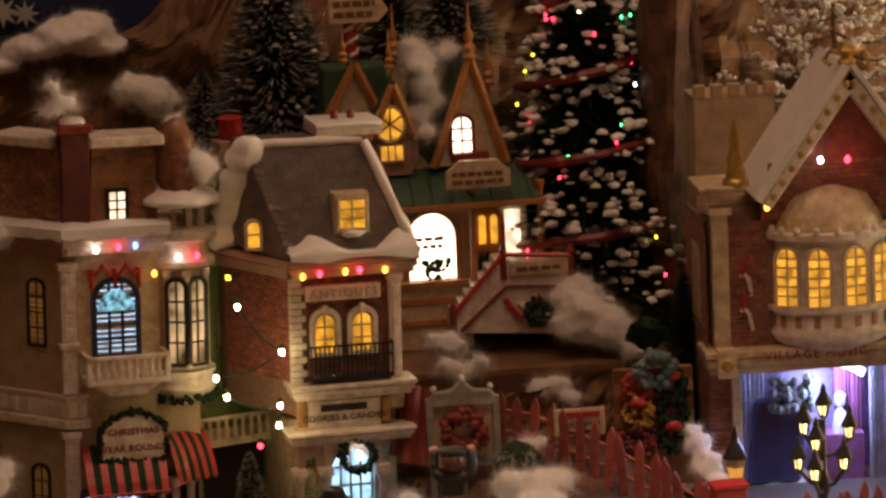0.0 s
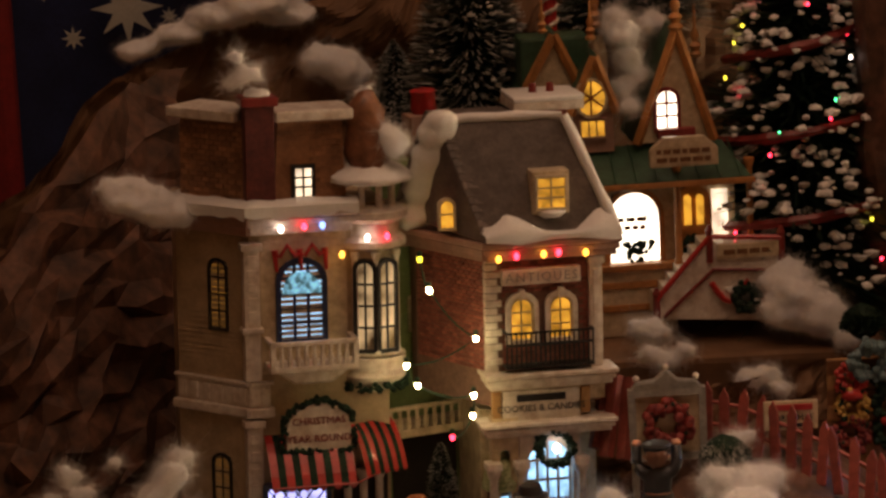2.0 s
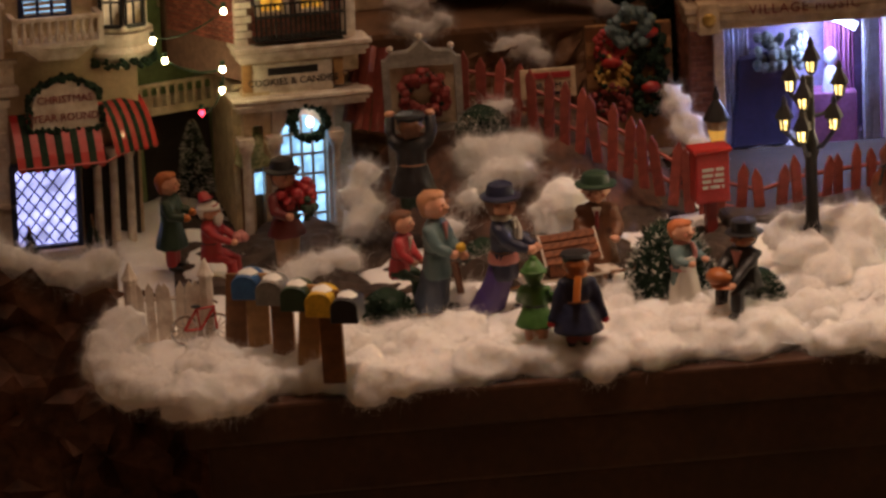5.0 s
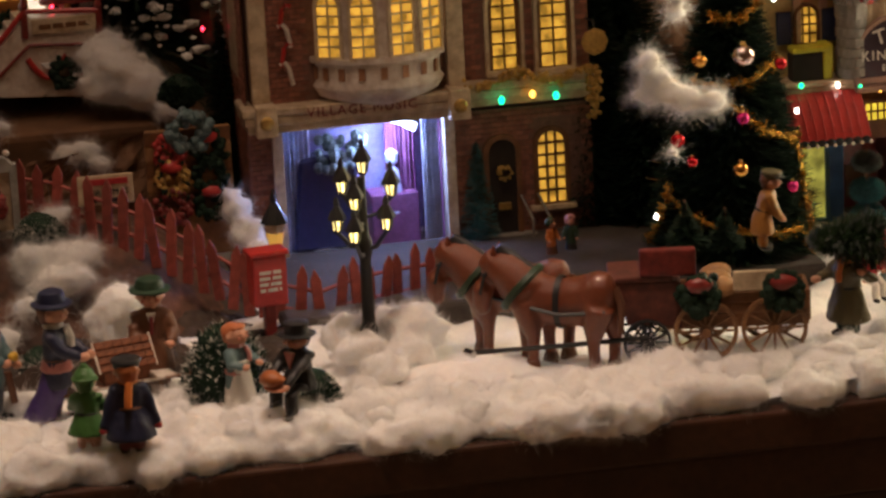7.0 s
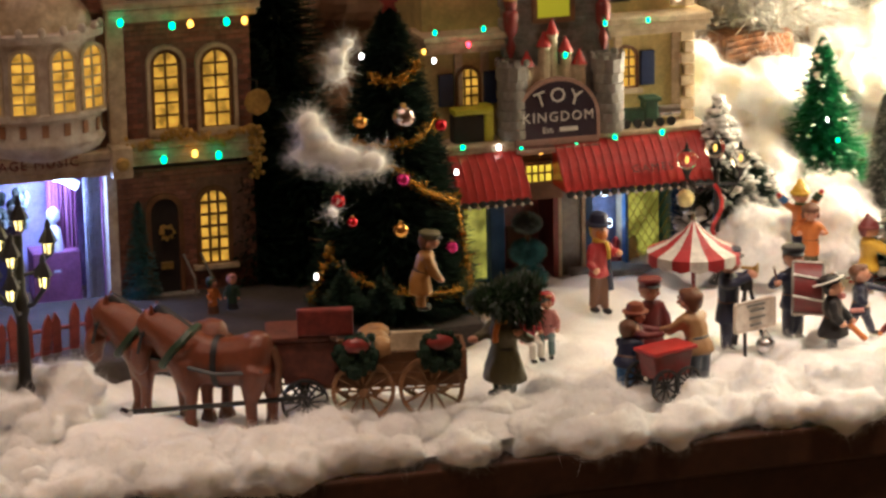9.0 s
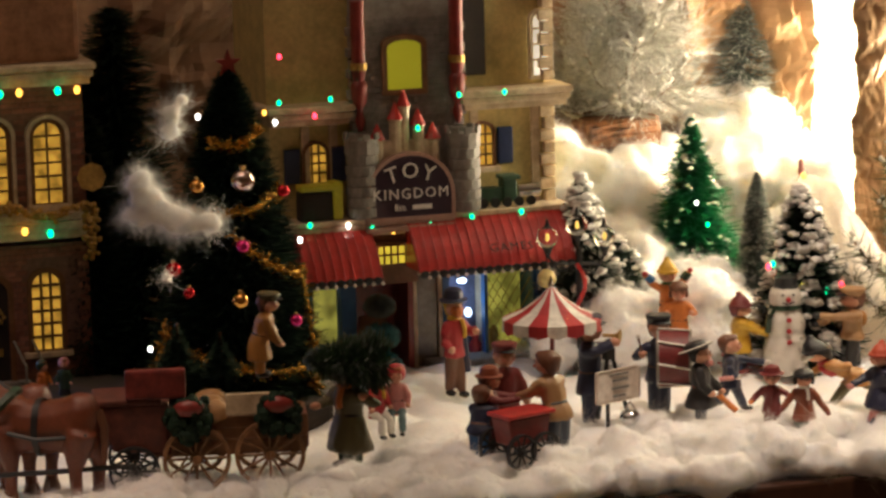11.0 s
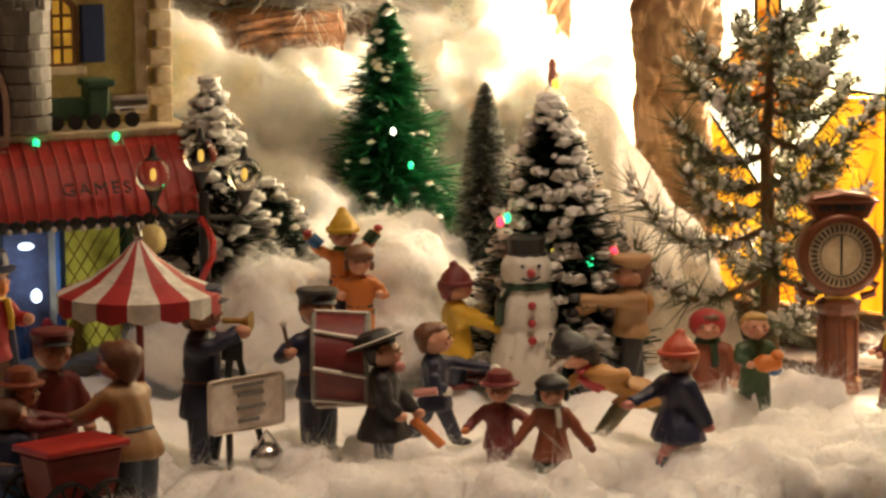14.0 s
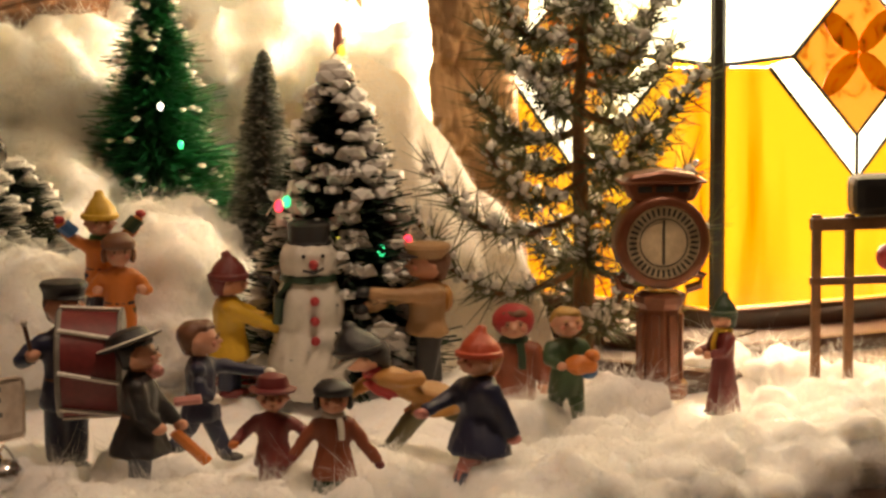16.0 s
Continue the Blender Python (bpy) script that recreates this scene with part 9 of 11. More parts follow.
def main_trim():
    def on(a, s, out=1.04):
        rr = 0.0455 * (1 - s) ** 0.66 * out
        return (rr * math.cos(a), rr * math.sin(a), mh * s)
    for a0, a1, s0, s1 in ((3.55, 5.9, 0.60, 0.66), (4.5, 6.0, 0.53, 0.40), (3.3, 5.4, 0.26, 0.14), (5.55, 6.1, 0.08, 0.40), (2.9, 3.4, 0.08, 0.27), (3.8, 5.7, 0.80, 0.83)):
        pts = []
        for k in range(16):
            s = k / 15
            x, y, z = on(a0 + (a1 - a0) * s, s0 + (s1 - s0) * s, 1.08)
            pts.append((x, y, z - 0.006 * math.sin(math.pi * s)))
        bm = tube(pts, 0.0014, 6)
        for p in pts:
            for k in range(9):
                d = Vector((random.gauss(0, 1), random.gauss(0, 1), random.gauss(0, 1))).normalized() * 0.0042
                q = Vector(p) + Vector((random.uniform(-1, 1), 0, random.uniform(-1, 1))) * 0.002
                tube([q, q + d], 0.0005, 3, bm)
        part("tinsel", bm, TINSEL, mt, "gold tinsel garland")
    GL = {"silver": mat("silver_glass", (0.75, 0.62, 0.6), 0.12, metal=1.0, vary=0.05), "gold": mat("gold_glass", (0.8, 0.42, 0.10), 0.15, metal=1.0, vary=0.05), "red": mat("red_glass", (0.6, 0.02, 0.03), 0.12, metal=0.7, vary=0.05), "pink": mat("pink_glass", (0.6, 0.03, 0.22), 0.15, metal=0.7, vary=0.05)}
    o = Vector(MAIN)
    for (x, y, z), r, c in (((0.3160, 0.1780, 0.1286), 0.0062, "silver"), ((0.2933, 0.1850, 0.1262), 0.0040, "gold"), ((0.3093, 0.1650, 0.0687), 0.0043, "gold"), ((0.3121, 0.1680, 0.0963), 0.0036, "pink"), ((0.2770, 0.1750, 0.0858), 0.0040, "red"), ((0.3391, 0.1850, 0.1208), 0.0034, "red"), ((0.3398, 0.1700, 0.0550), 0.0034, "pink"), ((0.2848, 0.1750, 0.0731), 0.003, "red")):
        p = Vector((x, y, z)) - o
        b = part("glass_ball", ball(*p, r, n=16), GL[c], mt, smooth=True)
        part("ball_cap", lathe([(r * 0.25, 0), (r * 0.25, r * 0.3)], 8, m=Matrix.Translation(p + Vector((0, 0, r * 0.95)))), GOLDPAINT, b)
    for (x, y, z), c in (((0.3447, 0.1750, 0.0960), "white"), ((0.3375, 0.1900, 0.1560), "white"), ((0.3318, 0.1900, 0.1615), "orange"), ((0.2599, 0.1600, 0.0486), "white"), ((0.2965, 0.1900, 0.1617), "white")):
        p = Vector((x, y, z)) - o
        bulb(mt, *p, c, 0.0014)
    st = [(0.0075 * math.sin(math.pi * k / 5) if k % 2 == 0 else 0.003 * math.sin(math.pi * k / 5), 0.0075 * math.cos(math.pi * k / 5) if k % 2 == 0 else 0.003 * math.cos(math.pi * k / 5)) for k in range(10)]
    part("star", slab(st, -0.001, 0.001, m=Matrix.Translation((0, -0.002, mh + 0.002))), DARKRED, mt, "dark red star on the tip")


main_trim()
# around the band and the snowman
tree_at((0.5311, 0.2600, 0.0217), (0.5315, 0.2600, 0.1063), 0.026, "dark tree heavy with white snow clumps", n=3500, seed=11, snow=330, snow_size=0.0024, frost=0.5, taper=0.8)
tree_at((0.5541, 0.2700, 0.0181), (0.5550, 0.2700, 0.0670), 0.024, "squat dark tree dotted with snow", n=3000, seed=12, snow=150, snow_size=0.0024, taper=0.5)
# chrome needle tips drawn as the tinsel's glints, not frost
gt = tree_at((0.6187, 0.3100, 0.0145), (0.6214, 0.3100, 0.1285), 0.034, "dark green tinsel tree with silver glints and snow flecks", needle=NEEDLEG, n=9000, seed=13, taper=0.88, tiers=6, width=0.0007, ragged=0.25, frost=0.08, frost_mat=CHROME, snow=260, snow_size=0.0012, snow_reach=(0.95, 1.08))
for (x, y, z), c in (((0.6112, 0.2850, 0.0804), "white"), ((0.6182, 0.2850, 0.0673), "green")):
    b0 = (0.6187, 0.3100, 0.0145)
    bulb(gt, x - b0[0], y - b0[1], z - b0[2], c, 0.0012)
tree_at((0.6359, 0.2550, 0.0221), (0.6367, 0.2550, 0.1005), 0.0135, "slim grey frosted tree", needle=NEEDLEGREY, n=4500, seed=14, frost=0.5, taper=0.6)
tree_at((0.6912, 0.4000, 0.0994), (0.6880, 0.4000, 0.1828), 0.028, "grey frosted tree on the rock", needle=NEEDLEGREY, n=5000, seed=15, frost=0.7, taper=0.62)
tree_at((0.7204, 0.4200, 0.1133), (0.7170, 0.4200, 0.1573), 0.012, "small grey frosted tree on the rock", needle=NEEDLEGREY, n=2000, seed=16, frost=0.7, taper=0.62)
sn = tree_at((0.6376, 0.1979, 0.0), (0.6482, 0.2220, 0.1010), 0.0285, "dark tree buried in fat white snow clumps", n=6500, seed=17, snow=400, snow_size=0.0029, snow_reach=(0.88, 1.14), taper=0.72, ragged=0.35, width=0.0012)


def snow_tree_trim():
    b = Vector((0.6376, 0.1979, 0.0))
    top = Vector((0.6485, 0.2220, 0.1036)) - b
    part("tip_figure", lathe([(0.0014, -0.002), (0.0019, 0.001), (0.0013, 0.004), (0.0017, 0.006), (0.0006, 0.008)], 8, m=Matrix.Translation(top)), C["pink"], sn, smooth=True)
    for (x, y, z), c in (((0.6325, 0.1850, 0.0469), "yellow"), ((0.6465, 0.1850, 0.0434), "green"), ((0.6556, 0.1850, 0.0458), "red"), ((0.6445, 0.2100, 0.1037), "orange"), ((0.6122, 0.1850, 0.0594), "red"), ((0.6148, 0.1850, 0.0606), "green")):
        p = Vector((x, y, z)) - b
        part("lamp_wire", tube([p + Vector((0.0, 0.01, -0.004)), p + Vector((0.003, 0.004, 0.004)), p], 0.0004, 4), C["white"], sn)
        bulb(sn, *p, c, 0.0016)


snow_tree_trim()


def bough_tree(name, place, top, label, n_bough, reach, seed, needle, snowm, trunk_r, needle_len, dip=0.16, rise=0.30, snow=6, start=0.1, per=46, nw=0.00028, flake=1.0):
    """An open tree of separate boughs with long needles."""
    rnd = random.Random(seed)
    h = top[2] - place[2]
    t = thing(name, Matrix.Translation(place), label, "tree", "village trees")
    part("trunk", noisy(tube([(0.001 * math.sin(k), 0, h * k / 8) for k in range(9)], trunk_r, 8, r1=trunk_r * 0.3), 0.0008, 150), WOOD, t, smooth=True)
    V, F = [], []
    sv = bmesh.new()
    for b in range(n_bough):
        s = start + (1 - start) * (b + rnd.random()) / n_bough
        a = b * 2.399 + rnd.uniform(-0.4, 0.4)
        ln = reach * (1.05 - 0.62 * s) * rnd.uniform(0.75, 1.15)
        pts = []
        for k in range(7):
            u = k / 6
            pts.append(Vector((math.cos(a) * ln * u, math.sin(a) * ln * u, h * s - dip * ln * math.sin(u * 2.2) + rise * ln * u ** 3)))
        part("bough", tube(pts, trunk_r * 0.35, 5, r1=trunk_r * 0.12), WOOD, t)
        for k in range(per):
            u = rnd.uniform(0.12, 1.0)
            i = min(5, int(u * 6))
            p = pts[i].lerp(pts[i + 1], u * 6 - i)
            d = (pts[i + 1] - pts[i]).normalized() * rnd.uniform(0.3, 1.0) + Vector((rnd.gauss(0, 0.6), rnd.gauss(0, 0.6), rnd.gauss(0, 0.5)))
            d = d.normalized() * needle_len * rnd.uniform(0.6, 1.2)
            w = Vector((rnd.gauss(0, 1), rnd.gauss(0, 1), rnd.gauss(0, 1))).normalized() * nw
            q = len(V)
            V += [p - w, p + w, p + d]
            F.append((q, q + 1, q + 2))
        for k in range(snow):
            u = rnd.uniform(0.25, 1.02)
            i = min(5, int(u * 6))
            p = pts[i].lerp(pts[i + 1], min(1, u * 6 - i)) + Vector((rnd.gauss(0, 0.002), rnd.gauss(0, 0.002), 0.0012 + rnd.gauss(0, 0.0012)))
            tt = bmesh.new()
            bmesh.ops.create_icosphere(tt, subdivisions=1, radius=rnd.uniform(0.0010, 0.0024) * flake)
            for v in tt.verts:
                v.co *= rnd.uniform(0.6, 1.3)
            merge(sv, tt, Matrix.Translation(p))
    from_lists("needles", V, F, needle, t, "", "stuff")
    ob = part("snow", sv, snowm, t)
    ob["kind"] = "stuff"
    return t


PINEN = mat("pine_needles", (0.11, 0.125, 0.055), 0.5, vary=0.4, scale=200)
bough_tree("pine_sapling", (0.7217, 0.195, 0.0), (0.7193, 0.1950, 0.1242), "open pine sapling with long needles and snow specks", 30, 0.056, 21, PINEN, SNOW, 0.0042, 0.0150, dip=0.20, rise=0.50, snow=50, start=0.10, per=300, nw=0.00042, flake=0.8)
bough_tree("frosted_bush", (0.6117, 0.4000, 0.1204), (0.6143, 0.4000, 0.1857), "white frosted bush on the log", 44, 0.060, 22, NEEDLEF, SNOW, 0.003, 0.028, snow=7, start=0.02, per=200, nw=0.00045, flake=0.8)
bough_tree("frosted_bush", (0.1713, 0.4400, 0.2186), (0.1696, 0.4400, 0.3213), "snowy frosted branches behind the gable", 40, 0.075, 23, NEEDLEF, SNOW, 0.003, 0.012, snow=26, start=0.02, per=60)


# dark firs that fill the gap between the music shop and the decorated tree
tree_at((0.262, 0.315, 0.0), (0.266, 0.315, 0.15), 0.026, "dark fir beside the music shop's wall", n=6000, seed=51, taper=0.35, width=0.0009)
tree_at((0.290, 0.300, 0.0), (0.292, 0.300, 0.12), 0.024, "dark fir behind the decorated tree", n=6000, seed=52, taper=0.35, width=0.0009)


def topiary():
    """A blue green tinsel shrub of stacked balls."""
    p, q = Vector((0.4112, 0.2560, 0.0006)), Vector((0.4118, 0.2560, 0.0483))
    h = q.z - p.z
    t = thing("topiary_shrub", Matrix.Translation(p), "blue green tinsel topiary in three tiers with frosted top", "shrub", "village trees")
    part("trunk", tube([(0, 0, -0.006), (0, 0, h)], 0.0012, 6), WOOD, t)
    rnd = random.Random(61)
    for z, r, mt_ in ((0.16, 0.0125, TEAL), (0.50, 0.0115, TEAL), (0.86, 0.0095, NEEDLEGREY)):
        V, F = [], []
        for k in range(4500):
            d = Vector((rnd.gauss(0, 1), rnd.gauss(0, 1), rnd.gauss(0, 1))).normalized()
            e = Vector((d.x, d.y, d.z * 0.75)) * r * rnd.uniform(0.8, 1.08)
            w = d.cross(Vector((rnd.gauss(0, 1), rnd.gauss(0, 1), rnd.gauss(0, 1)))).normalized() * 0.0004
            c = Vector((0, 0, h * z))
            i = len(V)
            V += [c + e * 0.4 - w, c + e * 0.4 + w, c + e]
            F.append((i, i + 1, i + 2))
        from_lists("tier", V, F, mt_, t)
        part("core", noisy(ball(0, 0, h * z, r * 0.66, 1, 1, 0.78, 12), r * 0.10, 300), mt_, t)


topiary()


# low bushes among the carollers
def bush(place, r, label, seed, frost=0.4, flat=0.8):
    rnd = random.Random(seed)
    t = thing("bush", Matrix.Translation(place), label, "bush", "snowy bushes")
    V, F = [], []
    W, G = [], []
    for k in range(3600):
        d = Vector((rnd.gauss(0, 1), rnd.gauss(0, 1), abs(rnd.gauss(0, 1)))).normalized()
        p = Vector((d.x, d.y, d.z * flat)) * r * rnd.uniform(0.55, 1.0)
        e = p + Vector((d.x + rnd.gauss(0, 0.5), d.y + rnd.gauss(0, 0.5), d.z + rnd.gauss(0, 0.5))).normalized() * r * 0.15
        w = Vector((rnd.gauss(0, 1), rnd.gauss(0, 1), rnd.gauss(0, 1))).normalized() * 0.0009
        A, B = (W, G) if rnd.random() < frost * (0.3 + max(0, d.z)) else (V, F)
        q = len(A)
        A += [p - w, p + w, e]
        B.append((q, q + 1, q + 2))
    from_lists("leaves", V, F, NEEDLE, t, "", "stuff")
    from_lists("frost", W, G, NEEDLEF, t, "", "stuff")
    part("core", noisy(ball(0, 0, r * 0.3, r * 0.78, 1, 1, flat, 14), r * 0.10, 110), NEEDLE, t)
    for k in range(5):
        a = rnd.uniform(0, 6.28)
        part("stem", tube([(0, 0, 0), (r * 0.5 * math.cos(a), r * 0.5 * math.sin(a), r * 0.6)], 0.0007, 4), WOOD, t)


bush((-0.1331, 0.0830, 0.0), 0.014, "dark green holly bush beside the seated child", 1, 0.05)
bush((-0.0763, 0.1486, 0.0), 0.016, "snow-dusted round bush behind the ladies", 2, 0.6)
bush((0.0115, 0.0800, 0.0), 0.0240, "large dark snow-dusted bush behind the couple", 3, 0.45, 1.62)
bush((0.0500, 0.0600, 0.0), 0.016, "dark snow-dusted bush beside the seated man", 4, 0.3, 0.9)
bush((-0.0663, 0.2350, 0.0517), 0.014, "snow-dusted bush under the wreath board", 5, 0.7)
bush((0.0257, 0.3200, 0.1013), 0.013, "green leafy wreath bush above the board", 6, 0.0, 1.0)
tree_at((-0.2239, 0.2620, 0.0200), (-0.2216, 0.2620, 0.0623), 0.010, "small frosted tree by the sweet shop", n=1800, seed=41, frost=0.6, taper=0.5)
tree_at((-0.3148, 0.1950, 0.0091), (-0.3135, 0.1950, 0.0290), 0.006, "tiny green tree beside the shop window", n=700, seed=42)
tree_at((-0.2814, 0.2000, 0.0076), (-0.2800, 0.2000, 0.0308), 0.006, "tiny green tree beside the porch", n=700, seed=43)

# ---- horses and wagon ----
HORSE = mat("chestnut_glaze", (0.20, 0.050, 0.018), 0.34, vary=0.6, scale=150, bump=0.45, grain=260, coat=0.4)


def horse(m, label):
    P = []
    body = bmesh.new()
    g = []
    prof = [(-0.52, 0.03, 0.62), (-0.49, 0.14, 0.63), (-0.40, 0.215, 0.64), (-0.22, 0.21, 0.61), (0.0, 0.205, 0.60), (0.18, 0.215, 0.62), (0.33, 0.225, 0.66), (0.44, 0.18, 0.69), (0.50, 0.07, 0.71)]
    for x, r, z in prof:
        x *= 0.88
        g.append([body.verts.new((x, 0.72 * r * math.cos(a), z + r * math.sin(a))) for a in [2 * math.pi * k / 12 for k in range(12)]])
    for a, b in zip(g, g[1:]):
        for k in range(12):
            body.faces.new((a[k], a[(k + 1) % 12], b[(k + 1) % 12], b[k]))
    body.faces.new(g[0][::-1]), body.faces.new(g[-1])
    flesh = [body]
    flesh.append(tube([(-0.30, 0, 0.66), (-0.40, 0, 0.76), (-0.50, 0, 0.85), (-0.58, 0, 0.88)], 0.215, 12, r1=0.13))
    flesh.append(tube([(-0.55, 0, 0.93), (-0.63, 0, 0.85), (-0.69, 0, 0.68), (-0.72, 0, 0.52)], 0.122, 12, r1=0.080))
    flesh.append(ball(-0.705, 0, 0.53, 0.088, 0.9, 0.9, 1.1, 10))
    for s in (-1, 1):
        P.append((tube([(-0.57, s * 0.05, 0.97), (-0.565, s * 0.065, 1.05)], 0.030, 6, r1=0.006), HORSE))
        P.append((ball(-0.655, s * 0.085, 0.80, 0.018, n=8), C["black"]))
        for x, dx in ((-0.31, -0.07 * s), (0.33, 0.06 * s)):
            flesh.append(tube([(x, s * 0.085, 0.60), (x + dx * 0.7, s * 0.09, 0.42), (x + dx, s * 0.09, 0.33)], 0.13, 10, r1=0.066))
            flesh.append(ball(x + dx, s * 0.09, 0.31, 0.064, n=8))
            flesh.append(tube([(x + dx, s * 0.09, 0.31), (x + dx * 0.8, s * 0.09, 0.10)], 0.056, 10, r1=0.050))
            P.append((lathe([(0.078, 0), (0.070, 0.05), (0.056, 0.10), (0.052, 0.12)], 10, m=Matrix.Translation((x + dx * 0.8, s * 0.09, 0))), C["brown"]))
    P.append((meld(flesh, 0.026, 0.004), HORSE))
    P.append((noisy(tube([(-0.55, 0, 1.01), (-0.44, 0, 0.96), (-0.33, 0, 0.89), (-0.24, 0, 0.83)], 0.045, 8), 0.016, 24), C["black"]))
    P.append((noisy(tube([(0.43, 0, 0.74), (0.48, 0, 0.62), (0.47, 0, 0.36)], 0.045, 8, r1=0.02), 0.01, 20), C["brown"]))
    for x, rr, z in ((-0.32, 0.222, 0.635), (-0.02, 0.214, 0.602)):
        t = bmesh.new()
        rings = [[t.verts.new((x + dx, 0.735 * (rr + 0.006) * math.cos(2 * math.pi * k / 14), z + (rr + 0.006) * math.sin(2 * math.pi * k / 14))) for k in range(14)] for dx in (-0.026, 0.026)]
        for k in range(14):
            t.faces.new((rings[0][k], rings[0][(k + 1) % 14], rings[1][(k + 1) % 14], rings[1][k]))
        P.append((t, C["black"]))
    P.append((noisy(lathe([(0.215, 0), (0.245, 0.02), (0.235, 0.06)], 14, m=Matrix.Translation((-0.33, 0, 0.68)) @ pose(0, 0, 0, 0, -50, 0)), 0.01, 20), C["dkgreen"]))
    for s in (-1, 1):
        P.append((tube([(-0.33, s * 0.168, 0.60), (0.0, s * 0.165, 0.54), (0.40, s * 0.155, 0.58)], 0.018, 5), C["black"]))
        P.append((tube([(-0.56, s * 0.10, 0.92), (-0.65, s * 0.095, 0.78), (-0.69, s * 0.085, 0.64)], 0.014, 5), C["black"]))
    ob = fuse("horse_figurine", P)
    ob.matrix_basis = m
    return tagged(ob, label, "horse figurine", "wagon team")


HS = 0.064
hx, hy = 0.1824, 0.0774
horse(Matrix.Translation((hx + 0.004, hy - 0.006, -0.005)) @ pose(0, 0, 0, 0, 0, -34) @ Matrix.Diagonal((HS, HS, HS, 1)), "glossy chestnut horse figurine with dark green harness")
horse(Matrix.Translation((hx - 0.013, hy + 0.024, -0.005)) @ pose(0, 0, 0, 0, 0, -30) @ Matrix.Diagonal((HS, HS, HS, 1)), "glossy chestnut horse figurine on the far side")


WHEELWOOD = mat("worn_wheel_wood", (0.27, 0.135, 0.055), 0.5, vary=0.4, scale=160, bump=0.3)


def wheel(parent, m, r, spokes=12, material=None):
    mt = material or WHEELWOOD
    t = bmesh.new()
    n = 24
    v = []
    for rad, y in ((r, -0.0012), (r, 0.0012), (r * 0.88, 0.0012), (r * 0.88, -0.0012)):
        v.append([t.verts.new((rad * math.cos(2 * math.pi * k / n), y, rad * math.sin(2 * math.pi * k / n))) for k in range(n)])
    for i in range(4):
        for k in range(n):
            t.faces.new((v[i][k], v[i][(k + 1) % n], v[(i + 1) % 4][(k + 1) % n], v[(i + 1) % 4][k]))
    bmesh.ops.recalc_face_normals(t, faces=t.faces[:])
    w = part("wheel", t, mt, parent)
    w.matrix_basis = m
    part("hub", lathe([(r * 0.16, -0.0028), (r * 0.2, 0), (r * 0.14, 0.0028)], 10, m=pose(0, 0, 0, 90)), mt, w)
    for k in range(spokes):
        a = 2 * math.pi * k / spokes
        part("spoke", tube([(r * 0.15 * math.cos(a), 0, r * 0.15 * math.sin(a)), (r * 0.9 * math.cos(a), 0, r * 0.9 * math.sin(a))], 0.0007, 4), mt, w)
    return w


SEATRED = mat("red_seat_paint", (0.17, 0.022, 0.016), 0.55, vary=0.4, scale=120, bump=0.4)
WAGONRED = mat("worn_red_board", (0.12, 0.030, 0.018), 0.6, vary=0.45, scale=120, bump=0.4)


def wagon():
    x0, y0 = 0.2571, 0.0578
    x1, y1 = 0.2924, 0.0446
    m = Matrix.Translation((x0, y0, -0.003)) @ pose(0, 0, 0, 0, 0, math.degrees(math.atan2(y1 - y0, x1 - x0)) * 0.6)
    w = thing("wagon", m, "brown wooden wagon with red seat, spoked wheels and wreaths", "wagon")
    L = x1 - x0
    for x, r in ((0.0, 0.0165), (L, 0.0170)):
        for y in (-0.002, 0.034):
            wheel(w, Matrix.Translation((x, y, r + 0.001)), r)
        part("axle", tube([(x, -0.003, r), (x, 0.035, r)], 0.0012, 6), WOOD, w)
    for k in range(3):
        for y in (0.002, 0.029):
            part("side_board", box(-0.022 - 0.001 * k, L + 0.018, y, y + 0.0018, 0.020 + 0.0056 * k, 0.0252 + 0.0056 * k, 0.0005), WOOD, w)
    part("bed", box(-0.022, L + 0.018, 0.002, 0.031, 0.018, 0.0205), WOOD, w)
    part("tail_board", box(L + 0.017, L + 0.019, 0.002, 0.031, 0.020, 0.036, 0.0005), WOOD, w)
    fr = part("front_box", slab([(-0.040, 0.022), (-0.012, 0.019), (-0.012, 0.044), (-0.046, 0.044)], 0.001, 0.032, bevel=0.0008), WAGONRED, w)
    part("seat", box(-0.049, -0.016, 0.0, 0.033, 0.044, 0.047, 0.001), WAGONRED, w)
    part("seat_back", box(-0.033, -0.004, -0.001, 0.005, 0.047, 0.0615, 0.0015), SEATRED, w)
    part("cream_panel", box(L * 0.42, L * 1.1, 0.0, 0.0025, 0.0375, 0.048, 0.0008), CREAM, w)
    for y in (0.004, 0.016, 0.028):
        part("sack", noisy(ball(L * 0.2, y, 0.039, 0.007, 1.3, 0.8, 0.8, 10), 0.0016, 150), LIGHTWOOD, w, smooth=True)
    part("shaft", tube([(-0.03, -0.004, 0.016), (-0.075, -0.018, 0.018), (-0.121, -0.033, 0.021)], 0.0014, 6), BLACK, w)
    part("swingle_bar", tube([(-0.119, -0.036, 0.021), (-0.123, -0.030, 0.021)], 0.0019, 6), CHROME, w)
    wheel(w, Matrix.Translation((-0.030, 0.000, 0.012)), 0.0125, 14, BLACK)
    wheel(w, Matrix.Translation((-0.030, 0.034, 0.012)), 0.0125, 14, BLACK)
    for x in (-0.003, L * 1.12):
        wr = wreath(w, x, -0.003, 0.037, 0.0062, thick=0.0030, n=170, bow=DARKRED)


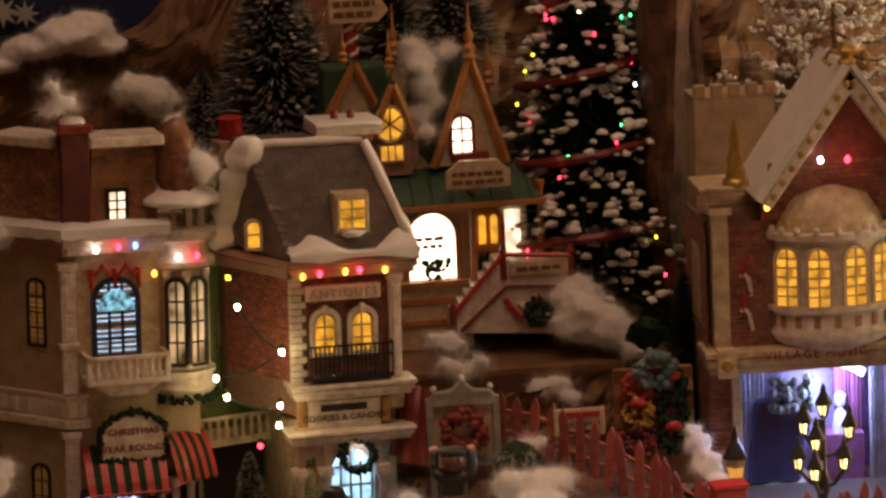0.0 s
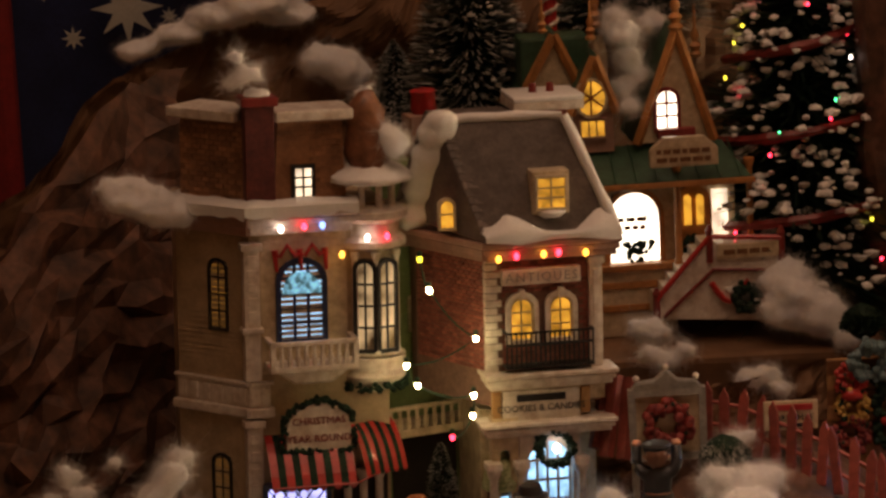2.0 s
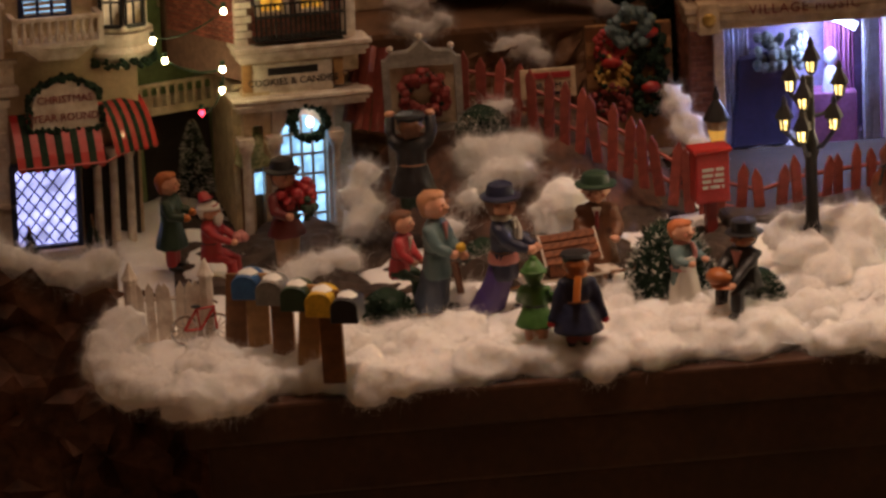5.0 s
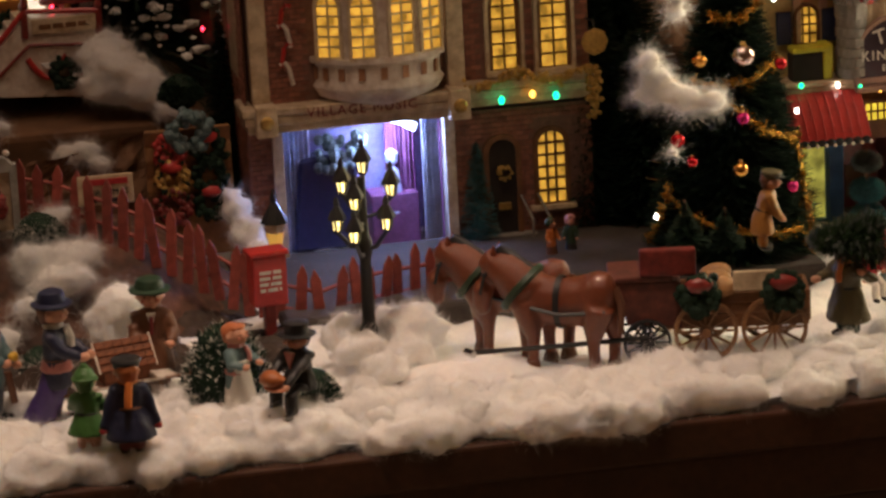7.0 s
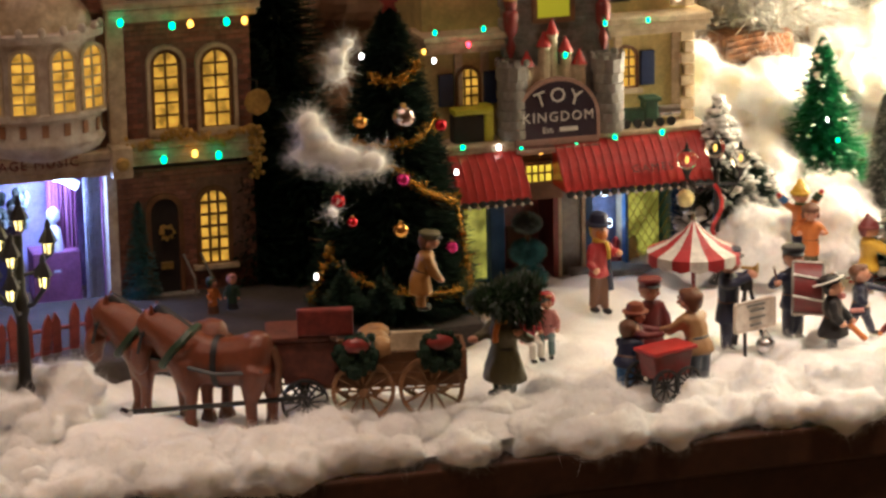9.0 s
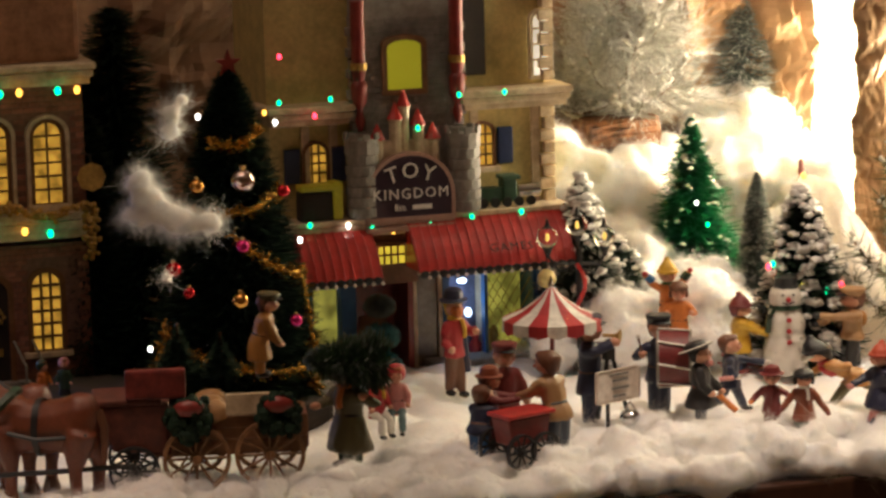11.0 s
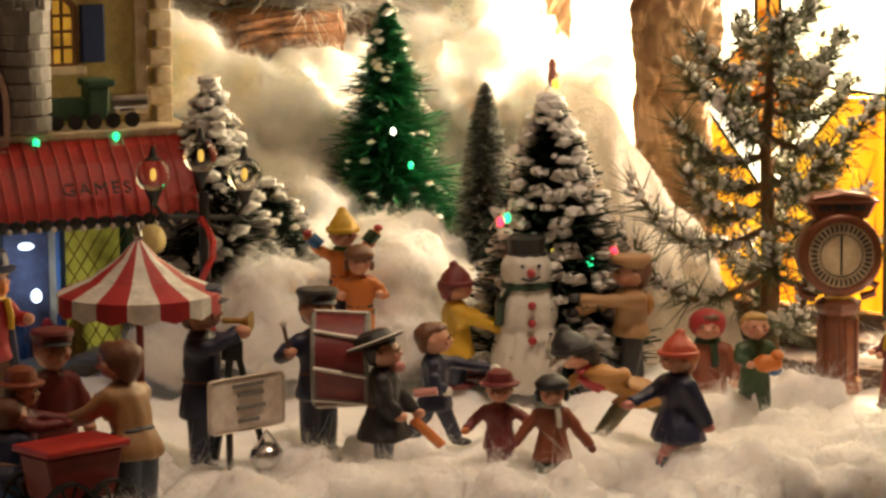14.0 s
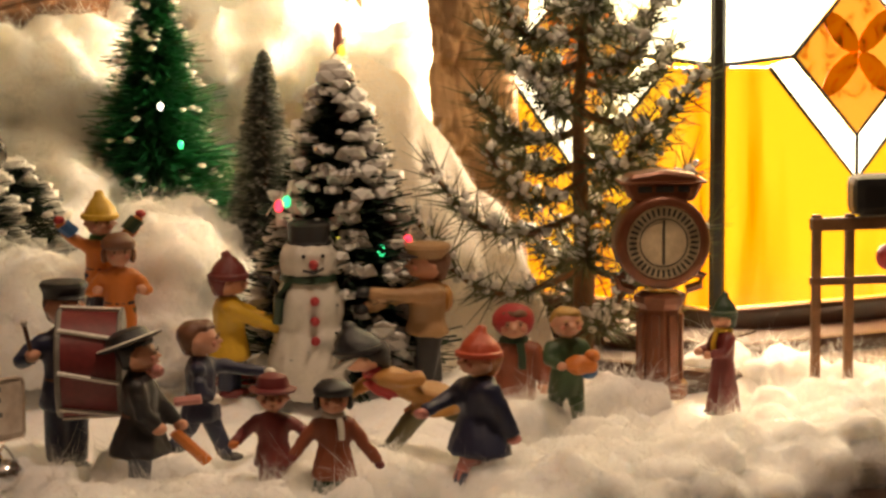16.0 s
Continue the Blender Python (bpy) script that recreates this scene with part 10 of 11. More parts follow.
wagon()
tree_at((0.2609, 0.1050, 0.0456), (0.2641, 0.1050, 0.0715), 0.011, "small dark tree lying in the wagon", n=1500, seed=51, stand=False)
tree_at((0.2838, 0.1100, 0.0420), (0.2819, 0.1100, 0.0639), 0.010, "small dark tree standing in the wagon", n=1400, seed=52, stand=False)
cp = (0.3530, 0.0600, 0.0530)
ct = brush_tree(cp, 0.041, 0.0125, "small dark tree carried on a shoulder", needle=C["leaf"], n=3200, seed=53, stand=False, frost=0.3, frost_mat=NEEDLEGREY, taper=0.5, ragged=0.4, width=0.0008)
ct.matrix_basis = Matrix.Translation(cp) @ pose(0, 0, 0, 0, -84, 4)


# ---- red picket fence ----
def picket_fence():
    pts = [(-0.0727, 0.2620, 0.0590), (-0.0547, 0.2550, 0.0561), (-0.0367, 0.2450, 0.0494), (-0.0130, 0.2300, 0.0405), (0.0109, 0.2150, 0.0281), (0.0330, 0.2000, 0.0154), (0.0561, 0.1920, 0.0042), (0.0783, 0.1870, -0.0014), (0.0993, 0.1900, 0.0036), (0.1232, 0.2000, 0.0031), (0.1541, 0.2120, 0.0014), (0.1525, 0.2150, -0.0101), (0.1729, 0.2200, -0.0105)]
    pts = [Vector(p) for p in pts]
    f = thing("picket_fence", Matrix.Translation(pts[0]), "barn red wooden picket fence with pointed pales", "fence")
    o = pts[0]
    first = None
    run = []
    for p, q in zip(pts, pts[1:]):
        n = max(1, int((q - p).length / 0.0085))
        run += [p.lerp(q, k / n) for k in range(n)]
    rnd = random.Random(3)
    for i, p in enumerate(run):
        d = run[min(i + 1, len(run) - 1)] - run[max(i - 1, 0)]
        a = math.degrees(math.atan2(d.y, d.x))
        m = Matrix.Translation(p - o) @ pose(0, 0, 0, rnd.uniform(-4, 4), rnd.uniform(-7, 7), a) @ Matrix.Diagonal((1, 1, rnd.uniform(0.92, 1.08), 1))
        if not first:
            first = part("pale", slab([(-0.0029, -0.006), (0.0029, -0.006), (0.0029, 0.025), (0, 0.031), (-0.0029, 0.025)], -0.001, 0.001, bevel=0.0004), REDFENCE, f)
            first.matrix_basis = m
        else:
            share("pale", first, m, f)
    for z in (0.006, 0.019):
        part("rail", tube([p - o + Vector((0, 0.0016, z)) for p in run], 0.0011, 4), REDFENCE, f)


picket_fence()
# leaning red boards beside the sweet shop
for k, (a, b) in enumerate((((-0.1322, 0.2400, 0.0549), (-0.1235, 0.2550, 0.0979)), ((-0.1228, 0.2400, 0.0527), (-0.1157, 0.2580, 0.0950)), ((-0.1380, 0.2450, 0.0589), (-0.1297, 0.2600, 0.0905)))):
    bd = link("red_board", tube([a, b], 0.0042, 4), REDFENCE)
    tagged(bd, "red painted board leaning beside the sweet shop", "board", "leaning boards")


def white_fence():
    a, b = Vector((-0.2618, 0.0696, 0)), Vector((-0.2242, 0.0676, 0))
    f = thing("white_fence", Matrix.Translation(a), "short white picket fence with two pointed posts", "fence")
    d = b - a
    n = 8
    for k in range(n + 1):
        p = d * k / n
        if k in (0, n):
            part("post", lathe([(0.0034, 0), (0.0034, 0.032), (0.0042, 0.033), (0.0042, 0.034), (0.003, 0.036), (0.0005, 0.042)], 8, m=Matrix.Translation(p)), WHITE, f)
        else:
            part("picket", slab([(-0.0022, 0), (0.0022, 0), (0.0022, 0.027), (0, 0.031), (-0.0022, 0.027)], -0.0008, 0.0008, m=Matrix.Translation(p) @ pose(0, 0, 0, 0, random.uniform(-4, 4), 0)), WHITE, f)
    for z in (0.008, 0.022):
        part("rail", tube([Vector((0, 0.001, z)), d + Vector((0, 0.001, z))], 0.0011, 4), WHITE, f)


white_fence()


def bicycle():
    x, y = -0.2303, 0.0598
    b = thing("bicycle", Matrix.Translation((x, y, 0)) @ pose(0, 0, 0, 0, 8, 25), "small red bicycle with bright wheels by the fence", "bicycle")
    for u in (-0.008, 0.010):
        t = bmesh.new()
        pts = [(u + 0.0072 * math.cos(2 * math.pi * k / 20), 0, 0.0075 + 0.0072 * math.sin(2 * math.pi * k / 20)) for k in range(21)]
        w = part("wheel", tube(pts, 0.0007, 5), CHROME, b)
        for k in range(5):
            a = math.pi * k / 5
            part("spoke", tube([(u + 0.007 * math.cos(a), 0, 0.0075 + 0.007 * math.sin(a)), (u - 0.007 * math.cos(a), 0, 0.0075 - 0.007 * math.sin(a))], 0.00025, 3), CHROME, w)
    for p in ([(-0.008, 0, 0.0075), (-0.002, 0, 0.018), (0.0075, 0, 0.019), (0.010, 0, 0.0075)], [(-0.002, 0, 0.018), (0.001, 0, 0.0075), (0.0075, 0, 0.018)], [(-0.008, 0, 0.0075), (0.001, 0, 0.0075)]):
        part("frame_tube", tube(p, 0.0008, 5), RED, b)
    part("handlebar", tube([(0.007, -0.004, 0.022), (0.0075, 0, 0.0215), (0.007, 0.004, 0.022)], 0.0006, 5), CHROME, b)
    part("saddle", ball(-0.0025, 0, 0.0195, 0.002, 1.5, 0.8, 0.5, 8), BLACK, b)


bicycle()


def mailbox_row():
    a, b = Vector((-0.2114, 0.0510, 0)), Vector((-0.1660, 0.0017, 0))
    t = thing("mailbox_row", Matrix.Translation(a), "row of coloured mailboxes on brown plank posts", "mailboxes")
    d = b - a
    ang = math.degrees(math.atan2(d.y, d.x))
    cols = (C["blue"], C["grey"], C["dkgreen"], C["yellow"], C["black"])
    for k in range(5):
        p = d * k / 4
        part("plank", box(-0.0056, 0.0056, -0.0018, 0.0018, -0.006, 0.037 + 0.003 * (k % 2) + 0.003 * (k == 4), 0.0008), LIGHTWOOD if k % 2 else WOOD, t).matrix_basis = Matrix.Translation(p) @ pose(0, 0, 0, -6, random.uniform(-5, 5), ang * 0.35)
    part("rail", tube([Vector((0, 0.003, 0.030)), d + Vector((0, 0.003, 0.030))], 0.0018, 5), WOOD, t)
    for k, c in enumerate(cols):
        p = d * (k + 0.35) / 4 + Vector((0.004, -0.004, 0))
        bx = part("mailbox", slab(arch(0.0135, 0.0125, 0.005), -0.009, 0.008, bevel=0.0005), c, t)
        bx.matrix_basis = Matrix.Translation(p + Vector((0, 0, 0.029))) @ pose(0, 0, 0, 0, 0, ang * 0.35)
        part("snow", noisy(ball(0, 0, 0.0112, 0.0055, 1, 1.5, 0.3, 8), 0.001, 200), SNOW, bx, smooth=True)


mailbox_row()


# ---- street lamps ----
def street_lamp():
    p = Vector((0.0909, 0.1094, 0))
    t = thing("street_lamp", Matrix.Translation(p), "black iron street lamp with seven lit lanterns", "street lamp")
    Y = p.y
    part("post", lathe([(0.0075, 0), (0.0075, 0.004), (0.0055, 0.008), (0.0046, 0.016), (0.0052, 0.018), (0.0036, 0.022), (0.0030, 0.056), (0.0042, 0.060), (0.0042, 0.066), (0.0026, 0.070), (0.0022, 0.100)], 12), BLACK, t, smooth=True)
    part("snow", noisy(ball(0, 0, 0.002, 0.008, 1, 1, 0.4, 8), 0.002, 100), SNOW, t, smooth=True)
    spots = [(0.0922, 0.1100, 0.1063), (0.0802, 0.1050, 0.0982), (0.1056, 0.1050, 0.0942), (0.0848, 0.0950, 0.0910), (0.0762, 0.1020, 0.0788), (0.1018, 0.1020, 0.0773), (0.0833, 0.0920, 0.0746)]
    for q in spots:
        q = Vector(q) - p
        lt = part("lantern", lathe([(0.0016, -0.0055), (0.0022, -0.0048), (0.0024, -0.004)], 6, m=Matrix.Translation(q)), BLACK, t)
        part("lantern_glass", lathe([(0.0019, -0.004), (0.0029, 0.0020)], 6, m=Matrix.Translation(q)), LANTERN, lt)
        part("lantern_roof", lathe([(0.0050, 0.0018), (0.0048, 0.0030), (0.0028, 0.0070), (0.0014, 0.0095), (0.0018, 0.0105), (0.0004, 0.0140)], 6, m=Matrix.Translation(q)), BLACK, lt)
        for k in range(6):
            a = 2 * math.pi * (k + 0.0) / 6
            part("lantern_bar", tube([q + Vector((0.0022 * math.cos(a), 0.0022 * math.sin(a), -0.004)), q + Vector((0.0031 * math.cos(a), 0.0031 * math.sin(a), 0.0020))], 0.0006, 4), BLACK, lt)
        if (q - Vector((0, 0, q.z))).length > 0.002:
            part("arm", tube([(0, 0, q.z - 0.016), (q.x * 0.5, q.y * 0.5, q.z - 0.014), (q.x, q.y, q.z - 0.005)], 0.0012, 6), BLACK, t)


street_lamp()


def globe_lamp():
    base = Vector((0.5215, 0.2350, 0.0163))
    base.z = 0
    t = thing("globe_lamp", Matrix.Translation(base), "black three-armed street lamp with clear glass globes", "street lamp")
    FILAMENT = glow("globe_filament", (1.0, 0.62, 0.12), 1.6)
    GLOBE = glass("clear_globe", (1.0, 0.97, 0.93), 0.03)
    top = Vector((0.5194, 0.2350, 0.0692)) - base
    part("post", lathe([(0.005, 0), (0.004, 0.006), (0.0022, 0.012), (0.0018, top.z)], 10, m=Matrix.Translation((top.x * 0.5, 0, 0))), BLACK, t, smooth=True)
    for q in ((0.5022, 0.2350, 0.0763), (0.5197, 0.2350, 0.0819), (0.5357, 0.2350, 0.0745)):
        q = Vector(q) - base
        g = part("globe", ball(*q, 0.0062, n=18), GLOBE, t, smooth=True)
        part("cup", lathe([(0.0012, -0.011), (0.002, -0.008), (0.0034, -0.0055), (0.0028, -0.005)], 10, m=Matrix.Translation(q)), BLACK, g)
        part("cap", lathe([(0.003, 0.0048), (0.0016, 0.0062), (0.0005, 0.010)], 8, m=Matrix.Translation(q)), BLACK, g)
        part("filament", ball(*q, 0.0008, 1, 1, 2.0, n=8), FILAMENT, g)
        part("arm", tube([(top.x, 0, q.z - 0.016), (q.x * 0.6 + top.x * 0.4, 0, q.z - 0.020), (q.x, 0, q.z - 0.010)], 0.0009, 5), BLACK, t)
    part("cross_bar", tube([Vector((0.5069, 0.2350, 0.0611)) - base, Vector((0.5337, 0.2350, 0.0592)) - base], 0.0010, 5), BLACK, t)
    part("red_ribbon", tube([Vector((top.x + 0.003 * math.cos(k * 0.9), -0.004 + 0.003 * math.sin(k * 0.9), 0.02 + 0.0045 * k)) for k in range(10)], 0.0014, 5), RED, t)
    q = Vector((0.5002, 0.2320, 0.0539)) - base
    part("yellow_lantern", ball(*q, 0.0052, 1, 1, 1.05, 14), YELLOW, t, "yellow ball lantern", smooth=True)
    part("lantern_base", lathe([(0.003, -0.0068), (0.0034, -0.0055), (0.002, -0.0045)], 10, m=Matrix.Translation(q)), BLACK, t)
    part("lantern_hook", tube([q + Vector((0, 0, 0.005)), q + Vector((0.0005, 0, 0.014))], 0.0005, 4), BLACK, t)


globe_lamp()


# ---- boards and signs on the bank ----
def wreath_board():
    x0, y0, z0 = -0.1176, 0.2450, 0.0511
    x1, y1, z1 = -0.0761, 0.2450, 0.0904
    t = thing("wreath_board", pose(x0, y0, z0, 0, 0, 0), "grey ornate board with a red and green wreath", "sign")
    w, h = x1 - x0, z1 - z0
    part("panel", box(0, w, 0, 0.003, 0, h, 0.0008), CREAM, t)
    part("frame", ring([(0.003, 0.003), (w - 0.003, 0.003), (w - 0.003, h - 0.003), (0.003, h - 0.003)], 0.004, -0.003, 0.003), STONE, t)
    part("crest", slab([(0, h), (w, h), (w - 0.004, h + 0.005), (w * 0.66, h + 0.006), (w * 0.5, h + 0.012), (w * 0.34, h + 0.006), (0.004, h + 0.005)], -0.003, 0.003, bevel=0.0008), STONE, t)
    for u in (0.004, w / 2, w - 0.004):
        part("knob", ball(u, 0, h + (0.013 if u == w / 2 else 0.007), 0.002, n=8), WHITE, t)
    wreath(t, w / 2, -0.004, h * 0.52, h * 0.27, DARKRED, 0.0030, 150)
    wreath(t, w / 2, -0.005, h * 0.52, h * 0.29, NEEDLE, 0.0016, 80)
    for u in (0.002, w - 0.002):
        part("leg", box(u - 0.002, u + 0.002, 0, 0.003, -0.03, 0.002, 0.0005), STONE, t)


wreath_board()


def sale_sign():
    x0, y0, z0 = -0.0428, 0.2450, 0.0631
    x1, y1, z1 = -0.0123, 0.2450, 0.0798
    t = thing("shop_sign", pose(x0, y0, z0), "cream sign board with red and black lines", "sign")
    w, h = x1 - x0, z1 - z0
    part("board", box(0, w, 0, 0.002, 0, h, 0.0006), CREAM, t)
    part("red_line", box(0.003, w - 0.003, -0.0006, 0, h * 0.68, h * 0.88), C["red"], t)
    words("CHRISTMAS", 0.0048, Matrix.Translation((w / 2, -0.0003, h * 0.42)), BLACK, t)
    part("lower_line", box(0.005, w - 0.005, -0.0006, 0, h * 0.10, h * 0.22), C["black"], t)
    for u in (0.004, w - 0.004):
        part("leg", box(u - 0.001, u + 0.001, 0.002, 0.004, -0.03, h * 0.5), WOOD, t)


sale_sign()


def wreath_stand():
    x0, y0, z0 = 0.0010, 0.3000, 0.0337
    x1, y1, z1 = 0.0498, 0.3000, 0.0885
    t = thing("wreath_stand", pose(x0, y0, z0, 0, 0, 0), "brown wooden stand hung with many small wreaths", "stand")
    w, h = x1 - x0, z1 - z0
    part("back_board", box(0, w, 0, 0.003, -0.02, h, 0.001), LIGHTWOOD, t)
    for k in range(6):
        part("slat", box(0, w, -0.001, 0, h * k / 6 + 0.0006, h * (k + 1) / 6 - 0.0006, 0.0004), WOOD if k % 2 else LIGHTWOOD, t)
    mats = (DARKRED, NEEDLE, GOLDPAINT, NEEDLE, RED, NEEDLE)
    for j in range(3):
        for i in range(2):
            wreath(t, w * (0.28 + 0.44 * i), -0.004, h * (0.2 + 0.29 * j), 0.0075, mats[(j * 2 + i) % 6], 0.0024, 90, RED if (i + j) % 2 else None)
            wreath(t, w * (0.28 + 0.44 * i), -0.005, h * (0.2 + 0.29 * j), 0.0078, NEEDLE, 0.0014, 40)
    wreath(t, w * 0.5, -0.006, h * 1.0, 0.009, C["teal"], 0.003, 110)


wreath_stand()


def letter_box():
    x, y, z = 0.0475, 0.1680, 0.0069
    t = thing("letter_box", pose(x, y, 0, 0, 0, 8), "red letter box with white lines of writing", "letter box")
    zt = 0.0463, 0.1680, 0.0507
    h = zt[2]
    part("post", box(-0.003, 0.003, -0.003, 0.003, 0, h * 0.45, 0.0006), DARKRED, t)
    b = part("box", box(-0.0095, 0.0095, -0.006, 0.006, h * 0.40, h - 0.003, 0.0012), RED, t)
    part("lid", box(-0.0108, 0.0108, -0.0075, 0.0075, h - 0.003, h, 0.0012), RED, b)
    bars(b, -0.006, 0.006, h * 0.55, h - 0.010, -0.0062, 4, C["white"])


letter_box()


def street_lantern():
    t = thing("street_lantern", pose(0.0585, 0.205, 0.0), "small street lantern with amber glass and a pointed black roof", "street lamp")
    part("post", lathe([(0.0036, 0), (0.0030, 0.004), (0.0014, 0.008), (0.0012, 0.039), (0.0026, 0.041)], 10), BLACK, t, smooth=True)
    part("glass", lathe([(0.0034, 0.041), (0.0052, 0.049)], 8), glow("orange_lamp_glass", (1.0, 0.5, 0.08), 0.5, (0.5, 0.3, 0.08)), t)
    part("upper_glass", lathe([(0.0052, 0.0492), (0.0060, 0.0545)], 8), CREAM, t)
    part("roof", lathe([(0.0078, 0.0545), (0.0072, 0.0560), (0.0040, 0.0620), (0.0016, 0.0660), (0.0022, 0.0675), (0.0004, 0.0735)], 8), BLACK, t)


street_lantern()


# gingerbread house on a white tray


def gingerbread():
    x, y = -0.0405, 0.086
    BISCUIT = mat("gingerbread", (0.20, 0.062, 0.020), 0.7, vary=0.5, scale=300, bump=0.5, grain=900)
    t = thing("gingerbread_house", pose(x, y, 0.0115, 0, 0, 14), "brown gingerbread house on a white tray", "model house")
    part("tray", box(-0.026, 0.026, -0.008, 0.010, 0, 0.002, 0.0008), WHITE, t)
    part("wall", box(-0.012, 0.012, -0.007, 0.008, 0.002, 0.012), BISCUIT, t)
    for s in (-1, 1):
        part("trestle", box(s * 0.018 - 0.001, s * 0.018 + 0.001, -0.006, 0.007, -0.014, 0.0005), WOOD, t)
    bm = slab([(-0.0105, 0.010), (0.0105, 0.010), (0, 0.023)], -0.015, 0.015)
    part("roof", bm, BISCUIT, t).matrix_basis = pose(0, 0.0005, 0, 0, 0, 90)
    for j in range(4):
        for i in range(6):
            s = (j + 0.5) / 4
            part("tile", box(-0.0024, 0.0024, -0.0003, 0.0003, -0.0016, 0.0017, 0.0003), BISCUIT, t).matrix_basis = Matrix.Translation((-0.0125 + 0.005 * i, -0.0105 * (1 - s) - 0.0004, 0.010 + 0.013 * s)) @ pose(0, 0, 0, -39, 0, 0)
    for s in (-1, 1):
        part("icing", tube([(s * 0.0152, -0.010, 0.0095), (s * 0.0152, 0.0005, 0.0235)], 0.0007, 5), WHITE, t)
    for s in (-1, 1):
        part("pole", tube([(s * 0.02, -0.009, 0.001), (s * 0.045, -0.009, 0.001)], 0.0008, 5), WOOD, t)


gingerbread()


# ---- sweet cart with striped umbrella ----
def cart():
    x, y = 0.4137, 0.0373
    t = thing("sweet_cart", pose(x, y, 0, 0, 0, 20), "red sweet cart under a red and white striped umbrella", "cart")
    bm = slab([(-0.008, 0.011), (0.013, 0.011), (0.016, 0.025), (-0.011, 0.025)], -0.007, 0.008, bevel=0.001)
    part("body", bm, DARKRED, t)
    part("top_board", box(-0.012, 0.0175, -0.0085, 0.0095, 0.025, 0.0272, 0.0008), RED, t)
    for y_ in (-0.010, 0.012):
        wheel(t, Matrix.Translation((-0.006, y_, 0.0090)), 0.0090, 10, BLACK)
        wheel(t, Matrix.Translation((0.009, y_, 0.0085)), 0.0085, 10, BLACK)
    top = Vector((0.4587, 0.1100, 0.0735))
    o = Vector((x, y, 0))
    q = pose(0, 0, 0, 0, 0, -20) @ (top - o)
    part("pole", tube([(q.x, q.y, -0.004), (q.x, q.y, q.z - 0.004)], 0.0012, 6), DARKRED, t)
    n = 16
    zt, R, drop = q.z, 0.0255, 0.0165
    um = part("umbrella_cap", lathe([(0.0012, 0), (0.0016, 0.002), (0.0003, 0.006)], 8, m=Matrix.Translation((q.x, q.y, zt - 0.001))), CHROME, t)
    for k in range(n):
        a0, a1 = 2 * math.pi * k / n, 2 * math.pi * (k + 1) / n
        b = bmesh.new()
        g = []
        for r, z in ((0.0008, 0), (R * 0.25, -drop * 0.36), (R * 0.6, -drop * 0.74), (R, -drop), (R * 1.005, -drop - 0.0052)):
            row = []
            for s in (0, 0.5, 1):
                a = a0 + (a1 - a0) * s
                dz = -0.0014 * math.sin(math.pi * s) if z < -drop - 0.001 else 0
                row.append(b.verts.new((q.x + r * math.cos(a), q.y + r * math.sin(a), zt + z + dz)))
            g.append(row)
        for p_, q_ in zip(g, g[1:]):
            for i in range(2):
                b.faces.new((p_[i], p_[i + 1], q_[i + 1], q_[i]))
        part("umbrella_panel", b, C["red"] if k % 2 else C["white"], um)


cart()


def easel():
    x, y = 0.4842, 0.0927
    t = thing("easel_sign", pose(x, y, 0, 0, 0, 20), "white sign on a dark easel with a silver pot", "sign")
    for s in (-1, 1):
        part("leg", tube([(s * 0.008, -0.006, 0), (s * 0.0015, 0.002, 0.040)], 0.0011, 5), BLACK, t)
    part("rear_leg", tube([(0, 0.012, 0), (0, 0.002, 0.040)], 0.0011, 5), BLACK, t)
    part("clip", box(-0.003, 0.003, 0, 0.004, 0.036, 0.042, 0.0006), BLACK, t)
    b = part("board", box(-0.0145, 0.0145, -0.0055, -0.004, 0.013, 0.030, 0.0018), WHITE, t)
    b.matrix_basis = pose(0, 0, 0.002, 0, 0, 0)
    for u, z, w in ((0, 0.0275, 0.012), (0.001, 0.0245, 0.010), (0.001, 0.0205, 0.011), (0, 0.0165, 0.008)):
        part("writing", box(u - w / 2, u + w / 2, -0.0062, -0.0055, z - 0.0006, z + 0.0006), C["grey"], b)
    pt = part("pot", ball(0.006, -0.007, 0.006, 0.0055, 1, 1, 0.85, 14), CHROME, t, "shiny silver pot", smooth=True)
    part("pot_handle", tube([(0.0015, -0.007, 0.009), (0.006, -0.007, 0.0145), (0.0105, -0.007, 0.009)], 0.0005, 5), CHROME, pt)


easel()


def drum():
    x, y, z = 0.5195, 0.0940, 0.0337
    t = thing("bass_drum", Matrix.Translation((x, y, z)) @ pose(0, 0, 0, 0, 0, -23), "dark red bass drum with pale rims", "drum")
    R, L = 0.0146, 0.0165
    ax = pose(0, 0, 0, 0, 90, 0)
    part("shell", lathe([(R, -L / 2), (R, L / 2)], 28, m=ax), C["maroon"], t, smooth=True)
    part("skin", lathe([(R * 0.97, -L / 2 - 0.0006), (R * 0.9, -L / 2 - 0.001), (0.0002, -L / 2 - 0.001)], 28, m=ax), C["tan"], t)
    for s in (-1, 1):
        part("hoop", lathe([(R * 0.99, s * L / 2 - 0.001), (R * 1.03, s * L / 2 - 0.0005), (R * 1.03, s * L / 2 + 0.0005), (R * 0.99, s * L / 2 + 0.0007)], 28, m=ax), C["grey"], t)
    for k in range(8):
        a = 2 * math.pi * k / 8
        part("cord", tube([(-L / 2, R * 1.05 * math.cos(a), R * 1.05 * math.sin(a)), (L / 2, R * 1.05 * math.cos(a + 0.2), R * 1.05 * math.sin(a + 0.2))], 0.0006, 4), C["white"], t)


drum()


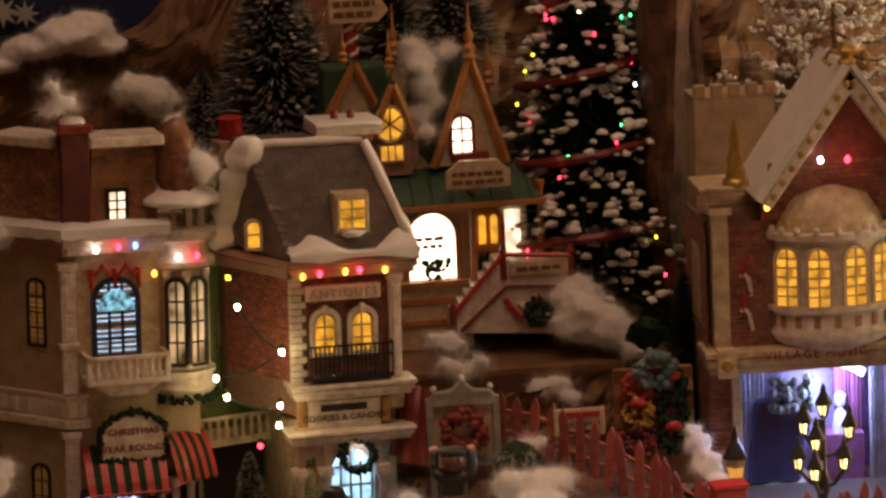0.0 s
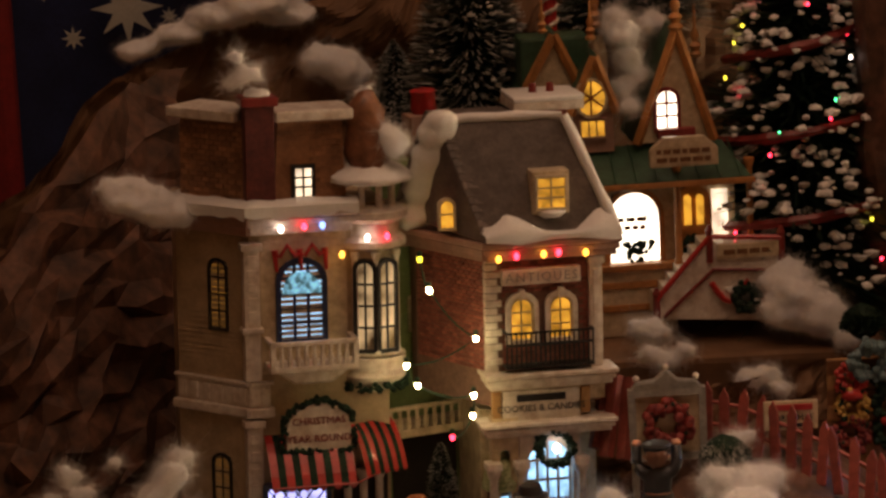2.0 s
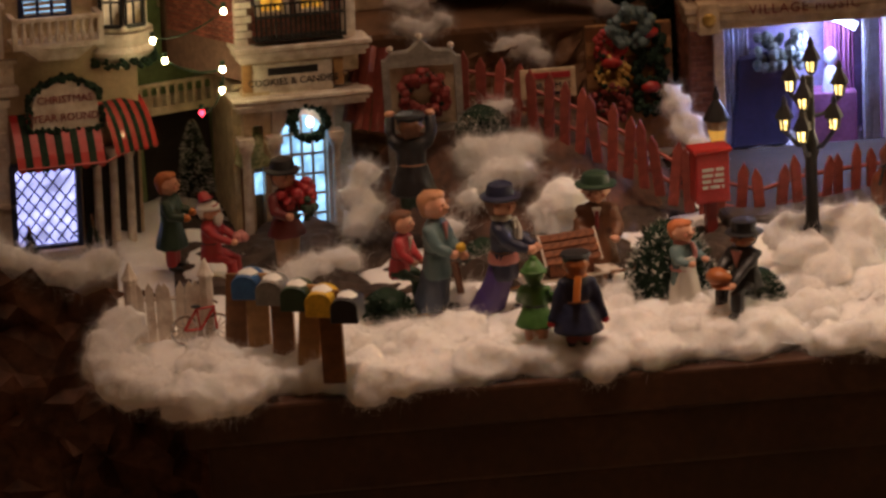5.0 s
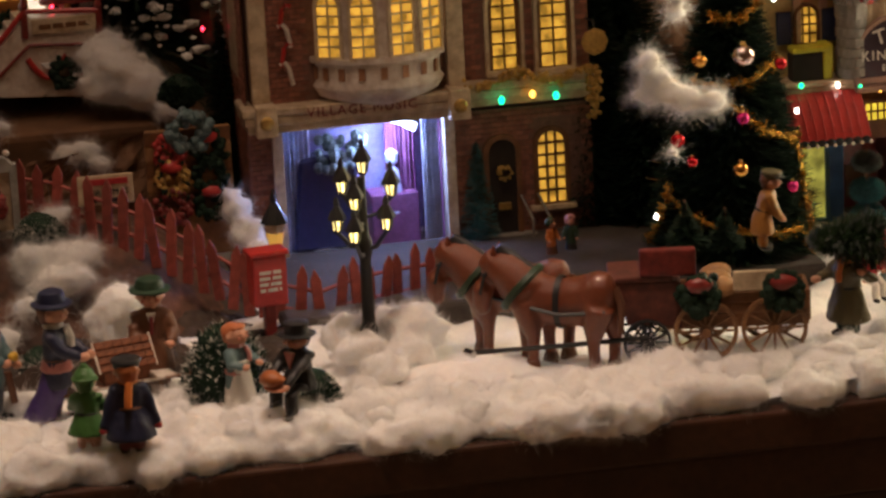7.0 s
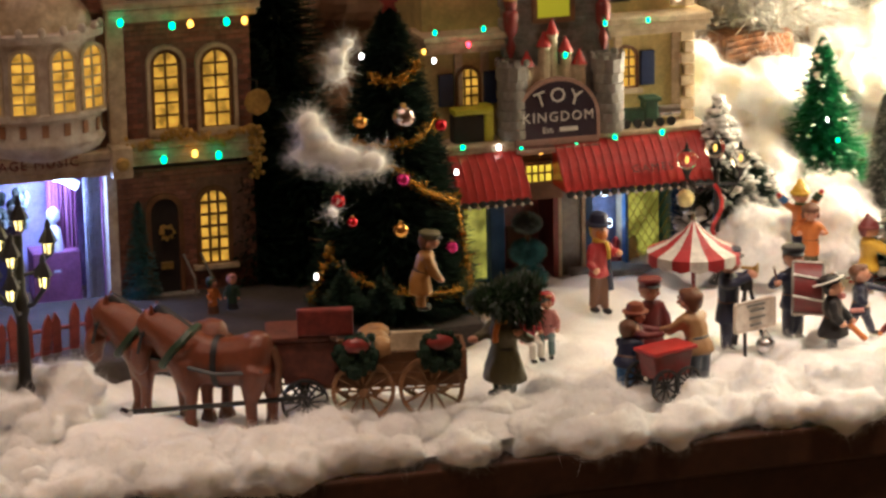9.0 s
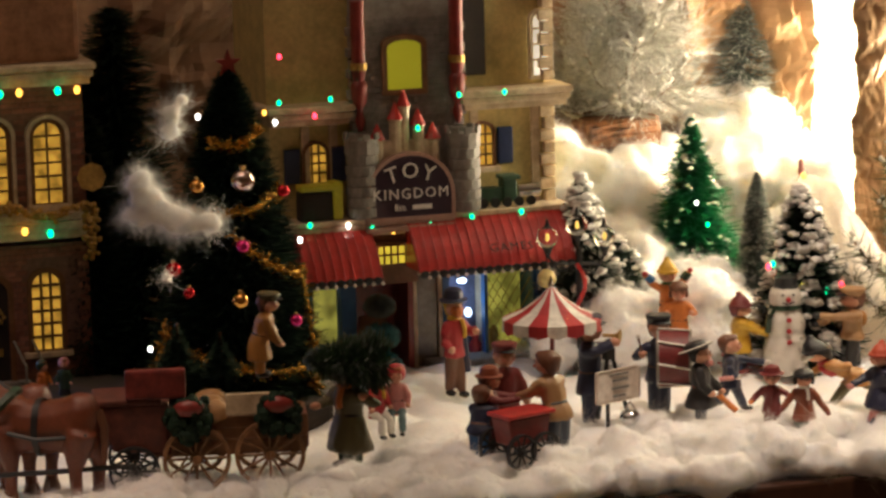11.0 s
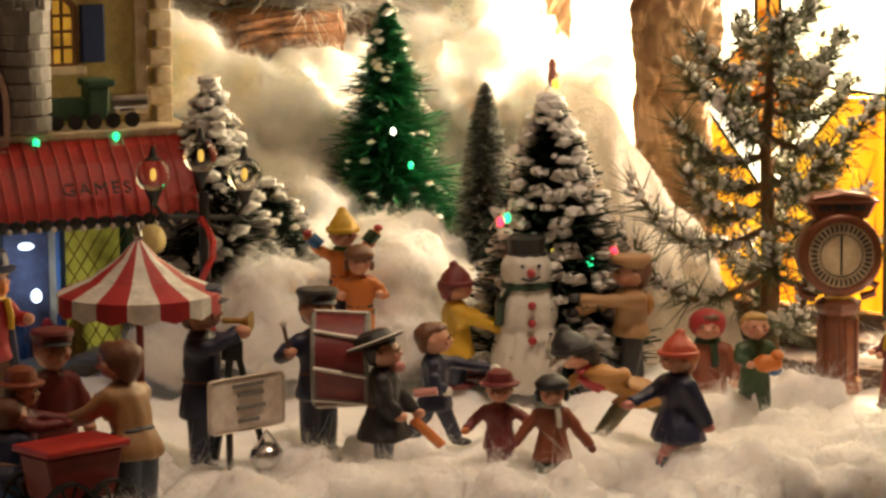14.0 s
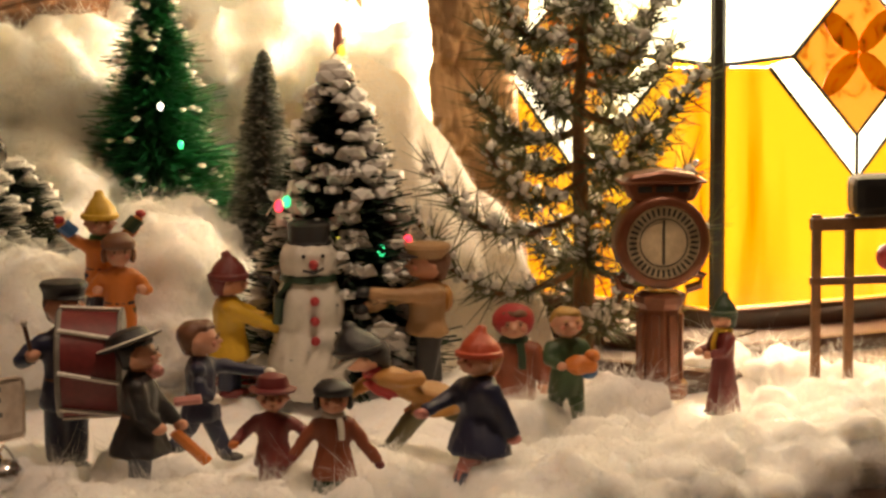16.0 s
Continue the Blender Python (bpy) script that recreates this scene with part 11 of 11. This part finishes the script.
def sledge():
    x, y = 0.6050, 0.2063
    t = thing("sledge", pose(x, y, 0.002, 0, 0, -10), "small red sledge behind the girl in yellow", "sledge")
    part("seat", box(-0.012, 0.010, -0.004, 0.004, 0.005, 0.007, 0.0006), RED, t)
    for y_ in (-0.004, 0.004):
        part("runner", tube([(-0.013, y_, 0.0), (0.009, y_, 0.0), (0.014, y_, 0.003), (0.015, y_, 0.008)], 0.0007, 5), RED, t)
        for u in (-0.008, 0.006):
            part("strut", tube([(u, y_, 0), (u, y_, 0.006)], 0.0006, 4), RED, t)


sledge()


def clock():
    x, y = 0.7176, 0.1345
    zt = 0.7177, 0.1380, 0.0688
    h = zt[2]
    t = thing("street_clock", pose(x, y, 0, 0, 0, -18), "copper brown street clock with a round white dial", "clock")
    COPPER = mat("copper_brown", (0.19, 0.062, 0.028), 0.35, metal=0.3, vary=0.25, scale=150, coat=0.2)
    part("post", lathe([(0.0088, 0), (0.0088, 0.004), (0.0070, 0.006), (0.0066, h * 0.40), (0.0080, h * 0.43), (0.0084, h * 0.46), (0.0055, h * 0.48)], 8), COPPER, t)
    for k in range(8):
        a = 2 * math.pi * (k + 0.5) / 8
        part("flute", box(-0.0012, 0.0012, -0.0007, 0.0007, h * 0.08, h * 0.38, 0.0004), COPPER, t).matrix_basis = Matrix.Translation((0.0066 * math.cos(a), 0.0066 * math.sin(a), 0)) @ pose(0, 0, 0, 0, 0, math.degrees(a) + 90)
    R = 0.0145
    cz = h * 0.705
    ax = Matrix.Translation((0, 0, cz)) @ pose(0, 0, 0, 90, 0, 0)
    part("case", lathe([(R * 0.9, -0.0062), (R, -0.005), (R, 0.005), (R * 0.93, 0.0062), (R * 0.80, 0.0062), (R * 0.78, 0.0050)], 28, m=ax), COPPER, t, smooth=True)
    d = part("dial", lathe([(R * 0.78, 0.0052), (R * 0.78, 0.0054)], 28, m=ax), CREAM, t, "cream dial ringed with dark marks")
    part("minute_ring", ring([(R * 0.50 * math.cos(2 * math.pi * k / 24), cz + R * 0.50 * math.sin(2 * math.pi * k / 24)) for k in range(24)], 0.0003, -0.0058, -0.0052), BLACK, d)
    for k in range(36):
        a = 2 * math.pi * k / 36
        part("mark", box(-0.00035, 0.00035, -0.0058, -0.0052, R * 0.58, R * 0.74), BLACK, d).matrix_basis = Matrix.Translation((0, 0, cz)) @ pose(0, 0, 0, 0, math.degrees(a), 0)
    for z0, z1 in ((-R * 0.46, R * 0.05), (-R * 0.05, R * 0.48)):
        part("hand_bar", box(-0.0003, 0.0003, -0.0061, -0.0056, cz + z0, cz + z1), BLACK, d)
    hd = part("head", slab([(-0.0095, cz + R * 0.86), (0.0095, cz + R * 0.86), (0.0125, cz + R * 1.25), (0.010, cz + R * 1.42), (0, cz + R * 1.52), (-0.010, cz + R * 1.42), (-0.0125, cz + R * 1.25)], -0.005, 0.005, bevel=0.0008), COPPER, t)
    bars(hd, -0.008, 0.008, cz + R * 1.02, cz + R * 1.26, -0.0052, 1, BLACK)
    for s in (-1, 1):
        part("scroll", tube([(s * 0.008, 0, h * 0.48), (s * 0.0125, 0, h * 0.50), (s * 0.0135, 0, h * 0.54), (s * 0.011, 0, h * 0.55)], 0.0016, 6), COPPER, t, smooth=True)
    part("head_bar", box(-0.0135, 0.0135, -0.006, 0.006, cz + R * 1.24, cz + R * 1.30, 0.0006), COPPER, t)


clock()


# ---- glowing stained glass shade on its dark base ----
def glass_lamp():
    cx, cy, cz = 0.7693, 0.1900, 0.0151
    t = thing("stained_glass_lamp", Matrix.Translation((cx, cy, 0)), "glowing amber stained glass lantern with black leading", "lamp")
    LEAD = mat("black_lead", (0.012, 0.010, 0.008), 0.5, vary=0.3, scale=200)
    S, SZ = 0.000207, 0.000188
    W = 510 * S
    z0 = cz
    n = 6

    def pt(u, v):
        return (u * S, z0 + (545 - v) * SZ)

    half = 255
    shapes = [("lower", [(0, 545), (510, 545), (510, 122), (420, 128), (255, 335), (90, 128), (0, 122)], SHADE_Y),
              ("strip", [(90, 126), (132, 116), (255, 262), (255, 333)], SHADE_W), ("strip", [(420, 126), (378, 116), (255, 262), (255, 333)], SHADE_W),
              ("diamond", [(138, 108), (255, 250), (255, 108)], SHADE_O), ("diamond", [(372, 108), (255, 250), (255, 108)], SHADE_O), ("diamond", [(138, 108), (255, -30), (255, 108)], SHADE_O), ("diamond", [(372, 108), (255, -30), (255, 108)], SHADE_O),
              ("upper", [(0, 120), (132, 108), (228, -6), (228, -1300), (0, -1300)], SHADE_W), ("upper", [(510, 120), (378, 108), (282, -6), (282, -1300), (510, -1300)], SHADE_W), ("strip", [(230, -8), (255, -30), (280, -8), (280, -1300), (230, -1300)], SHADE_O)]
    lines = [[(0, 120), (135, 110), (255, -30), (375, 110), (510, 120)], [(135, 110), (255, 255), (375, 110)], [(90, 126), (255, 335), (420, 126)], [(255, 255), (255, 335)], [(255, -30), (255, -1300)], [(229, -7), (229, -1300)], [(281, -7), (281, -1300)], [(255, 335), (255, 360)]]
    ang0 = -30.0
    m = Matrix.Translation((0, 0, 0)) @ pose(0, 0, 0, 0, 0, ang0)
    ms = []
    right = pose(0, 0, 0, 0, 0, ang0 + 30)
    mm = right
    for k in range(n):
        ms.append(mm.copy())
        mm = mm @ Matrix.Translation((W, 0, 0)) @ pose(0, 0, 0, 0, 0, 60)
    for k, mm in enumerate(ms):
        pan = part("panel_frame", tube([mm @ Vector((0, 0, z0 - 0.004)), mm @ Vector((0, 0, z0 + 1845 * SZ))], 0.0026, 6), LEAD, t)
        for nm, pts, mt_ in shapes:
            part("pane", slab([pt(*p) for p in pts], -0.0008, 0.0008, m=mm), mt_, pan).visible_shadow = False
        for k_ in range(4):
            a_ = math.pi / 4 + math.pi / 2 * k_
            el = [(255 + 46 * math.cos(a_) + 44 * math.cos(q) * math.cos(a_) - 19 * math.sin(q) * math.sin(a_), 108 + 52 * math.sin(a_) + 50 * math.cos(q) * math.sin(a_) + 21 * math.sin(q) * math.cos(a_)) for q in (2 * math.pi * i / 12 for i in range(12))]
            part("petal", slab([pt(*p) for p in el], -0.0013, 0.0002, m=mm), SHADE_R, pan, "dark red amber glass petal").visible_shadow = False
        for ln in lines:
            part("came", tube([mm @ Vector((pt(*p)[0], -0.0008, pt(*p)[1])) for p in ln], 0.0009, 5), LEAD, pan)
        r0, r1 = mm @ Vector((-0.002, 0, 0)), mm @ Vector((W + 0.002, 0, 0))
        bm = box(-0.003, W + 0.003, -0.004, 0.006, z0 - 0.012, z0 - 0.0005, 0.0015)
        box(-0.005, W + 0.005, -0.008, 0.006, z0 - 0.022, z0 - 0.011, 0.002, bm)
        box(-0.005, W + 0.005, -0.009, 0.006, min(-0.004, z0 - 0.03), z0 - 0.021, 0.0015, bm)
        box(-0.013, W + 0.013, -0.026, 0.006, -0.004, 0.0075 + 0.0002 * k, 0.002, bm)
        box(-0.024, W + 0.024, -0.046, 0.006, -0.008, 0.0025 + 0.0002 * k, 0.002, bm)
        b = part("base_moulding", bm, TABLEWOOD, t)
        b.matrix_basis = mm
        part("top_moulding", box(-0.004, W + 0.004, -0.005, 0.005, z0 + 1844 * SZ, z0 + 1890 * SZ, 0.002), TABLEWOOD, t).matrix_basis = mm


glass_lamp()


def bench_frame():
    x, y = 0.7719, 0.1128
    t = thing("well_frame", pose(x, y, 0, 0, 0, -15), "dark brown wooden frame with a black roof and red ball", "frame")
    x0, z0 = -0.012, 0.062
    for u in (-0.0105, 0.000, 0.014, 0.024):
        part("post", box(u - 0.0014, u + 0.0014, -0.0014, 0.0014, 0, 0.056 if u < 0.02 else 0.05, 0.0004), WOOD, t)
    part("top_rail", box(-0.0125, 0.028, -0.002, 0.002, 0.051, 0.055, 0.0006), WOOD, t)
    part("mid_rail", box(-0.0125, 0.028, -0.0015, 0.0015, 0.034, 0.0365, 0.0005), WOOD, t)
    part("roof_block", box(0.000, 0.030, -0.006, 0.006, 0.0555, 0.068, 0.003), BLACK, t)
    part("red_ball", ball(0.012, -0.002, 0.0425, 0.0042, n=12), C["red"], t, smooth=True)


bench_frame()


# ---- log under the frosted bush, rock folds ----
BARK = mat("rough_bark", (0.19, 0.085, 0.035), 0.8, vary=0.75, scale=130, bump=0.9, grain=420)


def log():
    x0, y0, z0 = 0.5732, 0.3850, 0.0978
    x1, y1, z1 = 0.6261, 0.3850, 0.1188
    t = thing("log", pose((x0 + x1) / 2 - 0.002, 0.376, (z0 + z1) / 2 + 0.0005, 0, -3, 4), "split brown block of rough wood on the rock", "log")
    w, hh = (x1 - x0) / 2, (z1 - z0) / 2 * 1.1
    bm = slab([(-w, -hh), (w * 0.86, -hh * 0.95), (w, -hh * 0.1), (w * 0.9, hh), (-w * 0.86, hh)], -0.012, 0.014, bevel=0.0015)
    bmesh.ops.triangulate(bm, faces=bm.faces[:])
    bmesh.ops.subdivide_edges(bm, edges=bm.edges[:], cuts=3, use_grid_fill=True)
    part("bark", noisy(noisy(bm, 0.0022, 70), 0.0012, 260), BARK, t)
    for k in range(5):
        z = hh * (-0.75 + 0.36 * k)
        part("split", noisy(tube([(-w * 0.8, -0.0125, z), (0, -0.0132, z + 0.0016), (w * 0.82, -0.0122, z + 0.0008)], 0.0011, 5), 0.0008, 200), BARK, t)


log()
sheet("rock_fold", "crumpled paper fold beside the lamp, coloured a lit tan", 0.655, 0.722, -0.02, 0.36, 30, 90, lambda x, z: 0.415 - 0.09 * smooth01((x - 0.68) / 0.08), 0.024, 26, PAPERLIT, 15.0)
fold = link("rock_pillar", noisy(noisy(tube([(0.0599, 0.4600, 0.0290), (0.0686, 0.4700, 0.1408), (0.0711, 0.4800, 0.2331), (0.0715, 0.4900, 0.3174)], 0.020, 9), 0.008, 30), 0.003, 110), PAPER_SHADED)
tagged(fold, "dark upright fold of brown paper rock", "rock", kind="structure")
pk = link("rock_support", noisy(box(0.56, 0.70, 0.392, 0.55, -0.01, 0.104, 0.006), 0.006, 40), PAPER)
tagged(pk, "brown paper rock under the log and trees", "rock", kind="structure")
